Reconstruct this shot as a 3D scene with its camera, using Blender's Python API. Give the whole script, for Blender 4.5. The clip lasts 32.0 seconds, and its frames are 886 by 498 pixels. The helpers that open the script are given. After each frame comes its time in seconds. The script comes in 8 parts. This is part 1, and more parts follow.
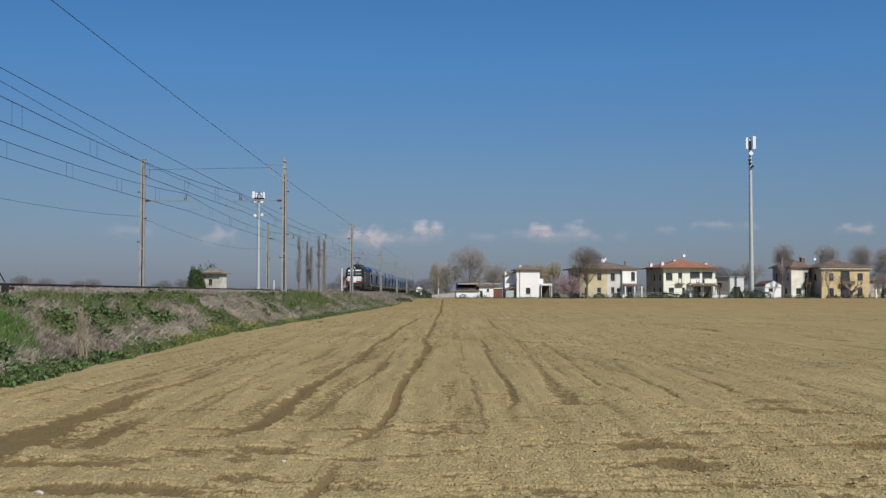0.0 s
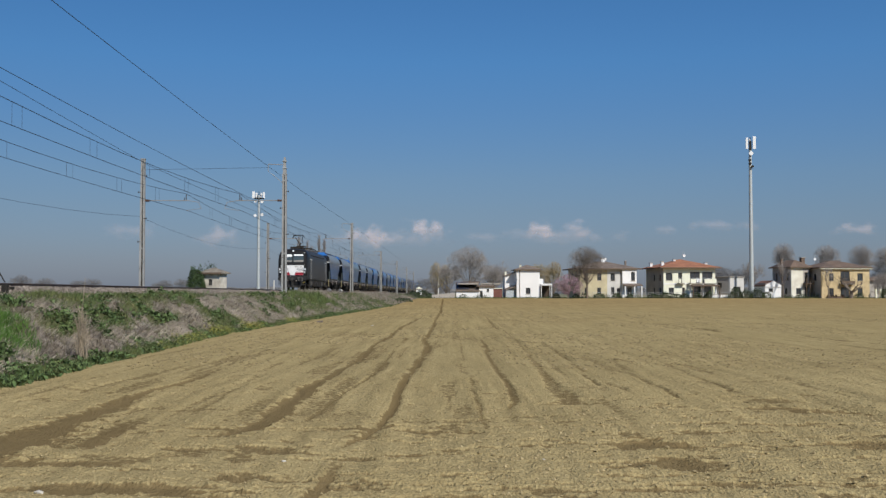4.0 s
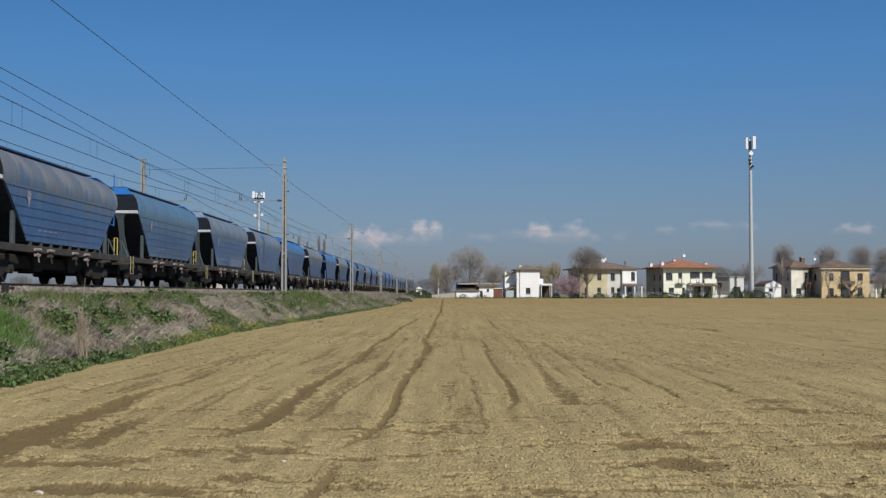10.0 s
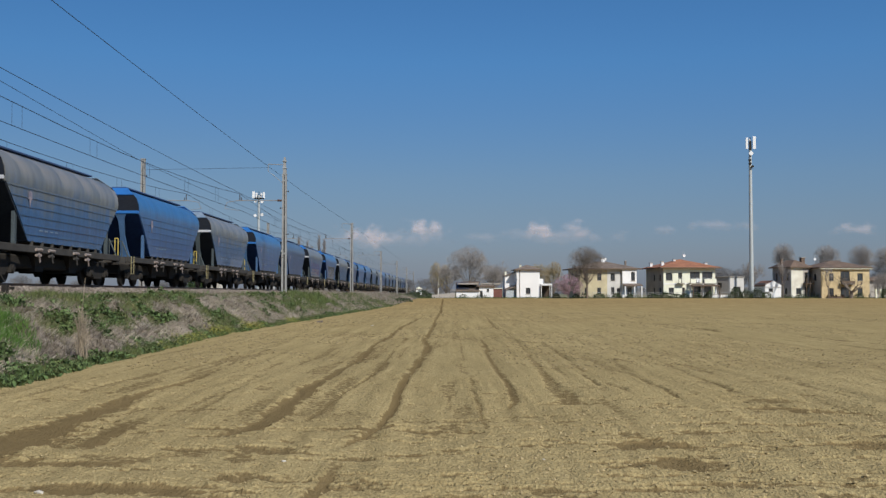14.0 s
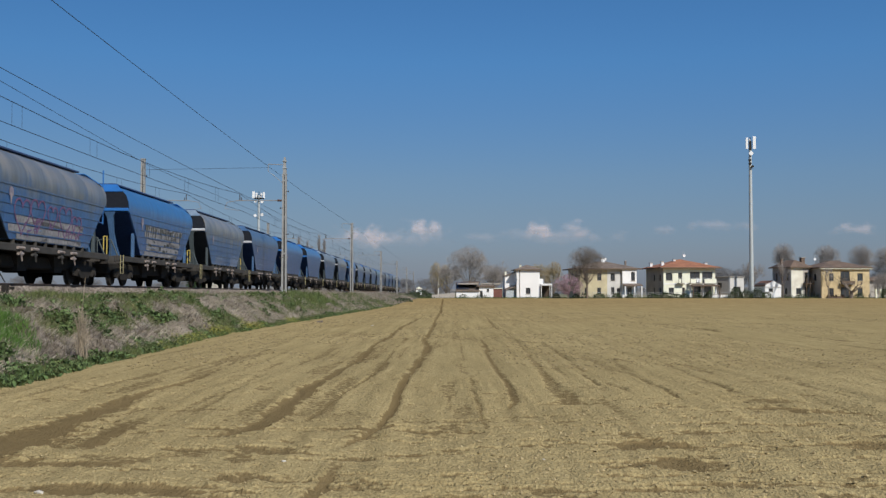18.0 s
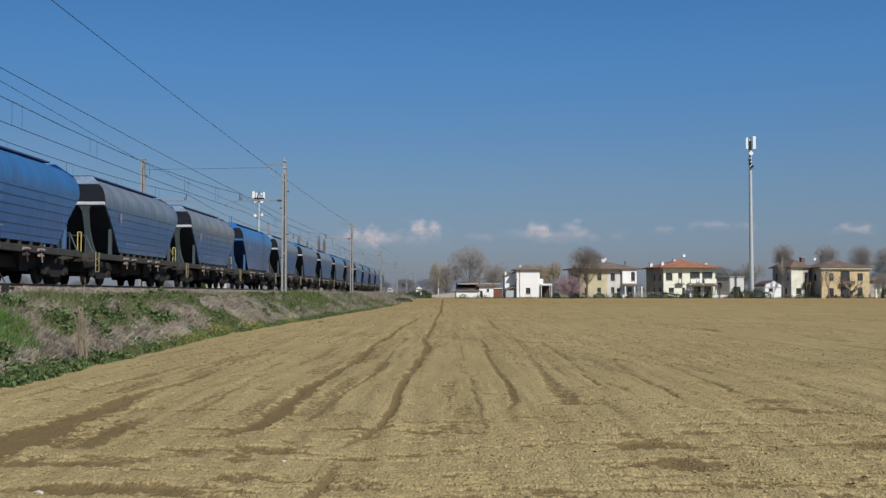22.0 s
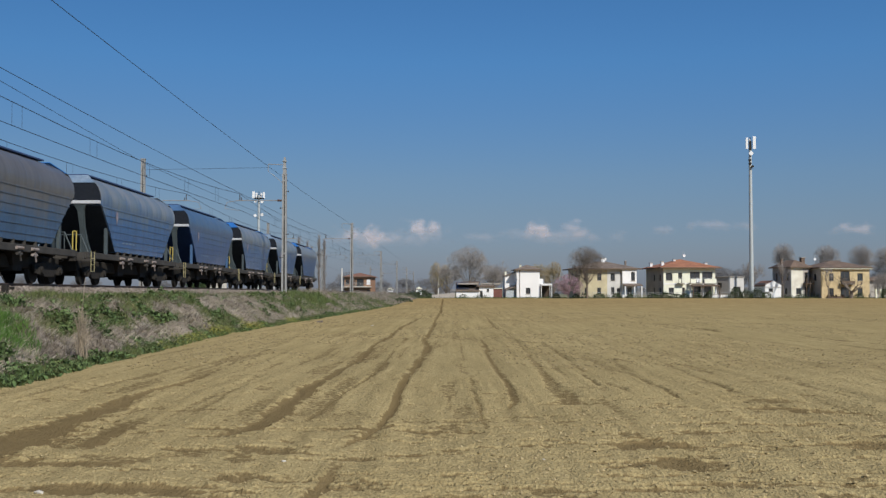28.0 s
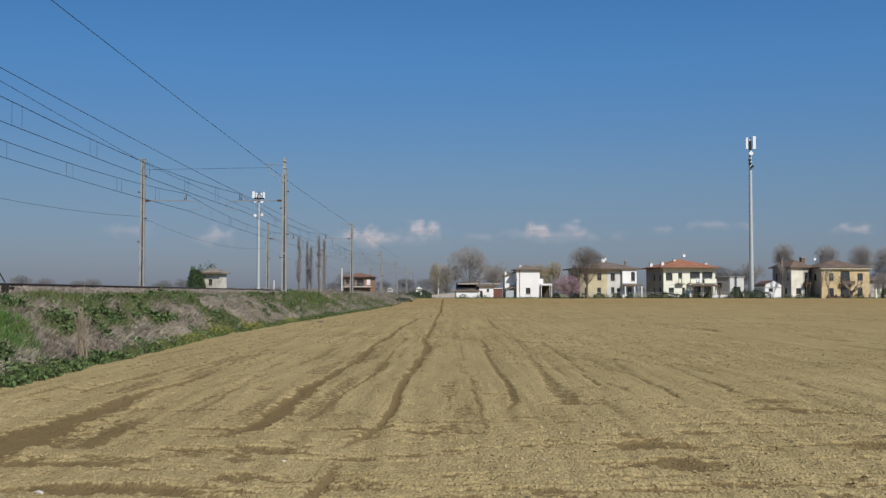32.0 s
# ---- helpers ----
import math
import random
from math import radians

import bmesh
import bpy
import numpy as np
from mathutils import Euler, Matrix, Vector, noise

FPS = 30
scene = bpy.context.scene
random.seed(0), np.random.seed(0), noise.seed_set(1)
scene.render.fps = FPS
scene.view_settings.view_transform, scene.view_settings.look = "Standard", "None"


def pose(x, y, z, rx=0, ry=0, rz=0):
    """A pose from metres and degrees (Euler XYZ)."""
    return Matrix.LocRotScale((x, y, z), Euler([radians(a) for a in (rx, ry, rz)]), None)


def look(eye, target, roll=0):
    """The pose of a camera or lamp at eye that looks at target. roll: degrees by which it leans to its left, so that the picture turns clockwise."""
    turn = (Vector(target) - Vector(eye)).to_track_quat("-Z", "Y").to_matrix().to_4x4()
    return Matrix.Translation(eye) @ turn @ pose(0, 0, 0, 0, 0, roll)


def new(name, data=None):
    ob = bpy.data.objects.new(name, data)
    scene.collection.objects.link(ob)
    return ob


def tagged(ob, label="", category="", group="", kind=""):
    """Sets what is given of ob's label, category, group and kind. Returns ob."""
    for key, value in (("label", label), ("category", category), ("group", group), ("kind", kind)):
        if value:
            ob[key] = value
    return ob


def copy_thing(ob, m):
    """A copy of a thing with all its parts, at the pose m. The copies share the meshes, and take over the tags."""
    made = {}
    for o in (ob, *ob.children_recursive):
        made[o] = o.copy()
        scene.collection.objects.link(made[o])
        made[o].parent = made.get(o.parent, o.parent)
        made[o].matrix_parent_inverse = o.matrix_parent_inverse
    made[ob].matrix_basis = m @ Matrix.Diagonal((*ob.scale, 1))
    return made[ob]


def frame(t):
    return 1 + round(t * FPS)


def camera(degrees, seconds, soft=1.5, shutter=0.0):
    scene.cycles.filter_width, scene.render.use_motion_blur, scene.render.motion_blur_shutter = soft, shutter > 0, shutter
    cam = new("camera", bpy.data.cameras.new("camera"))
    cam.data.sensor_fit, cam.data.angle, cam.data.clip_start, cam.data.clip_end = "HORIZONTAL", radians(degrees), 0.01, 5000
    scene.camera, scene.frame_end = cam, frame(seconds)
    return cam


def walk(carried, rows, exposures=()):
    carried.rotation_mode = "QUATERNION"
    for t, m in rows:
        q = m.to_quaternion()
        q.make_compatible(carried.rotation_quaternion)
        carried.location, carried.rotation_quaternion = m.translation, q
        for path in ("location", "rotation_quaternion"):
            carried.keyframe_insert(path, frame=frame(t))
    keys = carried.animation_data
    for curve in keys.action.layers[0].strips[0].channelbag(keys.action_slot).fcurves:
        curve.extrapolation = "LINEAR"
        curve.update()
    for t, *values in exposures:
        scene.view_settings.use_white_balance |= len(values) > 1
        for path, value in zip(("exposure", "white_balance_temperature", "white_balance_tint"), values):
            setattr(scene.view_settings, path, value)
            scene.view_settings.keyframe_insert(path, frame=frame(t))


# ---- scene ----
EYE = 1.6            # eye height over the field
TRACK = -15.4        # centre of the near track
TRACK_FAR = -19.3    # centre of the far track
RAIL = 1.95          # rail top
cam = camera(44.4, 32.0, 1.4)
walk(cam, [(0, pose(0, 0, EYE, 92.354, 0, 0.328)), (32, pose(0, 0, EYE, 92.354, 0, 0.328))],
     [(0, 0.0), (32, 0.0)])

# world: clear spring sky, sun behind the right shoulder
SUN_AZ, SUN_EL = 148.0, 40.0
world = bpy.data.worlds.new("sky")
scene.world = world
world.use_nodes = True
wn, wl = world.node_tree.nodes, world.node_tree.links
sky = wn.new("ShaderNodeTexSky")
sky.sky_type = 'NISHITA'
sky.sun_disc = False
sky.sun_elevation, sky.sun_rotation = radians(SUN_EL), radians(SUN_AZ)
sky.air_density, sky.dust_density, sky.ozone_density = 1.0, 0.6, 3.0
wn["Background"].inputs[1].default_value = 0.095
# haze bank low over the plain: greyer and dimmer towards the horizon
tc = wn.new("ShaderNodeTexCoord")
sep = wn.new("ShaderNodeSeparateXYZ")
ramp = wn.new("ShaderNodeValToRGB")
mul = wn.new("ShaderNodeMix")
mul.data_type, mul.blend_type = 'RGBA', 'MULTIPLY'
mul.inputs[0].default_value = 1.0
wl.new(tc.outputs["Generated"], sep.inputs[0])
wl.new(sep.outputs[2], ramp.inputs[0])
cr = ramp.color_ramp
cr.elements[0].position, cr.elements[0].color = 0.0, (0.368, 0.425, 0.665, 1)
cr.elements[1].position, cr.elements[1].color = 0.30, (0.320, 0.632, 0.90, 1)
for pos, col in ((0.03, (0.390, 0.432, 0.618)), (0.077, (0.414, 0.482, 0.626)), (0.106, (0.422, 0.520, 0.665)), (0.167, (0.378, 0.578, 0.79)), (0.21, (0.352, 0.632, 0.882))):
    e = cr.elements.new(pos)
    e.color = (*col, 1)
wl.new(sky.outputs[0], mul.inputs[6])
wl.new(ramp.outputs[0], mul.inputs[7])
# the haze thins a little on the side away from the railway
tilt = wn.new("ShaderNodeMath")
tilt.operation = 'MULTIPLY_ADD'
tilt.inputs[1].default_value, tilt.inputs[2].default_value = 0.22, 1.0
even = wn.new("ShaderNodeMix")
even.data_type, even.blend_type = 'RGBA', 'MULTIPLY'
even.inputs[0].default_value = 1.0
wl.new(sep.outputs[0], tilt.inputs[0])
wl.new(mul.outputs[2], even.inputs[6])
wl.new(tilt.outputs[0], even.inputs[7])
wl.new(even.outputs[2], wn["Background"].inputs[0])

sun = new("sun", bpy.data.lights.new("sun", 'SUN'))
sun.data.energy, sun.data.angle, sun.data.color = 4.4, radians(0.53), (1.0, 0.94, 0.85)
az, el = radians(SUN_AZ), radians(SUN_EL)
sun_dir = Vector((math.sin(az) * math.cos(el), math.cos(az) * math.cos(el), math.sin(el)))
sun.matrix_world = look(sun_dir * 300, (0, 0, 0))


# ---- materials ----
def rgba(c):
    return (c[0], c[1], c[2], 1)


def mat(name, c1, c2=None, rough=0.8, scale=1.0, fine=25.0, bump=0.2, metal=0.0, rand=0.0, stretch=(1, 1, 1), grain=0.25, spec=0.4, depth=0.02):
    """Two-scale surface: broad patches between c1 and c2, fine grain, and relief."""
    m = bpy.data.materials.new(name)
    m.use_nodes = True
    n, l = m.node_tree.nodes, m.node_tree.links
    b = n["Principled BSDF"]
    b.inputs["Roughness"].default_value, b.inputs["Metallic"].default_value = rough, metal
    b.inputs["Specular IOR Level"].default_value = spec
    co = n.new("ShaderNodeTexCoord")
    mp = n.new("ShaderNodeMapping")
    mp.inputs["Scale"].default_value = stretch
    l.new(co.outputs["Object"], mp.inputs[0])
    big = n.new("ShaderNodeTexNoise")
    big.inputs["Scale"].default_value, big.inputs["Detail"].default_value = scale, 5
    small = n.new("ShaderNodeTexNoise")
    small.inputs["Scale"].default_value, small.inputs["Detail"].default_value = fine, 4
    l.new(mp.outputs[0], big.inputs[0])
    l.new(mp.outputs[0], small.inputs[0])
    r = n.new("ShaderNodeValToRGB")
    r.color_ramp.elements[0].position, r.color_ramp.elements[1].position = 0.35, 0.65
    r.color_ramp.elements[0].color, r.color_ramp.elements[1].color = rgba(c1), rgba(c2 or [x * 0.8 for x in c1])
    l.new(big.outputs["Fac"], r.inputs[0])
    mm = n.new("ShaderNodeMapRange")
    mm.inputs[1].default_value, mm.inputs[2].default_value = 0.3, 0.7
    mm.inputs[3].default_value, mm.inputs[4].default_value = 1 - grain, 1 + grain
    l.new(small.outputs["Fac"], mm.inputs[0])
    x = n.new("ShaderNodeMix")
    x.data_type, x.blend_type = 'RGBA', 'MULTIPLY'
    x.inputs[0].default_value = 1.0
    l.new(r.outputs[0], x.inputs[6])
    l.new(mm.outputs[0], x.inputs[7])
    out = x.outputs[2]
    if rand:
        oi = n.new("ShaderNodeObjectInfo")
        hs = n.new("ShaderNodeHueSaturation")
        mr = n.new("ShaderNodeMapRange")
        mr.inputs[3].default_value, mr.inputs[4].default_value = 1 - rand, 1 + rand
        l.new(oi.outputs["Random"], mr.inputs[0])
        l.new(mr.outputs[0], hs.inputs["Value"])
        l.new(out, hs.inputs["Color"])
        out = hs.outputs[0]
    l.new(out, b.inputs["Base Color"])
    if bump:
        bp = n.new("ShaderNodeBump")
        bp.inputs["Strength"].default_value, bp.inputs["Distance"].default_value = bump, depth
        l.new(small.outputs["Fac"], bp.inputs["Height"])
        l.new(bp.outputs[0], b.inputs["Normal"])
    return m


def island(m, amount):
    """Vary a joined mesh's pieces one by one."""
    n, l = m.node_tree.nodes, m.node_tree.links
    b = n["Principled BSDF"]
    src = b.inputs["Base Color"].links[0].from_socket
    g = n.new("ShaderNodeNewGeometry")
    hs = n.new("ShaderNodeHueSaturation")
    mr = n.new("ShaderNodeMapRange")
    mr.inputs[3].default_value, mr.inputs[4].default_value = 1 - amount, 1 + amount
    l.new(g.outputs["Random Per Island"], mr.inputs[0])
    l.new(mr.outputs[0], hs.inputs["Value"])
    l.new(src, hs.inputs["Color"])
    l.new(hs.outputs[0], b.inputs["Base Color"])
    return m


def wagon_paint(name, low, high, grime, start, end, gloss, dust=0.6):
    """Blue wagon paint, bleached and dusted from the shoulder up to the roof, streaked down the side."""
    m = mat(name, low, [c * 0.78 for c in low], gloss, 0.9, 14.0, 0.10, 0, 0.08, (1, 1.4, 0.5), 0.2, 0.45)
    n, l = m.node_tree.nodes, m.node_tree.links
    b = n["Principled BSDF"]
    src = b.inputs["Base Color"].links[0].from_socket
    co = n.new("ShaderNodeTexCoord")
    sp = n.new("ShaderNodeSeparateXYZ")
    l.new(co.outputs["Object"], sp.inputs[0])
    mp = n.new("ShaderNodeMapping")
    mp.inputs["Scale"].default_value = (1.0, 1.6, 0.16)
    oi = n.new("ShaderNodeObjectInfo")
    cm = n.new("ShaderNodeCombineXYZ")
    sc = n.new("ShaderNodeMath")
    sc.operation = 'MULTIPLY'
    sc.inputs[1].default_value = 60.0
    l.new(oi.outputs["Random"], sc.inputs[0])
    l.new(sc.outputs[0], cm.inputs[1])
    l.new(cm.outputs[0], mp.inputs["Location"])
    l.new(co.outputs["Object"], mp.inputs[0])
    st = n.new("ShaderNodeTexNoise")
    st.inputs["Scale"].default_value, st.inputs["Detail"].default_value = 1.0, 6
    l.new(mp.outputs[0], st.inputs[0])
    ad = n.new("ShaderNodeMath")
    ad.operation = 'MULTIPLY_ADD'
    ad.inputs[1].default_value = 2.2
    l.new(st.outputs["Fac"], ad.inputs[0])
    l.new(sp.outputs[2], ad.inputs[2])
    mr = n.new("ShaderNodeMapRange")
    mr.inputs[1].default_value, mr.inputs[2].default_value = start + 1.1, end + 1.1
    mr.inputs[4].default_value = grime
    l.new(ad.outputs[0], mr.inputs[0])
    x = n.new("ShaderNodeMix")
    x.data_type = 'RGBA'
    l.new(mr.outputs[0], x.inputs[0])
    l.new(src, x.inputs[6])
    x.inputs[7].default_value = rgba(high)
    # rain streaks running down over shoulder and side
    sm = n.new("ShaderNodeMapping")
    sm.inputs["Scale"].default_value = (0.5, 3.2, 0.22)
    l.new(cm.outputs[0], sm.inputs["Location"])
    l.new(co.outputs["Object"], sm.inputs[0])
    sn = n.new("ShaderNodeTexNoise")
    sn.inputs["Scale"].default_value, sn.inputs["Detail"].default_value = 1.0, 5
    l.new(sm.outputs[0], sn.inputs[0])
    sr = n.new("ShaderNodeMapRange")
    sr.inputs[1].default_value, sr.inputs[2].default_value, sr.inputs[3].default_value, sr.inputs[4].default_value = 0.3, 0.72, 0.84, 1.2
    l.new(sn.outputs["Fac"], sr.inputs[0])
    sx_ = n.new("ShaderNodeMix")
    sx_.data_type, sx_.blend_type = 'RGBA', 'MULTIPLY'
    sx_.inputs[0].default_value = 1.0
    l.new(x.outputs[2], sx_.inputs[6])
    l.new(sr.outputs[0], sx_.inputs[7])
    # tan cargo dust caked on the roof sheets, one tongue to each sheet
    def math_node(op, a, b_=0.0, c_=0.0):
        q = n.new("ShaderNodeMath")
        q.operation = op
        for k, v in enumerate((a, b_, c_)):
            if isinstance(v, (int, float)):
                q.inputs[k].default_value = v
            else:
                l.new(v, q.inputs[k])
        return q.outputs[0]
    wob = math_node('MULTIPLY_ADD', st.outputs["Fac"], 1.3, math_node('MULTIPLY', sp.outputs[1], 0.5))
    saw = math_node('FRACT', math_node('MULTIPLY_ADD', sp.outputs[2], 0.22, wob))
    tongue = math_node('MULTIPLY', math_node('SMOOTH_MIN', math_node('MULTIPLY', saw, 5.0), 1.0, 0.2), math_node('POWER', math_node('SUBTRACT', 1.0, math_node('MULTIPLY', saw, 0.9)), 1.3))
    hi = n.new("ShaderNodeMapRange")
    hi.interpolation_type = 'SMOOTHSTEP'
    hi.inputs[1].default_value, hi.inputs[2].default_value = 3.15, 3.75
    l.new(math_node('MULTIPLY_ADD', sn.outputs["Fac"], 0.7, math_node('SUBTRACT', sp.outputs[2], 0.35)), hi.inputs[0])
    cake = math_node('MULTIPLY', math_node('MULTIPLY', tongue, hi.outputs[0]), dust)
    dx = n.new("ShaderNodeMix")
    dx.data_type = 'RGBA'
    dx.inputs[7].default_value = (0.31, 0.275, 0.225, 1)
    l.new(cake, dx.inputs[0])
    l.new(sx_.outputs[2], dx.inputs[6])
    # small chalky scuffs and rust low on the side
    sc2 = n.new("ShaderNodeTexNoise")
    sc2.inputs["Scale"].default_value, sc2.inputs["Detail"].default_value = 2.3, 5
    l.new(sm.outputs[0], sc2.inputs[0])
    scm = n.new("ShaderNodeMapRange")
    scm.inputs[1].default_value, scm.inputs[2].default_value, scm.inputs[4].default_value = 0.60, 0.74, 0.30
    l.new(sc2.outputs["Fac"], scm.inputs[0])
    ch = n.new("ShaderNodeMix")
    ch.data_type = 'RGBA'
    ch.inputs[7].default_value = (0.14, 0.18, 0.25, 1)
    l.new(scm.outputs[0], ch.inputs[0])
    l.new(dx.outputs[2], ch.inputs[6])
    l.new(ch.outputs[2], b.inputs["Base Color"])
    b.inputs["Coat Weight"].default_value, b.inputs["Coat Roughness"].default_value = 0.38, 0.10
    return m


def glass(name, c, rough=0.05):
    m = bpy.data.materials.new(name)
    m.use_nodes = True
    b = m.node_tree.nodes["Principled BSDF"]
    b.inputs["Base Color"].default_value, b.inputs["Roughness"].default_value = rgba(c), rough
    b.inputs["Specular IOR Level"].default_value = 0.8
    return m


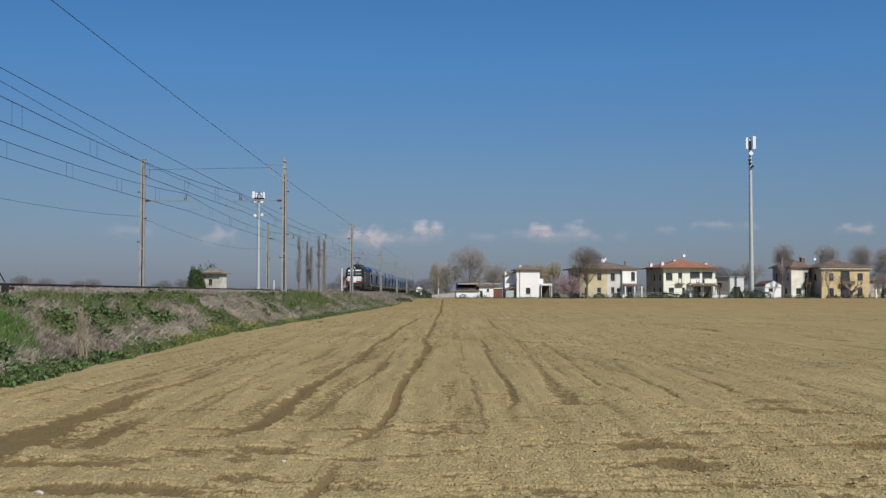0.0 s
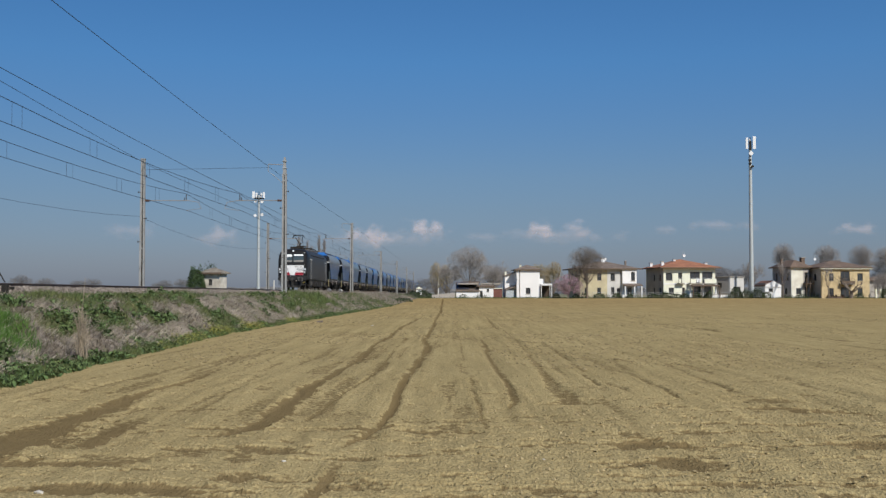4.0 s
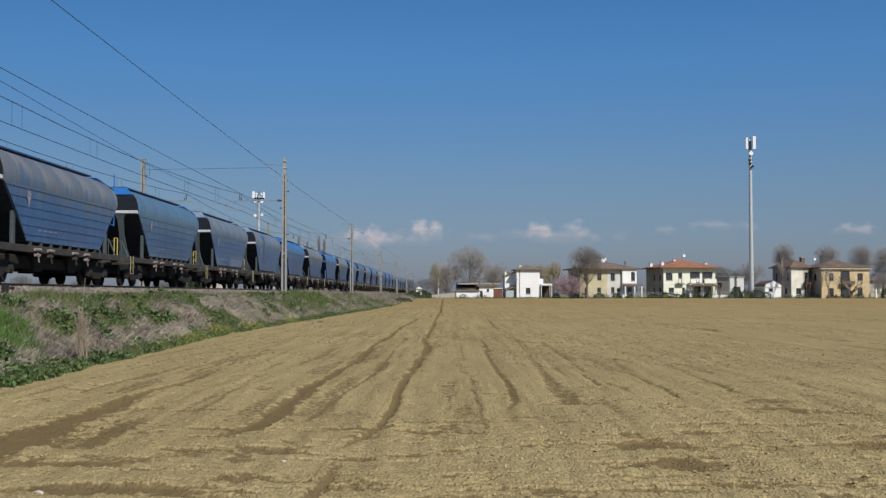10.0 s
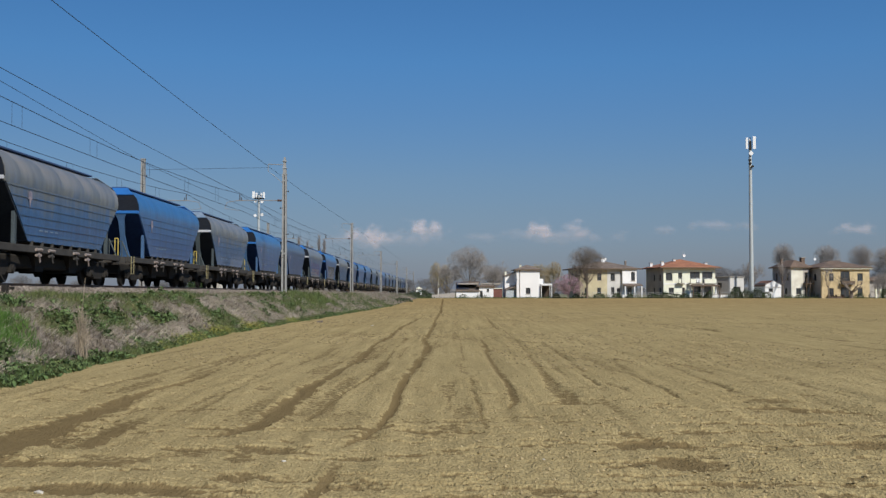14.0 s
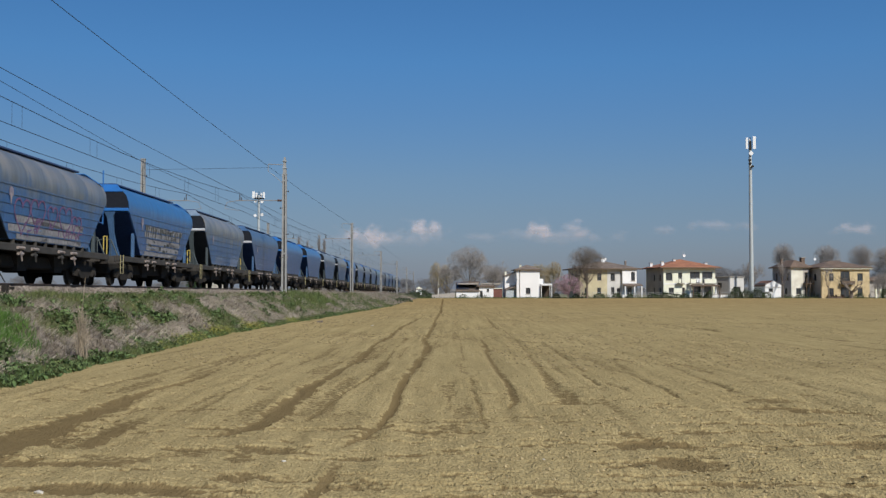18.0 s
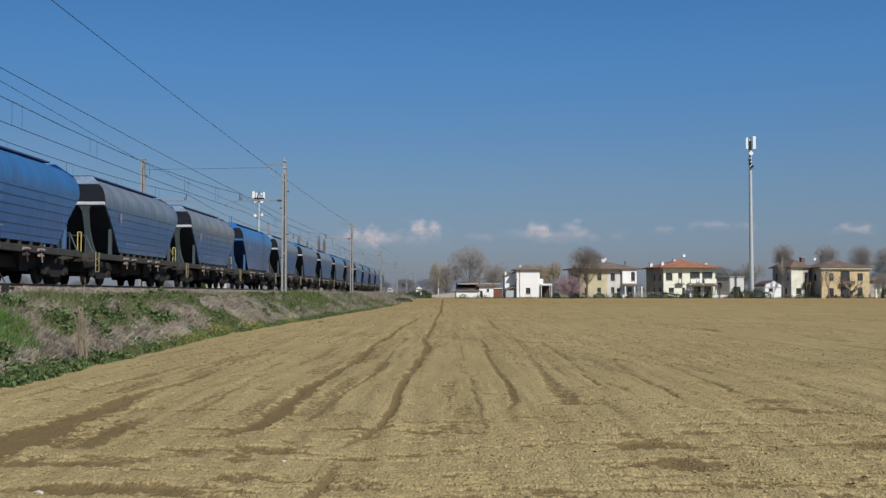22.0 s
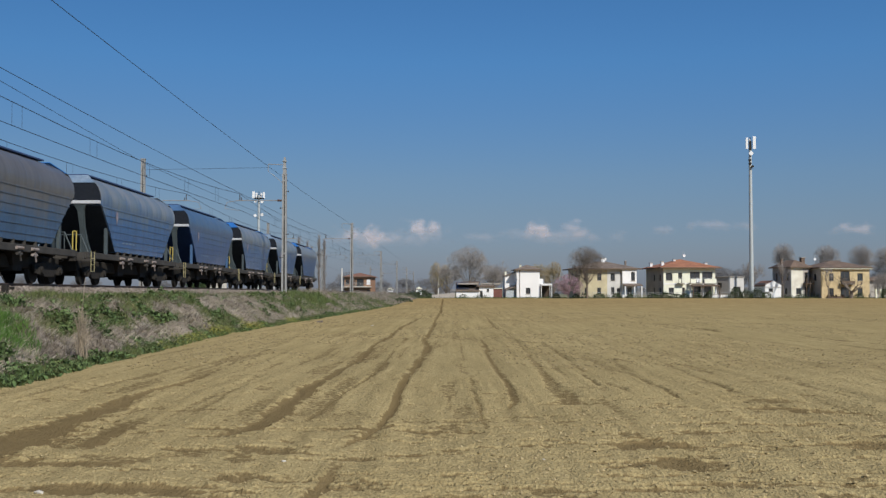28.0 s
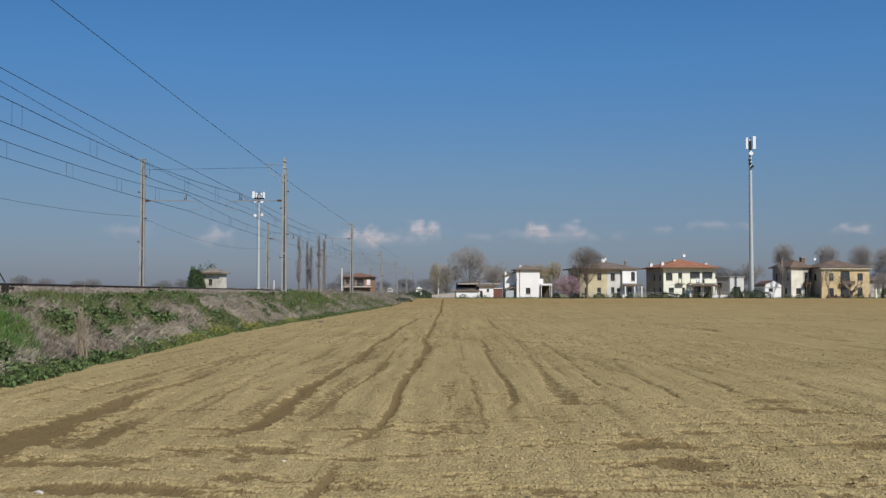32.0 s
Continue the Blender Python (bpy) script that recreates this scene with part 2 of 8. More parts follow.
M = dict(
    rail=mat("rail_steel", (0.055, 0.04, 0.035), (0.09, 0.06, 0.045), 0.6, 3, 60, 0.1, 0.4),
    ballast=mat("ballast_stone", (0.15, 0.118, 0.095), (0.105, 0.084, 0.068), 0.95, 1.5, 14, 1.0, grain=0.55, depth=0.06),
    sleeper=mat("sleeper_concrete", (0.28, 0.26, 0.23), (0.2, 0.18, 0.16), 0.9, 3, 40, 0.3),
    concrete=mat("weathered_concrete", (0.37, 0.34, 0.295), (0.29, 0.265, 0.23), 0.9, 1.2, 30, 0.2, stretch=(1, 1, 0.4)),
    galv=mat("galvanised_steel", (0.50, 0.53, 0.53), (0.42, 0.45, 0.45), 0.5, 4, 50, 0.05, 0.3),
    darksteel=mat("grimy_underframe", (0.026, 0.0245, 0.022), (0.036, 0.032, 0.028), 0.95, 3, 40, 0.2, 0.0, spec=0.15),
    brownsteel=mat("brake_dust_steel", (0.048, 0.045, 0.041), (0.068, 0.063, 0.057), 0.9, 2, 30, 0.2, 0.0, spec=0.2),
    wire=mat("copper_wire", (0.03, 0.045, 0.06), (0.04, 0.055, 0.07), 0.6, 3, 30, 0.0, 0.3),
    insul=mat("brown_insulator", (0.10, 0.055, 0.04), (0.13, 0.07, 0.05), 0.3, 5, 30, 0.0),
    whitepaint=mat("white_paint", (0.80, 0.80, 0.79), (0.72, 0.72, 0.71), 0.45, 2, 30, 0.03, grain=0.06),
    yellowpaint=mat("yellow_paint", (0.50, 0.40, 0.10), (0.40, 0.31, 0.08), 0.5, 4, 30, 0.03, grain=0.12),
    gloss=mat("gloss_black", (0.010, 0.0095, 0.009), (0.013, 0.012, 0.012), 0.42, 1, 20, 0.0, grain=0.05, spec=0.25),
    palebeam=mat("pale_beam_paint", (0.50, 0.51, 0.53), (0.38, 0.39, 0.41), 0.6, 2, 20, 0.05),
    ladder=mat("dull_yellow_paint", (0.34, 0.30, 0.16), (0.26, 0.225, 0.12), 0.7, 3, 20, 0.05),
    emblem=mat("worn_emblem_paint", (0.30, 0.26, 0.28), (0.20, 0.18, 0.23), 0.7, 6, 20, 0.0),
    strut=mat("strut_grey_paint", (0.062, 0.080, 0.086), (0.046, 0.060, 0.066), 0.7, 2, 20, 0.05),
    palehip=mat("bleached_hip_paint", (0.20, 0.26, 0.33), (0.13, 0.20, 0.29), 0.6, 1.5, 14, 0.05),
    valve=mat("pinkish_primer", (0.32, 0.27, 0.24), (0.22, 0.18, 0.16), 0.7, 5, 20, 0.05),
    stucco_off=mat("off_white_plaster", (0.74, 0.72, 0.62), (0.58, 0.55, 0.46), 0.9, 0.6, 8, 0.15, grain=0.12),
    damper=mat("dull_grey_damper", (0.062, 0.060, 0.057), (0.045, 0.043, 0.041), 0.7, 3, 20, 0.05),
    mast_concrete=mat("grey_mast_concrete", (0.315, 0.315, 0.305), (0.25, 0.25, 0.242), 0.9, 1.2, 30, 0.2, stretch=(1, 1, 0.4)),
    tube=mat("weathered_zinc_tube", (0.29, 0.29, 0.285), (0.23, 0.23, 0.23), 0.65, 4, 50, 0.05, 0.1),
    stucco_pale=mat("pale_grey_plaster", (0.60, 0.585, 0.55), (0.53, 0.515, 0.48), 0.9, 0.5, 8, 0.15, grain=0.1),
    twig_grey=mat("dark_grey_twigs", (0.15, 0.148, 0.15), (0.19, 0.185, 0.185), 0.95, 2, 20, 0.0),
    # twig colour greyed and paled to carry the distance haze
    twig_far=mat("haze_paled_twigs", (0.25, 0.24, 0.24), (0.31, 0.295, 0.29), 0.95, 2, 20, 0.0),
    black=mat("loco_black", (0.022, 0.0205, 0.019), (0.028, 0.026, 0.024), 0.5, 0.6, 20, 0.02, grain=0.1, spec=0.5),
    locogrey=mat("loco_grey_roof", (0.105, 0.098, 0.09), (0.075, 0.07, 0.065), 0.5, 1, 20, 0.05, grain=0.15),
    red=mat("red_stripe", (0.40, 0.035, 0.055), (0.34, 0.03, 0.045), 0.4, 2, 30, 0.02, grain=0.08),
    rubber=mat("black_rubber", (0.013, 0.013, 0.013), (0.02, 0.02, 0.02), 0.8, 4, 40, 0.1),
    screen=glass("windscreen_glass", (0.055, 0.075, 0.08)),
    lens=glass("headlight_cover_glass", (0.13, 0.14, 0.15), 0.12),
    darkglass=glass("window_glass", (0.03, 0.035, 0.04), 0.12),
    lamp=glass("headlamp_glass", (0.85, 0.87, 0.88), 0.15),
    # dark end paint, blackened further to hold the recess shade
    endblack=mat("teal_black_paint_and_shade", (0.009, 0.012, 0.019), (0.013, 0.016, 0.022), 0.7, 1.5, 20, 0.1, spec=0.2),
    # lighter copy of the end paint, brightness added for the shaded slopes
    slope_lifted=mat("shade_lifted_slope_sheet", (0.030, 0.036, 0.045), (0.024, 0.029, 0.038), 0.8, 1.5, 20, 0.1, spec=0.2),
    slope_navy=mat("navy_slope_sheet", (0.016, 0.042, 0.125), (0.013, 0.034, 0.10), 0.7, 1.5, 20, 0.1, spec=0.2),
    stucco_white=mat("white_stucco", (0.82, 0.81, 0.79), (0.76, 0.75, 0.73), 0.9, 0.4, 8, 0.15, grain=0.06),
    stucco_cream=mat("cream_stucco", (0.77, 0.77, 0.63), (0.70, 0.70, 0.56), 0.9, 0.4, 8, 0.15, grain=0.08),
    stucco_yellow=mat("ochre_stucco", (0.57, 0.455, 0.265), (0.42, 0.325, 0.185), 0.9, 0.8, 5, 0.15, grain=0.2),
    # grey plaster, also the painted shade on side walls of three houses
    stucco_grey_and_shade=mat("grey_and_shaded_stucco", (0.42, 0.39, 0.35), (0.34, 0.31, 0.28), 0.9, 0.5, 8, 0.15, grain=0.12),
    stucco_old=mat("stained_plaster", (0.62, 0.58, 0.50), (0.42, 0.38, 0.32), 0.95, 0.9, 10, 0.2, grain=0.2),
    brick=mat("red_brick_wall", (0.36, 0.20, 0.115), (0.27, 0.15, 0.09), 0.9, 1.5, 15, 0.3, grain=0.2),
    tile_red=mat("red_roof_tile", (0.36, 0.155, 0.085), (0.27, 0.12, 0.07), 0.9, 0.8, 3.6, 0.6, grain=0.38, stretch=(1, 0.8, 1.6)),
    tile_rust=mat("rusty_roof_tile", (0.25, 0.125, 0.085), (0.19, 0.095, 0.065), 0.9, 0.8, 3.6, 0.6, grain=0.38, stretch=(1, 0.8, 1.6)),
    tile_brown=mat("brown_roof_tile", (0.20, 0.158, 0.128), (0.14, 0.11, 0.09), 0.9, 0.8, 3.6, 0.6, grain=0.38, stretch=(1, 0.8, 1.6)),
    tile_umber=mat("umber_roof_tile", (0.175, 0.122, 0.088), (0.125, 0.088, 0.066), 0.9, 0.8, 3.6, 0.6, grain=0.38, stretch=(1, 0.8, 1.6)),
    tile_grey=mat("mossy_roof_tile", (0.25, 0.22, 0.175), (0.17, 0.145, 0.115), 0.9, 1.0, 4.5, 0.5, grain=0.35),
    stucco_butter=mat("pale_butter_plaster", (0.58, 0.51, 0.33), (0.46, 0.40, 0.26), 0.9, 0.6, 8, 0.15, grain=0.12),
    timber=mat("dark_timber", (0.10, 0.07, 0.05), (0.14, 0.10, 0.07), 0.8, 3, 20, 0.2),
    shutter=mat("dark_shutter", (0.06, 0.05, 0.045), (0.08, 0.07, 0.06), 0.7, 3, 20, 0.1),
    door_red=mat("brick_red_door", (0.19, 0.075, 0.055), (0.15, 0.06, 0.045), 0.7, 2, 20, 0.1),
    solar=glass("solar_cell", (0.045, 0.052, 0.075), 0.3),
    bark=mat("grey_bark", (0.20, 0.165, 0.13), (0.13, 0.105, 0.085), 0.95, 4, 30, 0.4),
    twig=mat("bare_twigs", (0.27, 0.245, 0.225), (0.34, 0.305, 0.275), 0.95, 2, 20, 0.0),
    twig_yellow=mat("willow_twigs", (0.36, 0.285, 0.155), (0.30, 0.235, 0.13), 0.95, 2, 20, 0.0),
    blossom=mat("pink_blossom", (0.43, 0.28, 0.31), (0.32, 0.21, 0.24), 0.9, 2, 20, 0.0),
    hedge=mat("hedge_leaf", (0.035, 0.055, 0.025), (0.055, 0.075, 0.03), 0.8, 2, 20, 0.0),
    ivy=mat("ivy_leaf", (0.035, 0.065, 0.022), (0.055, 0.09, 0.03), 0.7, 2, 20, 0.0),
)
WAGON = dict(
    W=wagon_paint("bleached_blue_paint", (0.024, 0.099, 0.248), (0.118, 0.145, 0.160), 1.0, 2.7, 3.7, 0.45, 0.7),
    F=wagon_paint("faded_blue_paint", (0.024, 0.099, 0.252), (0.113, 0.125, 0.130), 1.0, 2.6, 3.6, 0.45, 0.75),
    G=wagon_paint("grey_bleached_paint", (0.027, 0.095, 0.225), (0.124, 0.132, 0.130), 1.0, 2.5, 3.4, 0.48, 0.8),
    M=wagon_paint("mid_blue_paint", (0.018, 0.072, 0.205), (0.050, 0.085, 0.140), 1.0, 2.7, 3.8, 0.42, 0.15),
    V=wagon_paint("vivid_blue_paint", (0.018, 0.086, 0.242), (0.028, 0.13, 0.31), 0.85, 2.6, 3.6, 0.40, 0.06),
    L=wagon_paint("light_blue_paint", (0.032, 0.108, 0.235), (0.082, 0.155, 0.21), 0.9, 2.4, 3.6, 0.42, 0.25),
    D=wagon_paint("dirty_brown_paint", (0.032, 0.085, 0.17), (0.098, 0.088, 0.078), 1.0, 2.2, 3.2, 0.5, 0.1),
    walkway=mat("dark_blue_walkway", (0.03, 0.06, 0.15), (0.04, 0.07, 0.16), 0.6, 2, 30, 0.02, grain=0.1),
    strut_blue=mat("strut_blue_paint", (0.06, 0.13, 0.25), (0.045, 0.10, 0.20), 0.6, 2, 20, 0.05),
    blue_panel=mat("bright_blue_panel", (0.028, 0.15, 0.43), (0.026, 0.125, 0.36), 0.4, 2, 30, 0.02, grain=0.1),
)


# ---- mesh helpers ----
def box(bm, x0, x1, y0, y1, z0, z1, bevel=0.0):
    g = bmesh.ops.create_cube(bm, size=1.0)
    vs = g["verts"]
    for v in vs:
        v.co = Vector(((x0 + x1) / 2 + v.co.x * (x1 - x0), (y0 + y1) / 2 + v.co.y * (y1 - y0), (z0 + z1) / 2 + v.co.z * (z1 - z0)))
    if bevel:
        es = list({e for v in vs for e in v.link_edges})
        bmesh.ops.bevel(bm, geom=es, offset=bevel, segments=1, affect='EDGES')
    return bm


def rod(bm, a, b, r0, r1=None, n=8):
    """A tapered round bar from a to b."""
    a, b = Vector(a), Vector(b)
    r1 = r0 if r1 is None else r1
    q = (b - a).to_track_quat('Z', 'Y').to_matrix()
    ring = []
    for p, r in ((a, r0), (b, r1)):
        ring.append([bm.verts.new(p + q @ Vector((math.cos(i * math.tau / n) * r, math.sin(i * math.tau / n) * r, 0))) for i in range(n)])
    for i in range(n):
        j = (i + 1) % n
        bm.faces.new((ring[0][i], ring[0][j], ring[1][j], ring[1][i]))
    bm.faces.new(ring[0][::-1])
    bm.faces.new(ring[1])
    return bm


def loft(bm, rings, caps=True):
    """Skin closed rings of points one after another."""
    vs = [[bm.verts.new(p) for p in r] for r in rings]
    for a, b in zip(vs, vs[1:]):
        for i in range(len(a)):
            j = (i + 1) % len(a)
            bm.faces.new((a[i], a[j], b[j], b[i]))
    if caps:
        bm.faces.new(vs[0][::-1])
        bm.faces.new(vs[-1])
    return bm


def slab(bm, pts, thick):
    """A plate: a flat polygon given thickness along its normal."""
    pts = [Vector(p) for p in pts]
    n = (pts[1] - pts[0]).cross(pts[2] - pts[0]).normalized() * thick
    return loft(bm, [[p - n / 2 for p in pts], [p + n / 2 for p in pts]])


def link(name, bm, m, smooth=0.0):
    bmesh.ops.recalc_face_normals(bm, faces=bm.faces)
    me = bpy.data.meshes.new(name)
    bm.to_mesh(me)
    bm.free()
    me.materials.append(m)
    if smooth:
        me.shade_smooth()
        me.set_sharp_from_angle(angle=radians(smooth))
    return new(name, me)


def part(name, bm, m, parent, label="", smooth=0.0):
    """One mesh object under a thing or a part."""
    ob = link(name, bm, m, smooth)
    ob.parent = parent
    return tagged(ob, label)


def thing(name, at, label, category, group="", kind="", rz=0):
    ob = new(name)
    ob.matrix_world = pose(*at, 0, 0, rz)
    return tagged(ob, label, category, group, kind)


def B():
    return bmesh.new()


def raw(name, verts, faces, m, parent=None):
    me = bpy.data.meshes.new(name)
    me.from_pydata(verts, [], faces)
    me.materials.append(m)
    ob = new(name, me)
    if parent:
        ob.parent = parent
    return ob


def quads(name, verts, m, n=4, parent=None):
    """Many loose polygons of n corners each, verts an array (count * n, 3)."""
    me = bpy.data.meshes.new(name)
    k = len(verts) // n
    me.vertices.add(len(verts))
    me.vertices.foreach_set("co", np.asarray(verts, dtype=np.float32).ravel())
    me.loops.add(len(verts))
    me.loops.foreach_set("vertex_index", np.arange(len(verts), dtype=np.int32))
    me.polygons.add(k)
    me.polygons.foreach_set("loop_start", np.arange(0, k * n, n, dtype=np.int32))
    me.update(calc_edges=True)
    me.materials.append(m)
    ob = new(name, me)
    if parent:
        ob.parent = parent
    return ob


def vnoise(x, y, seed=0):
    """Smooth lattice noise, 0 to 1."""
    rs = np.random.RandomState(seed)
    tab = rs.rand(256, 256)
    xi, yi = np.floor(x).astype(int), np.floor(y).astype(int)
    u, v = x - xi, y - yi
    u, v = u * u * (3 - 2 * u), v * v * (3 - 2 * v)
    a, b = tab[xi % 256, yi % 256], tab[(xi + 1) % 256, yi % 256]
    c, d = tab[xi % 256, (yi + 1) % 256], tab[(xi + 1) % 256, (yi + 1) % 256]
    return (a * (1 - u) + b * u) * (1 - v) + (c * (1 - u) + d * u) * v


def fbm(x, y, octaves=4, seed=0):
    s, a, t = 0, 0.5, 0
    for o in range(octaves):
        s = s + a * vnoise(x * 2 ** o, y * 2 ** o, seed + o)
        t += a
        a *= 0.5
    return s / t


def smooth(e0, e1, x):
    t = np.clip((x - e0) / (e1 - e0), 0, 1)
    return t * t * (3 - 2 * t)


# ---- ground, field, embankment ----
def gz(y):
    return 0.003 * np.clip(y, 0, 220)


FOOT_Y = [-600, 10, 18, 40, 70, 107, 150, 210, 700]
FOOT_X = [-7.2, -7.2, -7.2, -8.1, -7.1, -5.8, -5.8, -6.0, -6.0]


def foot(y):
    return np.interp(y, FOOT_Y, FOOT_X)


def crest(y):
    return 1.52 + 0.10 * smooth(45, 95, y)


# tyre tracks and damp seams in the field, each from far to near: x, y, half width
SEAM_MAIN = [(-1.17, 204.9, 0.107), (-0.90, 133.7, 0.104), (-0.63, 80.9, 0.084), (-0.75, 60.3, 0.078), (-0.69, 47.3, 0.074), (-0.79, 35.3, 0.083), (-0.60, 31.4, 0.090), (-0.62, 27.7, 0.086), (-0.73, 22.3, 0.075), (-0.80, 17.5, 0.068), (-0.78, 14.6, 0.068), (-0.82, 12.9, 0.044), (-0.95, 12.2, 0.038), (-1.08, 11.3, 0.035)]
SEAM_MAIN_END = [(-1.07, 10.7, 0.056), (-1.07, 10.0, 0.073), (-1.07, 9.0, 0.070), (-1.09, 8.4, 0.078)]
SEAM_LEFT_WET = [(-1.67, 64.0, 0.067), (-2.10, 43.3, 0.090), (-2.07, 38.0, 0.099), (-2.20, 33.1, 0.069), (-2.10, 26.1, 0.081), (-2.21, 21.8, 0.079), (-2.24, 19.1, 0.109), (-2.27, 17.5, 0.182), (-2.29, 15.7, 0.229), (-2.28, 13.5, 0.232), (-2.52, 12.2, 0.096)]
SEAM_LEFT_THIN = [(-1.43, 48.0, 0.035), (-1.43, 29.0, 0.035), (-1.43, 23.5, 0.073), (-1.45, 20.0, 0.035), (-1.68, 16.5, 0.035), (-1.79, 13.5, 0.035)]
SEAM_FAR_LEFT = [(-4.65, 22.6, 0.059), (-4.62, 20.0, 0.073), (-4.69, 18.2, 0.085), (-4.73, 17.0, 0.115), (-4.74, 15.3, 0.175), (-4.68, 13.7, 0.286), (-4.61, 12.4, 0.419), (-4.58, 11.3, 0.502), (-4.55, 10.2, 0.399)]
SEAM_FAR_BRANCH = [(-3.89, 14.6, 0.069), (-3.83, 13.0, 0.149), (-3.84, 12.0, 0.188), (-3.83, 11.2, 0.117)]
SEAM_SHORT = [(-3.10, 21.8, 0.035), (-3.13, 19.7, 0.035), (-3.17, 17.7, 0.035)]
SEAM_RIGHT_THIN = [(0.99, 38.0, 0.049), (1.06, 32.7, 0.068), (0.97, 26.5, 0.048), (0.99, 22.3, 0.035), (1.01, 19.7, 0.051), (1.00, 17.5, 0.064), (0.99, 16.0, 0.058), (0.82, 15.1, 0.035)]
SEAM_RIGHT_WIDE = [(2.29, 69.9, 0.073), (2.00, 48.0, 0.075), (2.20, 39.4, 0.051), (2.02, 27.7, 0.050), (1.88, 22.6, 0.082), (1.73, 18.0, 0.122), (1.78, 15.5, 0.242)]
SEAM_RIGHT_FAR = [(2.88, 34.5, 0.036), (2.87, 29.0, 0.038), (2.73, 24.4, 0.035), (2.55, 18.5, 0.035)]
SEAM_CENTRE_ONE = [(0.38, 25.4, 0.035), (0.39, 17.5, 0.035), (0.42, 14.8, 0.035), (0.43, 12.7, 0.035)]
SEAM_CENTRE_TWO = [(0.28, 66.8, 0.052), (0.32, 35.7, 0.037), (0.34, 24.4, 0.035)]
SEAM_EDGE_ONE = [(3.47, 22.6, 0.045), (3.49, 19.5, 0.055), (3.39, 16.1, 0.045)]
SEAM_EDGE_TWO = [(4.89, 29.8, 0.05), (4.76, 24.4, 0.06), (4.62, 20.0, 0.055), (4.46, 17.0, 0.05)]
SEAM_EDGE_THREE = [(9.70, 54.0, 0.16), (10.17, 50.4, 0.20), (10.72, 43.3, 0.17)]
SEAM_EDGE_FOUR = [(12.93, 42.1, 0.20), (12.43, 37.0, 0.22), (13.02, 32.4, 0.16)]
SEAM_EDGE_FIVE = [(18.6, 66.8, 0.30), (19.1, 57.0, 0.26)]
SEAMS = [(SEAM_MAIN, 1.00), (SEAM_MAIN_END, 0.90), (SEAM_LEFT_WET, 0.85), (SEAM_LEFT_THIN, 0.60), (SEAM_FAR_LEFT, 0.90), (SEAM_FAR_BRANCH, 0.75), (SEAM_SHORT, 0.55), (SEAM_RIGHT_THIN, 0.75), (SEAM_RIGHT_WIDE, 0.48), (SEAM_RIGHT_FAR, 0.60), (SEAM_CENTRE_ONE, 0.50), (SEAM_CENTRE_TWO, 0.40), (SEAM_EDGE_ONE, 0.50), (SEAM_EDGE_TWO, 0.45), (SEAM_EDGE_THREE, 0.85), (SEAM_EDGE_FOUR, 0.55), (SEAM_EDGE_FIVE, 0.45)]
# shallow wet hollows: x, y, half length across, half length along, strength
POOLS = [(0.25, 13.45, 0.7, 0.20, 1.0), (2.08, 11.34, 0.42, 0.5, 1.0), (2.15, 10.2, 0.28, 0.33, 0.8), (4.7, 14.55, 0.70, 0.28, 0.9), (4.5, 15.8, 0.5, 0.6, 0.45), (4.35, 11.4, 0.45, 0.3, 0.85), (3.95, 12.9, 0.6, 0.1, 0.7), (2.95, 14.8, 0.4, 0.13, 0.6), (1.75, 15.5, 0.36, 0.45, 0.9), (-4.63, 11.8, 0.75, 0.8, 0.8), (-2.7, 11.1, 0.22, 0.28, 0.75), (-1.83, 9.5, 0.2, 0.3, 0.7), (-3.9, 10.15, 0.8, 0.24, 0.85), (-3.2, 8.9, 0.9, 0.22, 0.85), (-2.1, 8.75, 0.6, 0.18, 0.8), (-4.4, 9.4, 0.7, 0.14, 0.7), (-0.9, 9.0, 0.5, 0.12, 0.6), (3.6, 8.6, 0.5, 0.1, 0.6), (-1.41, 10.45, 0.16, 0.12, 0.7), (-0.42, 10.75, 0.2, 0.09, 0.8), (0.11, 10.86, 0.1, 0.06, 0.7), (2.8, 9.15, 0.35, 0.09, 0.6)]


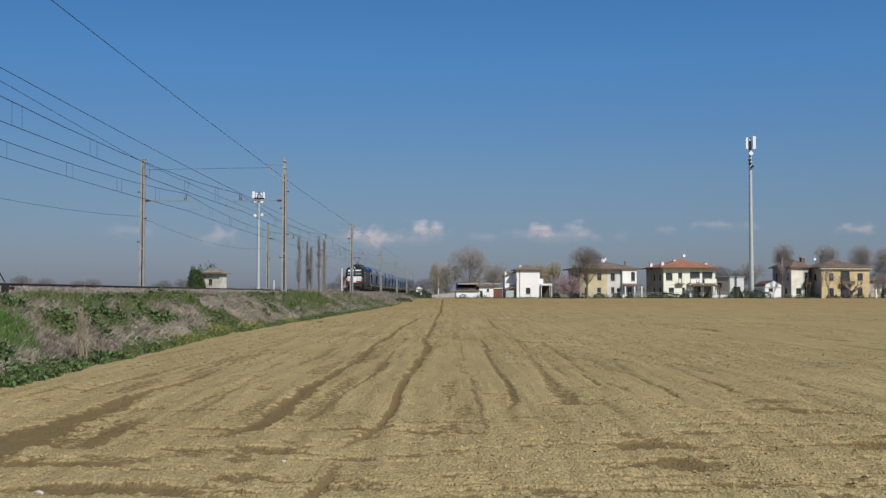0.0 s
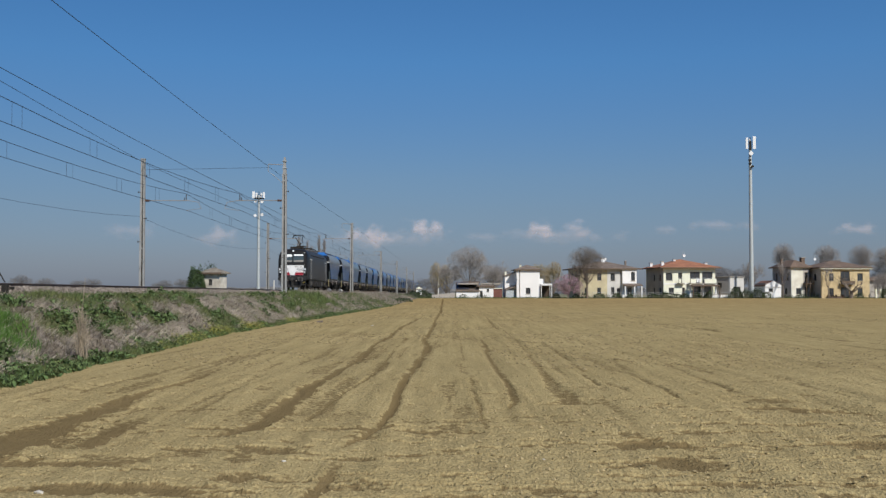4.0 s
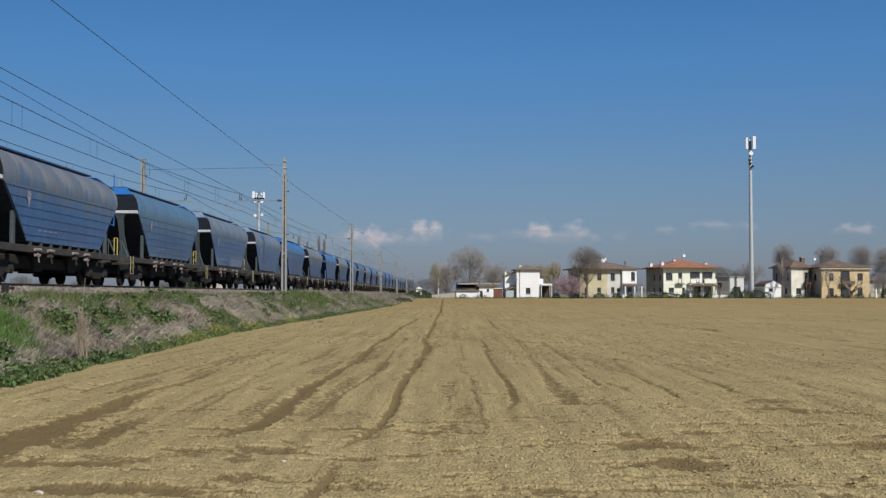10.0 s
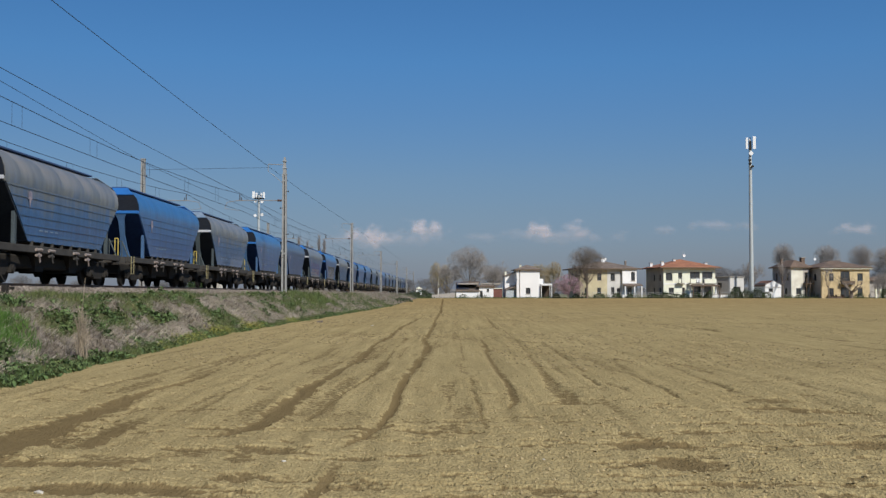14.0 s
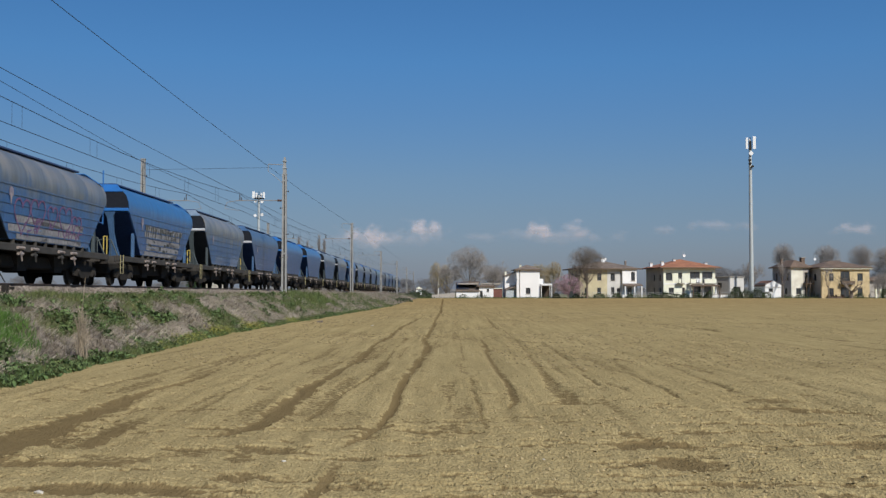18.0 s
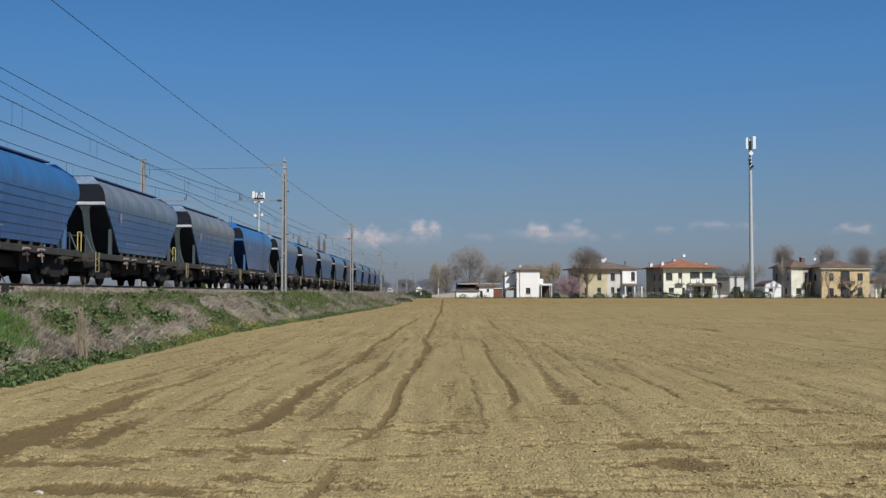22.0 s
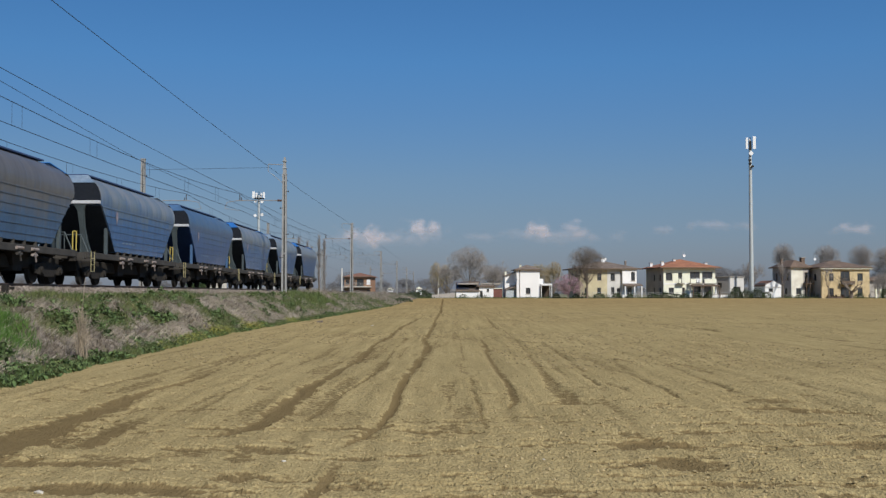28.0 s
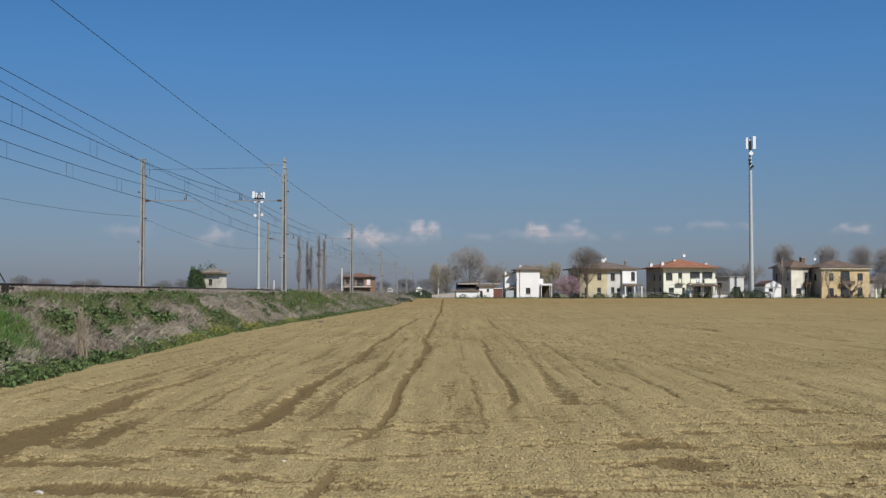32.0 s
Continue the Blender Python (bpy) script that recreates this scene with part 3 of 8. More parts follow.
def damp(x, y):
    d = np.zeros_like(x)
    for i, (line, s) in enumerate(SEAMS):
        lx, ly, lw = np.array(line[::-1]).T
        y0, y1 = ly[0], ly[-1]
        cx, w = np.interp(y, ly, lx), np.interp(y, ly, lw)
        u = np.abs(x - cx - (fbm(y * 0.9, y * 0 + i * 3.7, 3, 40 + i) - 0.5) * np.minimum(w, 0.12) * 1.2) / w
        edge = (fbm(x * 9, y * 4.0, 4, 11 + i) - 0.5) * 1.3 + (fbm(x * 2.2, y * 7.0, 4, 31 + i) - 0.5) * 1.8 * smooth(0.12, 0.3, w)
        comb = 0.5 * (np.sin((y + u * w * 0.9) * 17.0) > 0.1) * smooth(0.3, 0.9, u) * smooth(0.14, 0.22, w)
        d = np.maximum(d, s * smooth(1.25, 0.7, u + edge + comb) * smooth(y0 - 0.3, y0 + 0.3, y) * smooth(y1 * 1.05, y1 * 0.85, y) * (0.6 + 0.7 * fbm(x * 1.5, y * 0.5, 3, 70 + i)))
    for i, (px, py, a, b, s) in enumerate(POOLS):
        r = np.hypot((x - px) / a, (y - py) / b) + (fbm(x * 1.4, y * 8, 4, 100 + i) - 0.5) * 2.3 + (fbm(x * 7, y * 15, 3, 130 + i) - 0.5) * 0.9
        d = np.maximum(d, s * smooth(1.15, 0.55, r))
    head = smooth(15, 12.5, y)
    d = np.maximum(d, 0.62 * head * smooth(0.585, 0.66, fbm(x * 1.1 + 5, y * 6.5, 4, 77)))
    d = np.maximum(d, 0.38 * (1 - head) * smooth(70, 25, y) * smooth(0.63, 0.70, fbm(x * 4.0, y * 0.22 + 3, 4, 79)))
    d = np.maximum(d, 0.45 * smooth(0.66, 0.72, fbm(x * 2.0 + 40, y * 3.0, 4, 81)) * smooth(30, 14, y))
    return np.clip(d, 0, 1)


def field_z(x, y):
    """Height of the harrowed field: clods, harrow lines and pressed tyre tracks."""
    near = smooth(12.5, 8, y) * smooth(0.35, 0.55, fbm(x * 0.5 + 3, y * 0.5, 2, 15))
    ridges = fbm(x * 5.5, y * 0.35, 2, 5) * (1 - near) + (0.15 + 0.7 * fbm(x * 1.8 + 9, y * 4.0, 4, 6)) * near
    clods = np.clip(fbm(x * 11, y * 7, 2, 3) - 0.55, 0, 1) * (0.055 + 0.035 * near) + np.clip(fbm(x * 3.1, y * 2.2, 3, 8) - 0.55, 0, 1) * (0.035 + 0.03 * near)
    big = (fbm(x * 0.35, y * 0.35, 3, 21) - 0.5) * 0.10
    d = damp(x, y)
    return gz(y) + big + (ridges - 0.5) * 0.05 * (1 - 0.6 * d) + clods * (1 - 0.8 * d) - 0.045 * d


def grid_mesh(xs, ys, zf):
    X, Y = np.meshgrid(xs, ys)
    Z = zf(X, Y)
    v = np.stack([X.ravel(), Y.ravel(), Z.ravel()], 1)
    nx, ny = len(xs), len(ys)
    i = (np.arange(ny - 1)[:, None] * nx + np.arange(nx - 1)[None, :]).ravel()
    return v, np.stack([i, i + 1, i + nx + 1, i + nx], 1)


def sheet(name, grids, m, attr=None):
    me = bpy.data.meshes.new(name)
    vs, fs, n = [], [], 0
    for v, f in grids:
        vs.append(v)
        fs.append(f + n)
        n += len(v)
    v, f = np.concatenate(vs), np.concatenate(fs)
    me.vertices.add(len(v))
    me.vertices.foreach_set("co", v.astype(np.float32).ravel())
    me.loops.add(f.size)
    me.loops.foreach_set("vertex_index", f.astype(np.int32).ravel())
    me.polygons.add(len(f))
    me.polygons.foreach_set("loop_start", np.arange(0, f.size, 4, dtype=np.int32))
    me.update(calc_edges=True)
    me.materials.append(m)
    me.shade_smooth()
    if attr:
        a = me.attributes.new(attr[0], 'FLOAT', 'POINT')
        a.data.foreach_set("value", attr[1](v[:, 0], v[:, 1]).astype(np.float32))
    return new(name, me)


def soil_material():
    m = mat("dry_harrowed_soil", (0.390, 0.308, 0.152), (0.350, 0.274, 0.133), 0.97, 0.25, 26, 1.0, stretch=(1.4, 0.8, 1), grain=0.22, spec=0.0, depth=0.036)
    n, l = m.node_tree.nodes, m.node_tree.links
    b = n["Principled BSDF"]
    src = b.inputs["Base Color"].links[0].from_socket
    at = n.new("ShaderNodeAttribute")
    at.attribute_name = "damp"
    mk = n.new("ShaderNodeMath")
    mk.operation = 'MULTIPLY'
    mk.inputs[1].default_value = 0.9
    en = n.new("ShaderNodeTexNoise")
    en.inputs["Scale"].default_value, en.inputs["Detail"].default_value = 13.0, 6
    ea = n.new("ShaderNodeMath")
    ea.operation = 'MULTIPLY_ADD'
    ea.inputs[1].default_value = 1.7
    em = n.new("ShaderNodeMapRange")
    em.inputs[1].default_value, em.inputs[2].default_value = 1.06, 1.34
    ec = n.new("ShaderNodeTexCoord")
    l.new(ec.outputs["Object"], en.inputs[0])
    l.new(en.outputs["Fac"], ea.inputs[0])
    l.new(at.outputs["Fac"], ea.inputs[2])
    l.new(ea.outputs[0], em.inputs[0])
    l.new(em.outputs[0], mk.inputs[0])
    x = n.new("ShaderNodeMix")
    x.data_type = 'RGBA'
    l.new(mk.outputs[0], x.inputs[0])
    l.new(src, x.inputs[6])
    x.inputs[7].default_value = (0.185, 0.133, 0.064, 1)
    # coarse crumb pattern stretched along the harrow lines
    co = n.new("ShaderNodeTexCoord")
    mp = n.new("ShaderNodeMapping")
    mp.inputs["Scale"].default_value = (3.4, 0.10, 1)
    tx = n.new("ShaderNodeTexNoise")
    tx.inputs["Scale"].default_value, tx.inputs["Detail"].default_value, tx.inputs["Roughness"].default_value = 1.0, 9, 0.65
    l.new(co.outputs["Object"], mp.inputs[0])
    l.new(mp.outputs[0], tx.inputs[0])
    mr = n.new("ShaderNodeMapRange")
    mr.inputs[1].default_value, mr.inputs[2].default_value, mr.inputs[3].default_value, mr.inputs[4].default_value = 0.3, 0.7, 0.80, 1.16
    l.new(tx.outputs["Fac"], mr.inputs[0])
    y = n.new("ShaderNodeMix")
    y.data_type, y.blend_type = 'RGBA', 'MULTIPLY'
    y.inputs[0].default_value = 1.0
    l.new(x.outputs[2], y.inputs[6])
    l.new(mr.outputs[0], y.inputs[7])
    fm = n.new("ShaderNodeMapping")
    fm.inputs["Scale"].default_value = (2.6, 0.55, 1)
    fn = n.new("ShaderNodeTexNoise")
    fn.inputs["Scale"].default_value, fn.inputs["Detail"].default_value, fn.inputs["Roughness"].default_value = 1.0, 7, 0.6
    fr = n.new("ShaderNodeMapRange")
    fr.inputs[1].default_value, fr.inputs[2].default_value, fr.inputs[4].default_value = 0.57, 0.70, 0.42
    fx = n.new("ShaderNodeMix")
    fx.data_type = 'RGBA'
    fx.inputs[7].default_value = (0.20, 0.147, 0.072, 1)
    l.new(co.outputs["Object"], fm.inputs[0])
    l.new(fm.outputs[0], fn.inputs[0])
    l.new(fn.outputs["Fac"], fr.inputs[0])
    l.new(fr.outputs[0], fx.inputs[0])
    l.new(y.outputs[2], fx.inputs[6])
    y = fx
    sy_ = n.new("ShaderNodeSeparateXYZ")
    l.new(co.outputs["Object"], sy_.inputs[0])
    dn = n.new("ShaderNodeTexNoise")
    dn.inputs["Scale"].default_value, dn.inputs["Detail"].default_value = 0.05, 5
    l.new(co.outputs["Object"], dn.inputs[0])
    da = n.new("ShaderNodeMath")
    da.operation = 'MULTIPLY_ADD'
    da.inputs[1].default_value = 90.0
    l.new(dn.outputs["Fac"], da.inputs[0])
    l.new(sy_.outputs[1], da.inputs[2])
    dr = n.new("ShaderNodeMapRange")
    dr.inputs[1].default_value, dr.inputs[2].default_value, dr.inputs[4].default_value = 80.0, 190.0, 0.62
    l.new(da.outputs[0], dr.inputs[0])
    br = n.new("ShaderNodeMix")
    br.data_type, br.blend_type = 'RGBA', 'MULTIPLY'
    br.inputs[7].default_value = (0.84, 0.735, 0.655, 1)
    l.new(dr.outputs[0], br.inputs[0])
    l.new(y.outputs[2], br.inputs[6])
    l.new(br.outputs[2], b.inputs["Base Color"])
    return m


# green patches on the bank: x, y, half width across, half length along
GREEN = [(-9.56, 26.8, 0.4, 0.9), (-9.9, 31.7, 0.55, 1.5), (-9.4, 30.7, 0.35, 0.8), (-8.8, 27.6, 0.28, 0.5), (-8.5, 20.2, 0.15, 0.4), (-11.1, 27.0, 0.45, 0.8),
         (-11.6, 32.5, 1.0, 3.4), (-11.5, 38.5, 0.85, 3.6), (-11.2, 44, 0.7, 3.5), (-10.05, 35.3, 0.55, 1.7), (-9.65, 36.9, 0.35, 1.7), (-10.15, 43, 0.35, 1.7), (-9.5, 43.3, 0.32, 1.3),
         (-8.9, 43.2, 0.45, 2.0), (-9.2, 56.8, 0.35, 1.5), (-9.5, 63.5, 0.7, 3.5), (-10.7, 62, 0.5, 2.5), (-11.1, 49.7, 0.4, 1.5), (-9.7, 78, 1.0, 7.0)]


def green_cover(x, y):
    """How green the bank is, 0 to 1: listed patches, the strip along the foot, the far end."""
    g = np.zeros_like(x)
    for a, b, ra, rb in GREEN:
        g = np.maximum(g, np.exp(-((x - a) / ra) ** 2 - ((y - b) / rb) ** 2))
    d = foot(y) - x
    w = np.interp(y, [18, 24, 30, 60], [0.5, 0.5, 0.36, 0.45])
    g = np.maximum(g, smooth(w * 1.5, w * 0.5, d))
    g = np.maximum(g, 0.30 * smooth(42, 60, y) + 0.25 * smooth(85, 110, y))
    return smooth(0.25, 0.48, g + (fbm(x * 2.2, y * 1.5, 4, 37) - 0.5) * 0.9)


def with_green(m):
    """Mix low green growth into the bank's earth where the cover is."""
    n, l = m.node_tree.nodes, m.node_tree.links
    b = n["Principled BSDF"]
    src = b.inputs["Base Color"].links[0].from_socket
    at = n.new("ShaderNodeAttribute")
    at.attribute_name = "green"
    x = n.new("ShaderNodeMix")
    x.data_type = 'RGBA'
    l.new(at.outputs["Fac"], x.inputs[0])
    l.new(src, x.inputs[6])
    x.inputs[7].default_value = (0.072, 0.078, 0.032, 1)
    l.new(x.outputs[2], b.inputs["Base Color"])


M["soil"] = soil_material()
M["plain"] = mat("distant_meadow", (0.14, 0.15, 0.07), (0.20, 0.17, 0.10), 0.95, 0.02, 1.0, 0.0)
M["bank"] = mat("bank_earth", (0.25, 0.212, 0.165), (0.12, 0.098, 0.07), 0.95, 1.4, 12, 0.6, grain=0.45, depth=0.05)
with_green(M["bank"])

ground = sheet("ground", [grid_mesh(np.array([-4500, -1500, -500, -100, 0, 100, 500, 1500, 4500.0]), np.array([-900, -200, 0, 60, 120, 180, 220, 400, 900, 2000, 4600.0]),
                                    lambda x, y: gz(y) - 0.12)], M["plain"])
tagged(ground, "flat open plain of meadow and bare earth reaching the horizon", "ground", kind="structure")

near = grid_mesh(np.arange(-8.6, 8.61, 0.032), np.arange(5.0, 20.01, 0.034), field_z)
mid = grid_mesh(np.arange(-11, 28.01, 0.09), np.arange(19.8, 60.3, 0.13), lambda x, y: field_z(x, y) - 0.02 * (y < 20.1))
far = grid_mesh(np.concatenate([np.arange(-8, 9, 0.1), np.arange(9, 110.1, 0.6)]), np.arange(59.4, 219.1, 0.6), lambda x, y: field_z(x, y) - 0.04 * (y < 60.4))
back = grid_mesh(np.arange(-9, 110.1, 1.0), np.arange(-80, 5.01, 1.0), lambda x, y: gz(y) - 0.02 + 0 * x)
side = grid_mesh(np.arange(28, 60.1, 0.5), np.arange(5.0, 60.01, 0.5), lambda x, y: field_z(x, y))
side2 = grid_mesh(np.arange(8.6, 28.01, 0.2), np.arange(5.0, 20.01, 0.2), lambda x, y: field_z(x, y))
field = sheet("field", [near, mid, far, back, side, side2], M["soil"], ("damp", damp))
tagged(field, "dry harrowed bare field with damp tyre tracks", "field", kind="structure")


def bank_z(x, y):
    f, c = foot(y), crest(y)
    t = np.clip((f - x) / (f + 11.3), 0, 1)
    up = gz(y) - 0.05 + (c - gz(y)) * (0.55 * t + 0.45 * smooth(0, 1, t))
    down = np.clip((-23.2 - x) / 5.0, 0, 1)
    z = up * (1 - smooth(0, 1, down)) + (gz(y) - 0.05) * smooth(0, 1, down)
    lump = (fbm(x * 0.7, y * 0.5, 4, 31) - 0.5) * 0.85 + (fbm(x * 2.6, y * 2.2, 3, 33) - 0.5) * 0.36 + (fbm(x * 6, y * 5, 3, 35) - 0.5) * 0.22
    return z + lump * smooth(0.02, 0.25, t) * smooth(-12.4, -10.2, x)


bank_rows = np.concatenate([np.arange(-600, -10, 10.0), np.arange(-10, 15, 0.5), np.arange(15, 60, 0.14), np.arange(60, 120, 0.3), np.arange(120, 260, 1.0), np.arange(260, 720, 8.0)])
bank = sheet("embankment", [grid_mesh(np.concatenate([np.arange(-30, -13, 1.0), np.arange(-13, -5.2, 0.13)]), bank_rows, bank_z)], M["bank"], ("green", green_cover))
tagged(bank, "railway embankment with dry grass and weeds", "embankment", kind="structure")


def ballast_z(x, y):
    h = RAIL - 0.17
    n1 = smooth(-12.75, -13.65, x) * smooth(-22.0, -20.9, x)
    return crest(y) - 0.06 + (h - crest(y) + 0.06) * n1 + (fbm(x * 6, y * 6, 3, 51) - 0.5) * 0.10


ballast = sheet("ballast", [grid_mesh(np.concatenate([np.arange(-22.2, -14, 0.5), np.arange(-14, -12.5, 0.12)]), np.concatenate([np.arange(-600, 10, 10.0), np.arange(10, 110, 0.15), np.arange(110, 720, 5.0)]), ballast_z)], M["ballast"])
tagged(ballast, "brownish grey crushed stone ballast under the tracks", "ballast", kind="structure")

# loose stones along the near shoulder
rs = np.random.RandomState(4)
octa = np.array([(1, 0, 0), (0, 1, 0), (-1, 0, 0), (0, -1, 0), (0, 0, 1), (0, 0, -1)], float)
tri = np.array([(0, 1, 4), (1, 2, 4), (2, 3, 4), (3, 0, 4), (1, 0, 5), (2, 1, 5), (3, 2, 5), (0, 3, 5)])
cnt = 22000
sy, sx = 16 + 70 * rs.rand(cnt) ** 1.4, rs.uniform(-13.85, -12.45, cnt)
sz = ballast_z(sx, sy)
r = rs.uniform(0.025, 0.06, cnt)[:, None, None]
sh = octa[None] * r * rs.uniform(0.6, 1.3, (cnt, 6, 3))
a = rs.uniform(0, 6.28, cnt)
ca, sa = np.cos(a)[:, None], np.sin(a)[:, None]
pts = np.stack([sh[:, :, 0] * ca - sh[:, :, 1] * sa, sh[:, :, 0] * sa + sh[:, :, 1] * ca, sh[:, :, 2]], 2) + np.stack([sx, sy, sz + 0.01], 1)[:, None]
M["stone"] = island(mat("ballast_pebble", (0.17, 0.14, 0.115), (0.215, 0.185, 0.155), 0.95, 2, 20, 0.0), 0.6)
stones = quads("ballast_stones", pts[:, tri].reshape(-1, 3), M["stone"], 3)
tagged(stones, "loose angular ballast stones in grey and rust tones", "stones", kind="stuff")


# ---- tracks ----
def rail_bm():
    bm = B()
    prof = [(-0.07, -0.165), (0.07, -0.165), (0.07, -0.15), (0.012, -0.13), (0.012, -0.045), (0.036, -0.035), (0.036, -0.005), (0.028, 0), (-0.028, 0), (-0.036, -0.005), (-0.036, -0.035), (-0.012, -0.045), (-0.012, -0.13), (-0.07, -0.15)]
    return loft(bm, [[Vector((px, y, pz)) for px, pz in prof] for y in (-600, 0, 150, 700)])


def track(x, label):
    t = thing("railway_track", (x, 0, RAIL), label, "track", kind="structure")
    for s in (-1, 1):
        r = part("rail", rail_bm(), M["rail"], t, "rust-brown steel rail")
        r.location.x = s * 0.7535
    n = 1000
    y = -100 + 0.6 * np.arange(n)
    c = np.array([(-1.25, -0.13, -0.32), (1.25, -0.13, -0.32), (1.25, 0.13, -0.32), (-1.25, 0.13, -0.32), (-1.22, -0.1, -0.155), (1.22, -0.1, -0.155), (1.22, 0.1, -0.155), (-1.22, 0.1, -0.155)])
    f = np.array([(4, 5, 6, 7), (0, 1, 5, 4), (1, 2, 6, 5), (2, 3, 7, 6), (3, 0, 4, 7)])
    v = c[None] + np.stack([0 * y, y, 0 * y], 1)[:, None]
    s = quads("sleepers", v[:, f].reshape(-1, 3), M["sleeper"], 4, t)
    tagged(s, "grey concrete sleepers", kind="stuff")
    return t


track(TRACK, "railway track with rusty rails on concrete sleepers")
track(TRACK_FAR, "second railway track behind the first")

# ---- catenary masts ----
MASTS = [-34, 21, 78.5, 133, 190, 248, 306, 364]
CONTACT, MESSENGER = EYE + 6.0, EYE + 7.25
WIRE, WIRE_FAR = -15.2, -19.1


def mast(side, x, y):
    """Twin-channel concrete-coloured mast with battens, cantilever and insulators. side: +1 the arm reaches to +x."""
    base = crest(y) - 0.25
    h = EYE + (9.75 if side > 0 and y < 100 else 8.6 if y < 150 else 7.4) - base
    tall = EYE + 9.9 - base
    m = thing("catenary_mast", (x, y, base), "weathered pale catenary mast of paired channels with cantilever arm", "mast", "catenary masts along the railway")
    for s in (-1, 1):
        bm = B()
        w0, w1 = 0.195, 0.13
        for a, b in ((0.05, 0.0),):
            loft(bm, [[Vector((s * (w - 0.125), -0.11, z)), Vector((s * w, -0.11, z)), Vector((s * w, 0.11, z)), Vector((s * (w - 0.125), 0.11, z))] for w, z in ((w0, 0), (w1 + 0.02, h))])
        part("channel", bm, M["mast_concrete"], m)
    bm = B()
    n = 14
    for k in range(n):
        z0, z1 = 0.2 + k * (h - 0.4) / n, 0.2 + (k + 1) * (h - 0.4) / n
        w = 0.17 - 0.06 * z0 / h
        s = 1 if k % 2 else -1
        rod(bm, (-s * w, 0, z0), (s * w, 0, z1), 0.03, n=4)
    part("lacing", bm, M["brownsteel"], m)
    # web in dark steel colour stands for the shade between the channels
    part("web", loft(B(), [[Vector((sx * w, yy, z)) for sx, yy in ((-1, 0.06), (1, 0.06), (1, 0.09), (-1, 0.09))] for w, z in ((0.13, 0), (0.06, h))]), M["brownsteel"], m)
    for k in range(4):
        z = 0.5 + k * (h - 0.9) / 3
        w = 0.16 - 0.06 * z / h
        part("batten", box(B(), -w, w, -0.10, -0.085, z - 0.04, z + 0.04), M["mast_concrete"], m)
    part("cap", box(B(), -0.19, 0.19, -0.13, 0.13, h, h + 0.06, 0.02), M["mast_concrete"], m)
    if side < 0 and y < 100:
        ex = part("extension", loft(B(), [[Vector((sx * w, sy * w, z)) for sx, sy in ((-1, -1), (1, -1), (1, 1), (-1, 1))] for w, z in ((0.13, h + 0.04), (0.07, tall))]), M["mast_concrete"], m, "pale tapered extension on the mast")
        for z in (h + 0.5, h + 1.0):
            part("clamp", box(B(), -0.16, 0.16, -0.16, 0.16, z - 0.03, z + 0.03, 0.01), M["galv"], ex)
    tz = EYE + 6.75 - base
    reach = (WIRE - x if side < 0 else WIRE_FAR - x)
    arm = B()
    rod(arm, (0.2 * side, 0, tz), (reach + 0.25 * side, 0, tz), 0.035)
    arm = part("cantilever_tube", arm, M["tube"], m, "pale galvanised tube")
    bm = B()
    rod(bm, (0.2 * side, 0, tz), (0.5 * side, 0, tz), 0.07)
    for k in range(4):
        rod(bm, ((0.24 + k * 0.07) * side, 0, tz), ((0.26 + k * 0.07) * side, 0, tz), 0.10)
    part("insulator", bm, M["insul"], arm)
    bm = B()
    rod(bm, (reach, 0, tz), (reach, 0, MESSENGER - base), 0.03)
    part("messenger_support", bm, M["brownsteel"], arm)
    part("clamp", rod(B(), (reach - 0.12 * side, 0, tz - 0.02), (reach - 0.12 * side, 0, tz + 0.22), 0.03), M["brownsteel"], arm)
    bm = B()
    cz = CONTACT - base
    rod(bm, (reach + 0.15 * side, 0, tz), (reach + 0.9 * side, 0, tz - 0.12), 0.025)
    rod(bm, (reach + 0.9 * side, 0, tz - 0.12), (reach + 1.1 * side, 0, cz + 0.18), 0.02)
    rod(bm, (reach + 1.1 * side, 0, cz + 0.18), (reach - 0.05 * side, 0, cz + 0.02), 0.018)
    part("steady_arm", bm, M["tube"], arm)
    for z, s in ((h - 1.2, 1), (h - 2.4, -1), (h - 4.3, 1), (h - 6.0, -1)):
        bm = B()
        rod(bm, (s * 0.1, -0.1, z), (s * 0.30, -0.12, z), 0.022)
        rod(bm, (s * 0.29, -0.12, z - 0.06), (s * 0.29, -0.12, z + 0.06), 0.035)
        part("bracket", bm, M["brownsteel"], m)
    if side < 0:
        bm = B()
        top = (tall if y < 100 else h + 0.5) - 0.55
        rod(bm, (-0.1, 0, top), (-1.2, 0, top + 0.05), 0.03)
        rod(bm, (-1.2, 0, top + 0.05), (-1.2, 0, top - 0.45), 0.025)
        rod(bm, (-1.2, 0, top - 0.45), (-0.1, 0, min(top - 1.35, h - 0.1)), 0.02)
        part("feeder_arm", bm, M["tube"], m)
    part("footing", box(B(), -0.4, 0.4, -0.4, 0.4, -0.5, 0.12, 0.04), M["mast_concrete"], m)
    return m


for my in MASTS:
    mast(-1, -11.95, my)
    mast(1, -22.25, my)


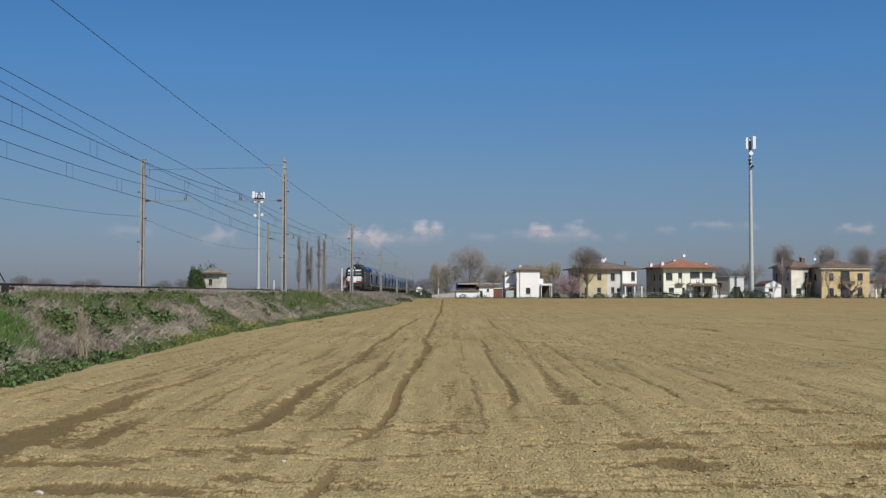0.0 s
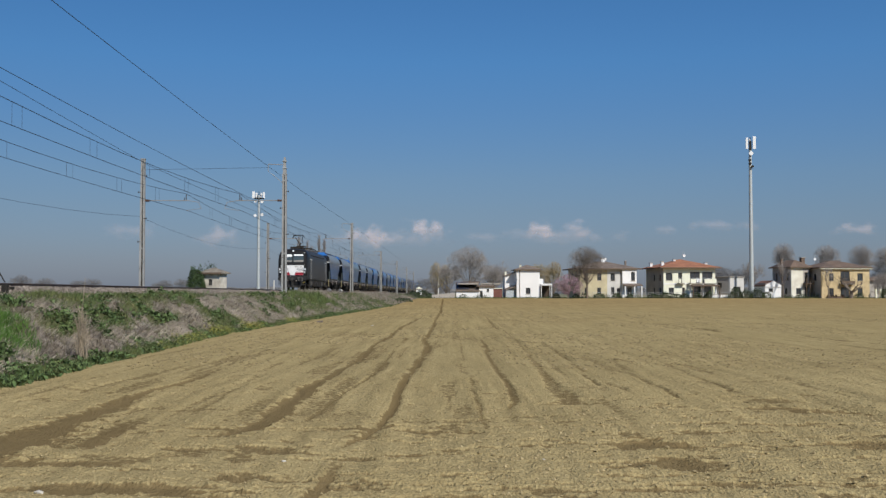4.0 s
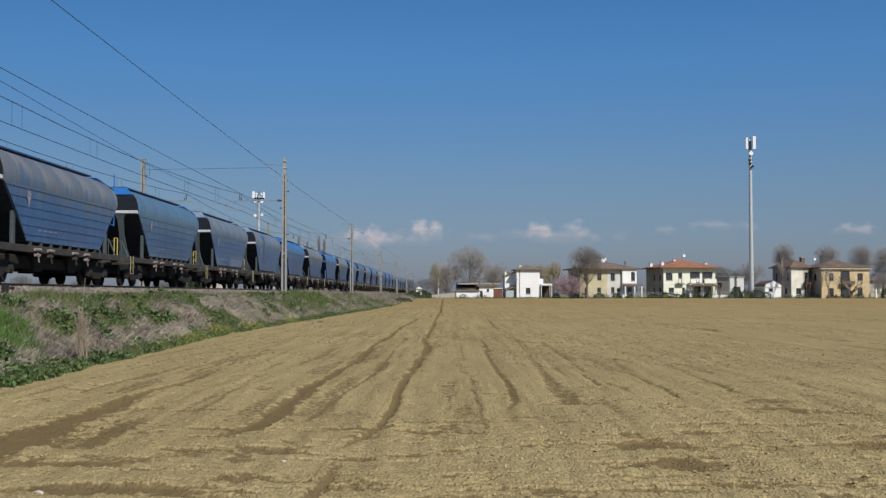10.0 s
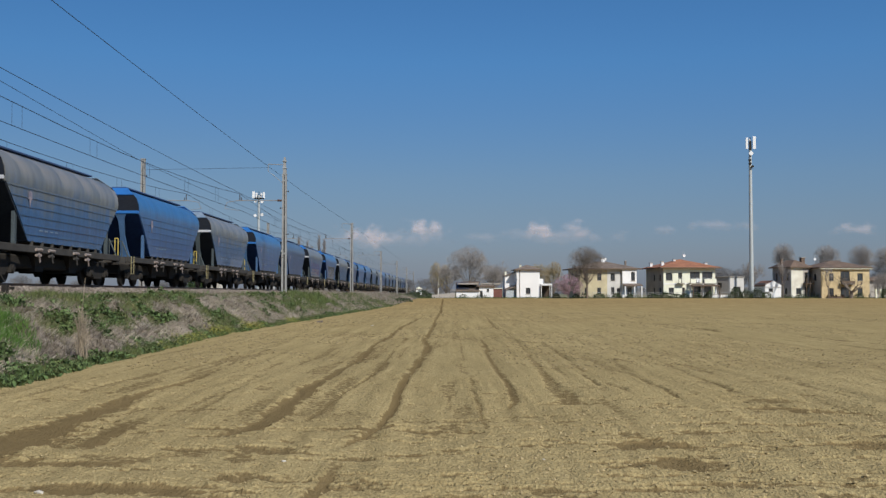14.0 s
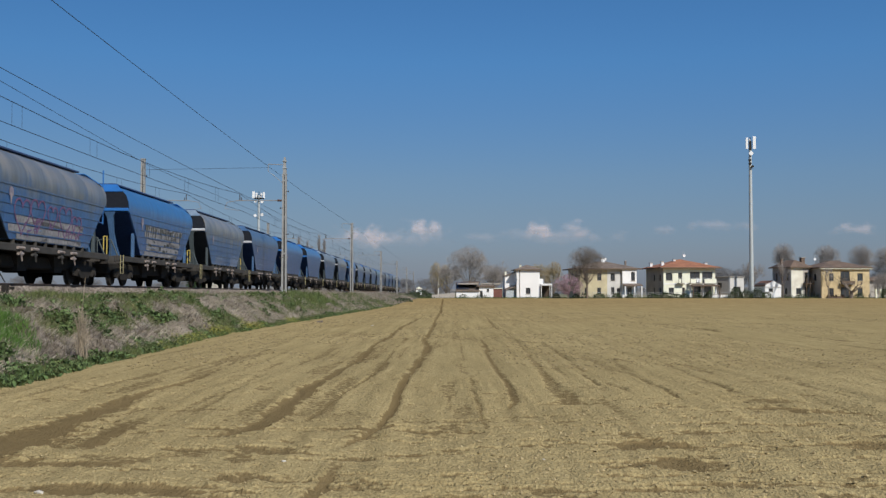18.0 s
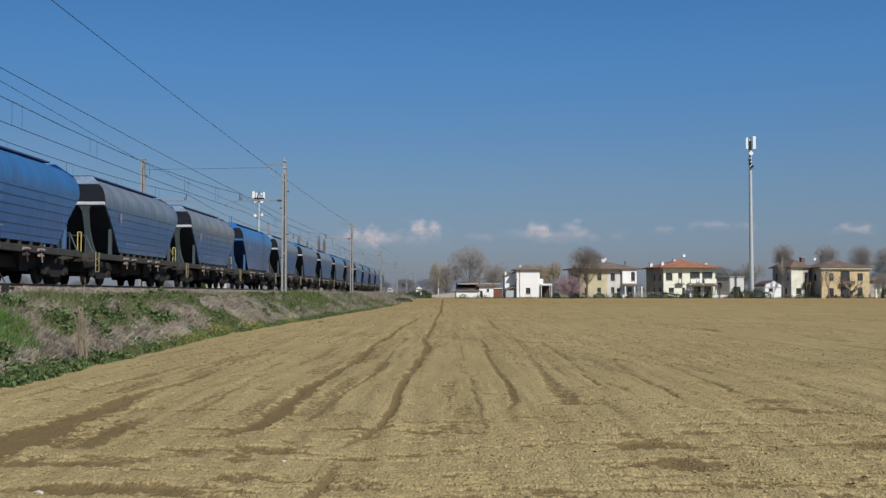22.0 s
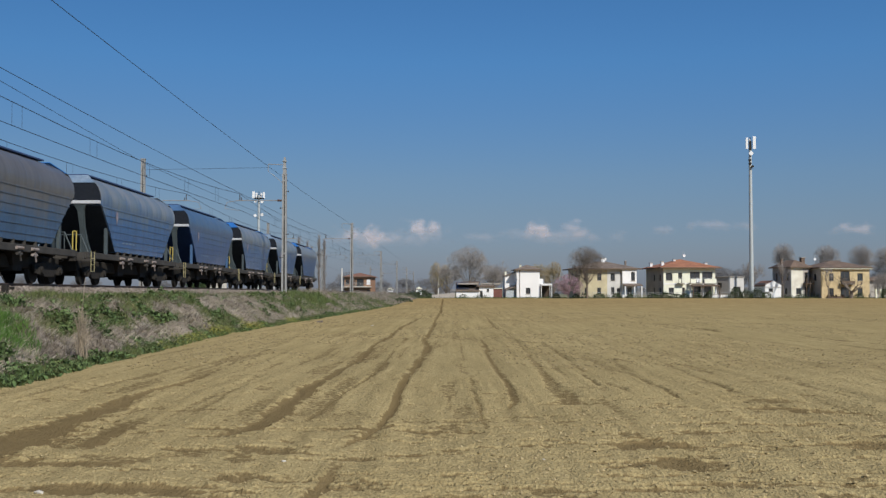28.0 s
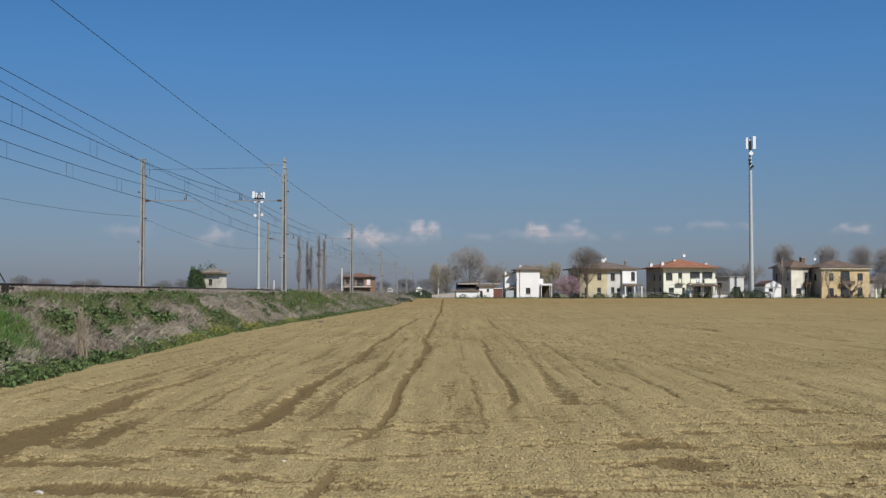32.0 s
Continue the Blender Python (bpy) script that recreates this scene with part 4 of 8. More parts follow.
def wire(name, x, z, sag, label, radius=0.013, tops=None, stagger=0.0):
    """A wire along the line, hung from mast to mast."""
    bm = B()
    prev = None
    for i, (a, b) in enumerate(zip(MASTS, MASTS[1:])):
        za, zb = (tops[i], tops[i + 1]) if tops else (z, z)
        for k in range(9 if i == len(MASTS) - 2 else 8):
            u = k / 8
            xx = x + stagger * ((-1) ** i) * (1 - 2 * u)
            p = Vector((xx, a + (b - a) * u, za + (zb - za) * u - sag * 4 * u * (1 - u)))
            if prev:
                rod(bm, prev, p, radius, n=5)
            prev = p
    ob = link(name, bm, M["wire"])
    return tagged(ob, label, "wire", "overhead wires")


def droppers(ob, x, sag):
    for i, (a, b) in enumerate(zip(MASTS[1:5], MASTS[2:6])):
        for k in range(1, 7):
            u = k / 7
            y = a + (b - a) * u
            z1 = MESSENGER - sag * 4 * u * (1 - u)
            for dy in (0, 0.9):
                part("dropper", rod(B(), (x, y + dy, CONTACT - 0.64 * u * (1 - u)), (x, y + dy, z1), 0.007, n=4), M["wire"], ob)


for tx in (WIRE, WIRE_FAR):
    wire("contact_wire", tx, CONTACT, 0.16, "dark copper contact wire over the track", 0.014, None, 0.15)
    ms = wire("messenger_wire", tx, MESSENGER, 0.72, "sagging dark messenger wire with droppers to the contact wire", 0.015)
    droppers(ms, tx, 0.72)
wire("feeder_wire", WIRE + 0.35, EYE + 7.5, 0.15, "dark feeder wire strung between the masts", 0.013, [EYE + v for v in (7.4, 7.75, 7.12, 7.12, 7.45, 7.45, 7.45, 7.45)])
wire("feeder_wire", -13.15, 0, 0.1, "dark feeder wire strung on the mast arms", 0.014, [EYE + v for v in (10.1, 9.95, 9.25, 9.25, 9.25, 9.25, 9.25, 9.25)])
wire("feeder_wire", -22.0, 0, 0.1, "dark feeder wire along the mast tops", 0.014, [EYE + v for v in (12, 11.9, 9.4, 9.4, 9.4, 9.4, 9.4, 9.4)])
wire("telephone_cable", -22.5, EYE + 5.6, 0.85, "thin grey cable hung low on the masts", 0.010)
cw = rod(B(), (-22.2, 78.5, EYE + 9.0), (-13.1, 78.5, EYE + 9.15), 0.012, n=5)
tagged(link("cross_wire", cw, M["wire"]), "thin wire spanning the tracks between two masts", "wire", "overhead wires")


# ---- train ----
PITCH, LOCO_LEN = 14.79, 18.75


def wheelset_bm(r):
    bm = B()
    rod(bm, (-1.05, 0, 0), (1.05, 0, 0), 0.085, n=10)
    for s in (-1, 1):
        rod(bm, (s * 0.69, 0, 0), (s * 0.725, 0, 0), r + 0.03, n=26)
        rod(bm, (s * 0.72, 0, 0), (s * 0.82, 0, 0), r, r - 0.012, n=26)
        rod(bm, (s * 0.815, 0, 0), (s * 0.835, 0, 0), r * 0.78, r * 0.74, n=26)
        rod(bm, (s * 0.83, 0, 0), (s * 0.90, 0, 0), r * 0.24, r * 0.2, n=14)
        for k in range(3):
            a = k * math.tau / 3
            c = (s * 0.836, math.cos(a) * r * 0.45, math.sin(a) * r * 0.45)
            rod(bm, c, (c[0] + s * 0.012, c[1], c[2]), 0.045, n=8)
    return bm


def bogie(parent, y, base, r, wide=1.02):
    """A two-axle bogie whose frame hangs outside the wheels."""
    f = B()
    for s in (-1, 1):
        x0, x1 = sorted((s * (wide - 0.06), s * (wide + 0.06)))
        loft(f, [[Vector((x, yy, zz)) for yy, zz in ((-base / 2 - 0.45, r + 0.02), (-base / 2 - 0.4, r + 0.22), (-0.5, r + 0.30), (0.5, r + 0.30), (base / 2 + 0.4, r + 0.22), (base / 2 + 0.45, r + 0.02), (base / 2 - 0.25, r + 0.0), (0.45, r - 0.2), (-0.45, r - 0.2), (-base / 2 + 0.25, r))] for x in (x0, x1)])
    box(f, -wide, wide, -0.3, 0.3, r - 0.05, r + 0.28)
    b = part("bogie", f, M["darksteel"], parent, "dark grimy bogie frame")
    b.location = (0, y, 0)
    for s in (-1, 1):
        for e in (-1, 1):
            bm = B()
            box(bm, s * wide - 0.13, s * wide + 0.13, e * base / 2 - 0.17, e * base / 2 + 0.17, r - 0.15, r + 0.17, 0.03)
            rod(bm, (s * (wide + 0.12), e * base / 2, r), (s * (wide + 0.18), e * base / 2, r), 0.11, n=10)
            part("axle_box", bm, M["darksteel"], b)
            for d in (-0.27, 0.27):
                part("spring", rod(B(), (s * wide, e * base / 2 + d, r - 0.08), (s * wide, e * base / 2 + d, r + 0.2), 0.07, n=8), M["darksteel"], b)
    sets = []
    for e in (-1, 1):
        w = part("wheelset", wheelset_bm(r), M["darksteel"], b, "dark steel wheels on their axle")
        w.location = (0, e * base / 2, r)
        sets.append(w)
    return b, sets


def buffers(parent, y, d, m):
    """Two buffers at y, their heads d metres further out along y."""
    for s in (-1, 1):
        bm = B()
        rod(bm, (s * 0.875, y, 1.05), (s * 0.875, y + d * 0.6, 1.05), 0.12, 0.1, 12)
        rod(bm, (s * 0.875, y + d * 0.6, 1.05), (s * 0.875, y + d * 0.9, 1.05), 0.07, 0.07, 12)
        box(bm, s * 0.875 - 0.24, s * 0.875 + 0.24, min(y + d * 0.9, y + d), max(y + d * 0.9, y + d), 0.88, 1.22, 0.02)
        bf = part("buffer", bm, m, parent)
        if m == M["locogrey"]:
            part("buffer_face", rod(B(), (s * 0.875, y + d, 1.05), (s * 0.875, y + d * 1.03, 1.05), 0.15, n=16), M["rubber"], bf)


# --- locomotive, front at y = 0, rail top at z = 0 ---
def loco_ring(y, w, rake, top=1.0):
    half = [(1.40, 1.02), (1.48, 1.12), (1.50, 2.0), (1.50, 3.1), (1.44, 3.52), (1.26, 3.84), (0.95, 4.03), (0.4, 4.1)]
    pts = []
    for sgn, seq in ((1, half), (-1, half[::-1])):
        for hx, hz in seq:
            z = min(hz, hz * top)
            pts.append(Vector((sgn * hx * w, y + rake * max(0, z - 2.5), z)))
    return pts


def build_loco():
    lo = thing("locomotive", (TRACK, 177, RAIL), "black electric locomotive with white front panel and red stripes", "locomotive")
    L = LOCO_LEN
    bm = B()
    f = [(0.62, 0.87, 0.36), (0.72, 0.95, 0.36), (1.05, 0.985, 0.32), (1.75, 1.0, 0.22), (2.75, 1.0, 0.0)]
    rings = [loco_ring(y, w, k, 0.985 if i < 2 else 1) for i, (y, w, k) in enumerate(f)] + [loco_ring(9.5, 1, 0)] + [loco_ring(L - y, w, -k, 0.985 if i < 2 else 1) for i, (y, w, k) in enumerate(f)][::-1]
    bm.free()
    part("cab", loft(B(), rings[:5]), M["gloss"], lo, "glossy black cab", 28)
    part("body", loft(B(), [r for r in (loco_ring(2.752, 1, 0), loco_ring(9.5, 1, 0), loco_ring(L - 2.752, 1, 0))]), M["black"], lo, "dull black body side", 28)
    part("cab", loft(B(), rings[6:]), M["gloss"], lo, "glossy black cab", 28)
    roof = B()
    box(roof, -0.95, 0.95, 5.6, 9.0, 4.0, 4.24, 0.06)
    part("roof_hatch", box(B(), -0.95, 0.95, 9.4, 13.2, 4.0, 4.22, 0.06), M["locogrey"], lo, "dusty grey roof hatch")
    roof = part("roof_hatch", roof, M["locogrey"], lo, "dusty grey roof hatches")
    for y0, y1 in ((3.4, 3.9), (9.05, 9.35), (14.2, 14.8)):
        part("roof_box", box(B(), -0.6, 0.7, y0, y1, 4.05, 4.4, 0.05), M["darksteel"], roof)
    for s in (-1, 1):
        bm = B()
        slab(bm, [(s * 1.445, 2.9, 3.53), (s * 1.445, L - 2.9, 3.53), (s * 1.29, L - 2.9, 3.81), (s * 1.29, 2.9, 3.81)], 0.03)
        part("roof_slope", bm, M["black"], lo, "dull black slope below the roof")
    for e in (0, 1):
        def Y(y):
            return y if e == 0 else L - y
        sg = 1 if e == 0 else -1
        # upper face: raked windscreens, mask and lamp; z to y along the rake
        fy = lambda z: Y(0.60 + 0.36 * max(0, z - 2.5))
        bm = B()
        slab(bm, [(-1.22, fy(2.5), 2.5), (1.22, fy(2.5), 2.5), (1.2, fy(3.72), 3.72), (-1.2, fy(3.72), 3.72)], 0.03)
        part("front_mask", bm, M["gloss"], lo)
        for s in (-1, 1):
            bm = B()
            slab(bm, [(s * 0.06, fy(2.74) - sg * 0.03, 2.74), (s * 1.10, fy(2.74) - sg * 0.03, 2.74), (s * 1.02, fy(3.55) - sg * 0.03, 3.55), (s * 0.06, fy(3.55) - sg * 0.03, 3.55)], 0.02)
            w = part("windscreen", bm, M["screen"], lo)
            bm = B()
            zb_ = 3.37 if s * sg > 0 else 3.27
            slab(bm, [(s * 0.10, fy(zb_) - sg * 0.05, zb_), (s * 1.03, fy(zb_) - sg * 0.05, zb_), (s * 1.0, fy(3.52) - sg * 0.05, 3.52), (s * 0.10, fy(3.52) - sg * 0.05, 3.52)], 0.012)
            part("sun_blind", bm, M["whitepaint"], w, "white sun blind")
            # pale strip on the glass paints the reflection of bright ground
            part("desk_edge", slab(B(), [(s * 0.10, fy(2.77) - sg * 0.045, 2.77), (s * 1.07, fy(2.77) - sg * 0.045, 2.77), (s * 1.05, fy(2.95) - sg * 0.045, 2.95), (s * 0.10, fy(2.91) - sg * 0.045, 2.91)], 0.012), M["sleeper"], w, "pale painted reflection along the foot of the glass")
            bm = B()
            rod(bm, (s * 0.55, fy(2.62) - sg * 0.05, 2.62), (s * 0.25, fy(3.2) - sg * 0.06, 3.2), 0.008, n=5)
            part("wiper", bm, M["rubber"], w)
            bm = B()
            rod(bm, (s * 1.12, fy(3.62) - sg * 0.02, 3.66), (s * 1.12, fy(3.62) - sg * 0.06, 3.66), 0.035, n=10)
            part("marker_lamp", bm, M["lamp"], lo)
            bm = B()
            box(bm, min(s * 1.10, s * 1.36), max(s * 1.10, s * 1.36), min(Y(0.52), Y(0.75)), max(Y(0.52), Y(0.75)), 1.62, 2.22, 0.05)
            h = part("headlight_housing", bm, M["rubber"], lo, "black headlight unit")
            part("cover_glass", slab(B(), [(s * 1.13, Y(0.513), 1.66), (s * 1.33, Y(0.513), 1.66), (s * 1.34, Y(0.513), 2.18), (s * 1.11, Y(0.513), 2.18)], 0.01), M["lens"], h, "clear headlight cover")
            part("side_glass", slab(B(), [(s * 1.362, Y(0.56), 1.68), (s * 1.362, Y(0.72), 1.72), (s * 1.362, Y(0.72), 2.16), (s * 1.362, Y(0.56), 2.18)], 0.01), M["lens"], h)
            part("headlight", rod(B(), (s * 1.24, Y(0.53), 2.04), (s * 1.24, Y(0.495), 2.04), 0.075, 0.07, 14), M["lamp"], h, "clear round headlight")
            part("headlight", rod(B(), (s * 1.18, Y(0.53), 1.76), (s * 1.18, Y(0.495), 1.76), 0.06, 0.055, 12), M["lamp"], h, "small clear headlight")
        bm = B()
        rod(bm, (0, fy(3.84), 3.86), (0, fy(3.84) - sg * 0.09, 3.86), 0.10, 0.09, 16)
        part("top_lamp", bm, M["lamp"], lo, "round white top lamp")
        bm = B()
        slab(bm, [(-1.06, Y(0.59), 1.46), (1.06, Y(0.59), 1.46), (1.13, Y(0.59), 2.44), (-1.13, Y(0.59), 2.44)], 0.03)
        wp = part("front_panel", bm, M["whitepaint"], lo, "white front panel")
        for s in (-1, 1):
            bm = B()
            slab(bm, [(s * 0.22, Y(0.565), 1.47), (s * 1.05, Y(0.565), 1.47), (s * 1.07, Y(0.565), 1.74), (s * 0.30, Y(0.565), 1.74)], 0.016)
            part("red_stripe", bm, M["red"], wp)
            bm = slab(B(), [(s * 0.25, Y(0.55), 1.63), (s * 1.10, Y(0.55), 1.65), (s * 1.10, Y(0.55), 1.675), (s * 0.27, Y(0.55), 1.655)], 0.012)
            part("dark_line", bm, M["rubber"], wp)
            for z in (1.84, 1.99, 2.12):
                bm = B()
                slab(bm, [(s * (0.33 + (z - 1.8) * 0.2), Y(0.565), z), (s * 1.07, Y(0.565), z + 0.05), (s * 1.07, Y(0.565), z + 0.085), (s * (0.40 + (z - 1.8) * 0.2), Y(0.565), z + 0.035)], 0.012)
                part("dark_line", bm, M["rubber"], wp)
        for k in range(6):
            if k != 3:
                part("number_bar", box(B(), 0.25 + k * 0.12, 0.32 + k * 0.12, min(Y(0.555), Y(0.57)), max(Y(0.555), Y(0.57)), 2.26, 2.35), M["stucco_grey_and_shade"], wp)
        bm = B()
        box(bm, -1.38, 1.38, min(Y(0.35), Y(0.9)), max(Y(0.35), Y(0.9)), 0.92, 1.38, 0.06)
        part("buffer_beam", bm, M["rubber"], lo)
        bm = B()
        loft(bm, [[Vector((x * k, Y(0.45 + (1 - k) * 0.6), z)) for x, z in ((-1.2, 0.90), (1.2, 0.90), (0.80, 0.24), (-0.80, 0.24))] for k in (1.0, 0.92)])
        part("snow_plough", bm, M["rubber"], lo)
        for s in (-1, 1):
            part("brake_cock", rod(B(), (s * 0.42, Y(0.30), 0.98), (s * 0.42, Y(0.22), 0.86), 0.035, n=8), M["valve"], lo, "reddish brake cock")
            part("foot_step", box(B(), min(s * 0.92, s * 1.30), max(s * 0.92, s * 1.30), min(Y(0.30), Y(0.55)), max(Y(0.30), Y(0.55)), 0.50, 0.54, 0.01), M["locogrey"], lo)
            part("step_hanger", box(B(), min(s * 1.26, s * 1.30), max(s * 1.26, s * 1.30), min(Y(0.34), Y(0.50)), max(Y(0.34), Y(0.50)), 0.54, 0.94), M["rubber"], lo)
            part("multiple_unit_socket", box(B(), min(s * 0.52, s * 0.66), max(s * 0.52, s * 0.66), min(Y(0.29), Y(0.36)), max(Y(0.29), Y(0.36)), 1.12, 1.26, 0.02), M["locogrey"], lo)
        part("cable_step", box(B(), -0.45, 0.5, min(Y(0.4), Y(0.5)), max(Y(0.4), Y(0.5)), 0.30, 0.42, 0.02), M["brownsteel"], lo)
        part("signal_plug", box(B(), -0.72, -0.5, min(Y(0.28), Y(0.36)), max(Y(0.28), Y(0.36)), 1.0, 1.14, 0.03), M["yellowpaint"], lo)
        part("yellow_box", box(B(), 1.06, 1.27, min(Y(0.50), Y(0.80)), max(Y(0.50), Y(0.80)), 0.70, 0.87, 0.02), M["yellowpaint"], lo, "small yellow box behind the front steps")
        bm = B()
        box(bm, -0.14, 0.14, min(Y(0.1), Y(0.4)), max(Y(0.1), Y(0.4)), 0.9, 1.2, 0.03)
        rod(bm, (0, Y(0.12), 0.98), (0, Y(0.25), 0.5), 0.05)
        part("coupling_hook", bm, M["brownsteel"], lo)
        buffers(lo, Y(0.36), -sg * 0.36, M["locogrey"])
        for s in (-1, 1):
            for k in range(3):
                part("brake_hose", rod(B(), (s * (0.3 + 0.12 * k), Y(0.3), 1.0), (s * (0.34 + 0.12 * k), Y(0.28), 0.55), 0.025), M["rubber"], lo)
        # cab doors, steps, rails
        for s in (-1, 1):
            bm = B()
            box(bm, min(s * 1.495, s * 1.512), max(s * 1.495, s * 1.512), min(Y(2.60), Y(3.25)), max(Y(2.60), Y(3.25)), 1.15, 3.1, 0.004)
            d = part("cab_door", bm, M["black"], lo)
            bm = B()
            box(bm, min(s * 1.51, s * 1.518), max(s * 1.51, s * 1.518), min(Y(2.70), Y(3.14)), max(Y(2.70), Y(3.14)), 2.2, 2.95)
            part("door_window", bm, M["darkglass"], d)
            for yy in (2.50, 3.36):
                bm = B()
                rod(bm, (s * 1.55, Y(yy), 1.1), (s * 1.55, Y(yy), 2.9), 0.014, n=6)
                part("grab_rail", bm, M["tube"], lo, "pale steel grab rail")
            bm = B()
            for z in (0.45, 0.75, 1.0):
                box(bm, min(s * 1.25, s * 1.5), max(s * 1.25, s * 1.5), min(Y(2.55), Y(3.15)), max(Y(2.55), Y(3.15)), z, z + 0.04)
            for yy in (2.55, 3.12):
                box(bm, min(s * 1.44, s * 1.5), max(s * 1.44, s * 1.5), min(Y(yy), Y(yy + 0.04)), max(Y(yy), Y(yy + 0.04)), 0.45, 1.08)
            part("steps", bm, M["brownsteel"], lo)
            for yy in (2.30, 3.50):
                part("side_camera", box(B(), min(s * 1.49, s * 1.56), max(s * 1.49, s * 1.56), min(Y(yy - 0.07), Y(yy + 0.07)), max(Y(yy - 0.07), Y(yy + 0.07)), 2.98, 3.12, 0.02), M["galv"], lo, "small pale camera housing")
    # row of small vents along the roof slope, bogie dampers, sill boxes
    for s in (-1, 1):
        for k in range(18):
            part("roof_vent", box(B(), min(s * 1.42, s * 1.49), max(s * 1.42, s * 1.49), 3.3 + k * 0.66, 3.62 + k * 0.66, 3.44, 3.54, 0.01), M["darksteel"], lo)
        for yy in (4.6, 13.5, 8.9):
            for d in (-1, 1):
                part("damper", rod(B(), (s * 1.34, yy + d * 0.35, 0.98), (s * 1.34, yy + d * 0.2, 0.5), 0.06, n=8), M["damper"], lo)
        for k in range(6):
            part("stencil_bar", box(B(), min(s * 1.5, s * 1.506), max(s * 1.5, s * 1.506), 4.2 + k * 0.3, 4.28 + k * 0.3, 1.24 + 0.06 * (k % 2), 1.30 + 0.06 * (k % 2)), M["locogrey"], lo)
    # dark box added to block daylight between the locomotive's wheels
    part("traction_gear", box(B(), -0.62, 0.62, 1.2, L - 1.2, 0.30, 1.02, 0.05), M["rubber"], lo)
    # underframe side pieces
    for s in (-1, 1):
        for y0, y1, z0 in ((5.9, 6.5, 0.45), (6.9, 8.2, 0.35), (8.5, 10.3, 0.4), (10.6, 12.0, 0.35), (12.4, 13.0, 0.45)):
            part("equipment_case", box(B(), min(s * 0.9, s * 1.4), max(s * 0.9, s * 1.4), y0, y1, z0, 1.04, 0.04), M["darksteel"], lo)
        for y0 in (3.4, 5.4, 13.3, 15.2):
            bm = B()
            rod(bm, (s * 1.32, y0, 1.02), (s * 1.3, y0 + 0.25, 0.55), 0.06)
            part("damper", bm, M["brownsteel"], lo)
        for k in range(14):
            part("lettering_bar", box(B(), min(s * 1.5, s * 1.506), max(s * 1.5, s * 1.506), 8.6 + k * 0.22, 8.74 + k * 0.22, 1.42, 1.47), M["locogrey"], lo)
        for z in (1.25, 1.32):
            part("sill_line", box(B(), min(s * 1.495, s * 1.503), max(s * 1.495, s * 1.503), 3.3, L - 3.3, z, z + 0.012), M["locogrey"], lo)
    # pantographs: one raised over the front, three folded
    for y0, up in ((5.1, True), (7.7, False), (12.9, False), (15.2, False)):
        bm = B()
        for x in (-0.55, 0.55):
            box(bm, x - 0.04, x + 0.04, y0 - (1.9 if up else 0.9), y0 + 0.9, 4.3, 4.38)
            box(bm, -0.55, 0.55, y0 + x * 1.2 - 0.04, y0 + x * 1.2 + 0.04, 4.3, 4.38)
            for yy in ((-1.8, -0.6, 0.8) if up else (-0.8, 0.8)):
                rod(bm, (x, y0 + yy, 4.0), (x, y0 + yy, 4.32), 0.07, n=8)
        pf = part("pantograph", bm, M["darksteel"], lo, "raised pantograph" if up else "folded pantograph")
        top = CONTACT - RAIL - 0.03
        knee = (0, y0 + 1.3, (4.3 + top) / 2 - 0.1) if up else (0, y0 + 0.95, 4.5)
        head = (0, y0 - 0.25, top) if up else (0, y0 - 0.85, 4.58)
        bm = B()
        rod(bm, (0, y0 - 0.35, 4.36), knee, 0.085, 0.07)
        part("lower_arm", bm, M["darksteel"], pf)
        for x in (-0.4, 0.4):
            part("upper_arm", rod(B(), (knee[0] + x * 0.4, knee[1], knee[2]), (x, head[1], head[2] - 0.1), 0.03), M["darksteel"], pf)
        bm = B()
        for dy in (-0.16, 0.16):
            rod(bm, (-0.42, head[1] + dy, head[2]), (0.42, head[1] + dy, head[2]), 0.035)
            for s in (-1, 1):
                rod(bm, (s * 0.42, head[1] + dy, head[2]), (s * 0.60, head[1] + dy, head[2] - 0.2), 0.03)
        rod(bm, (-0.4, head[1] - 0.17, head[2] - 0.03), (-0.4, head[1] + 0.17, head[2] - 0.03), 0.03)
        rod(bm, (0.4, head[1] - 0.17, head[2] - 0.03), (0.4, head[1] + 0.17, head[2] - 0.03), 0.03)
        part("collector_head", bm, M["darksteel"], pf)
    for y in (4.75, L - 4.75):
        for s in (-1, 1):
            x0, x1 = sorted((s * 1.13, s * 1.24))
            part("bogie_beam", loft(B(), [[Vector((x, y + yy, zz)) for yy, zz in ((-2.1, 0.55), (-1.9, 0.98), (1.9, 0.98), (2.1, 0.55), (1.2, 0.42), (0.7, 0.30), (-0.7, 0.30), (-1.2, 0.42))] for x in (x0, x1)]), M["rubber"], lo)
            for d in (-1.5, -0.35, 0.35, 1.5):
                part("coil_spring", rod(B(), (s * 1.28, y + d, 0.55), (s * 1.28, y + d, 0.95), 0.085, n=10), M["damper"], lo, "grey coil spring")
            part("sand_pipe", rod(B(), (s * 1.1, y - 2.2, 0.9), (s * 1.0, y - 2.05, 0.12), 0.03, n=6), M["damper"], lo)
    sets = []
    for y in (4.75, L - 4.75):
        sets += bogie(lo, y, 3.0, 0.62, 1.1)[1]
    return lo, sets


loco, loco_sets = build_loco()


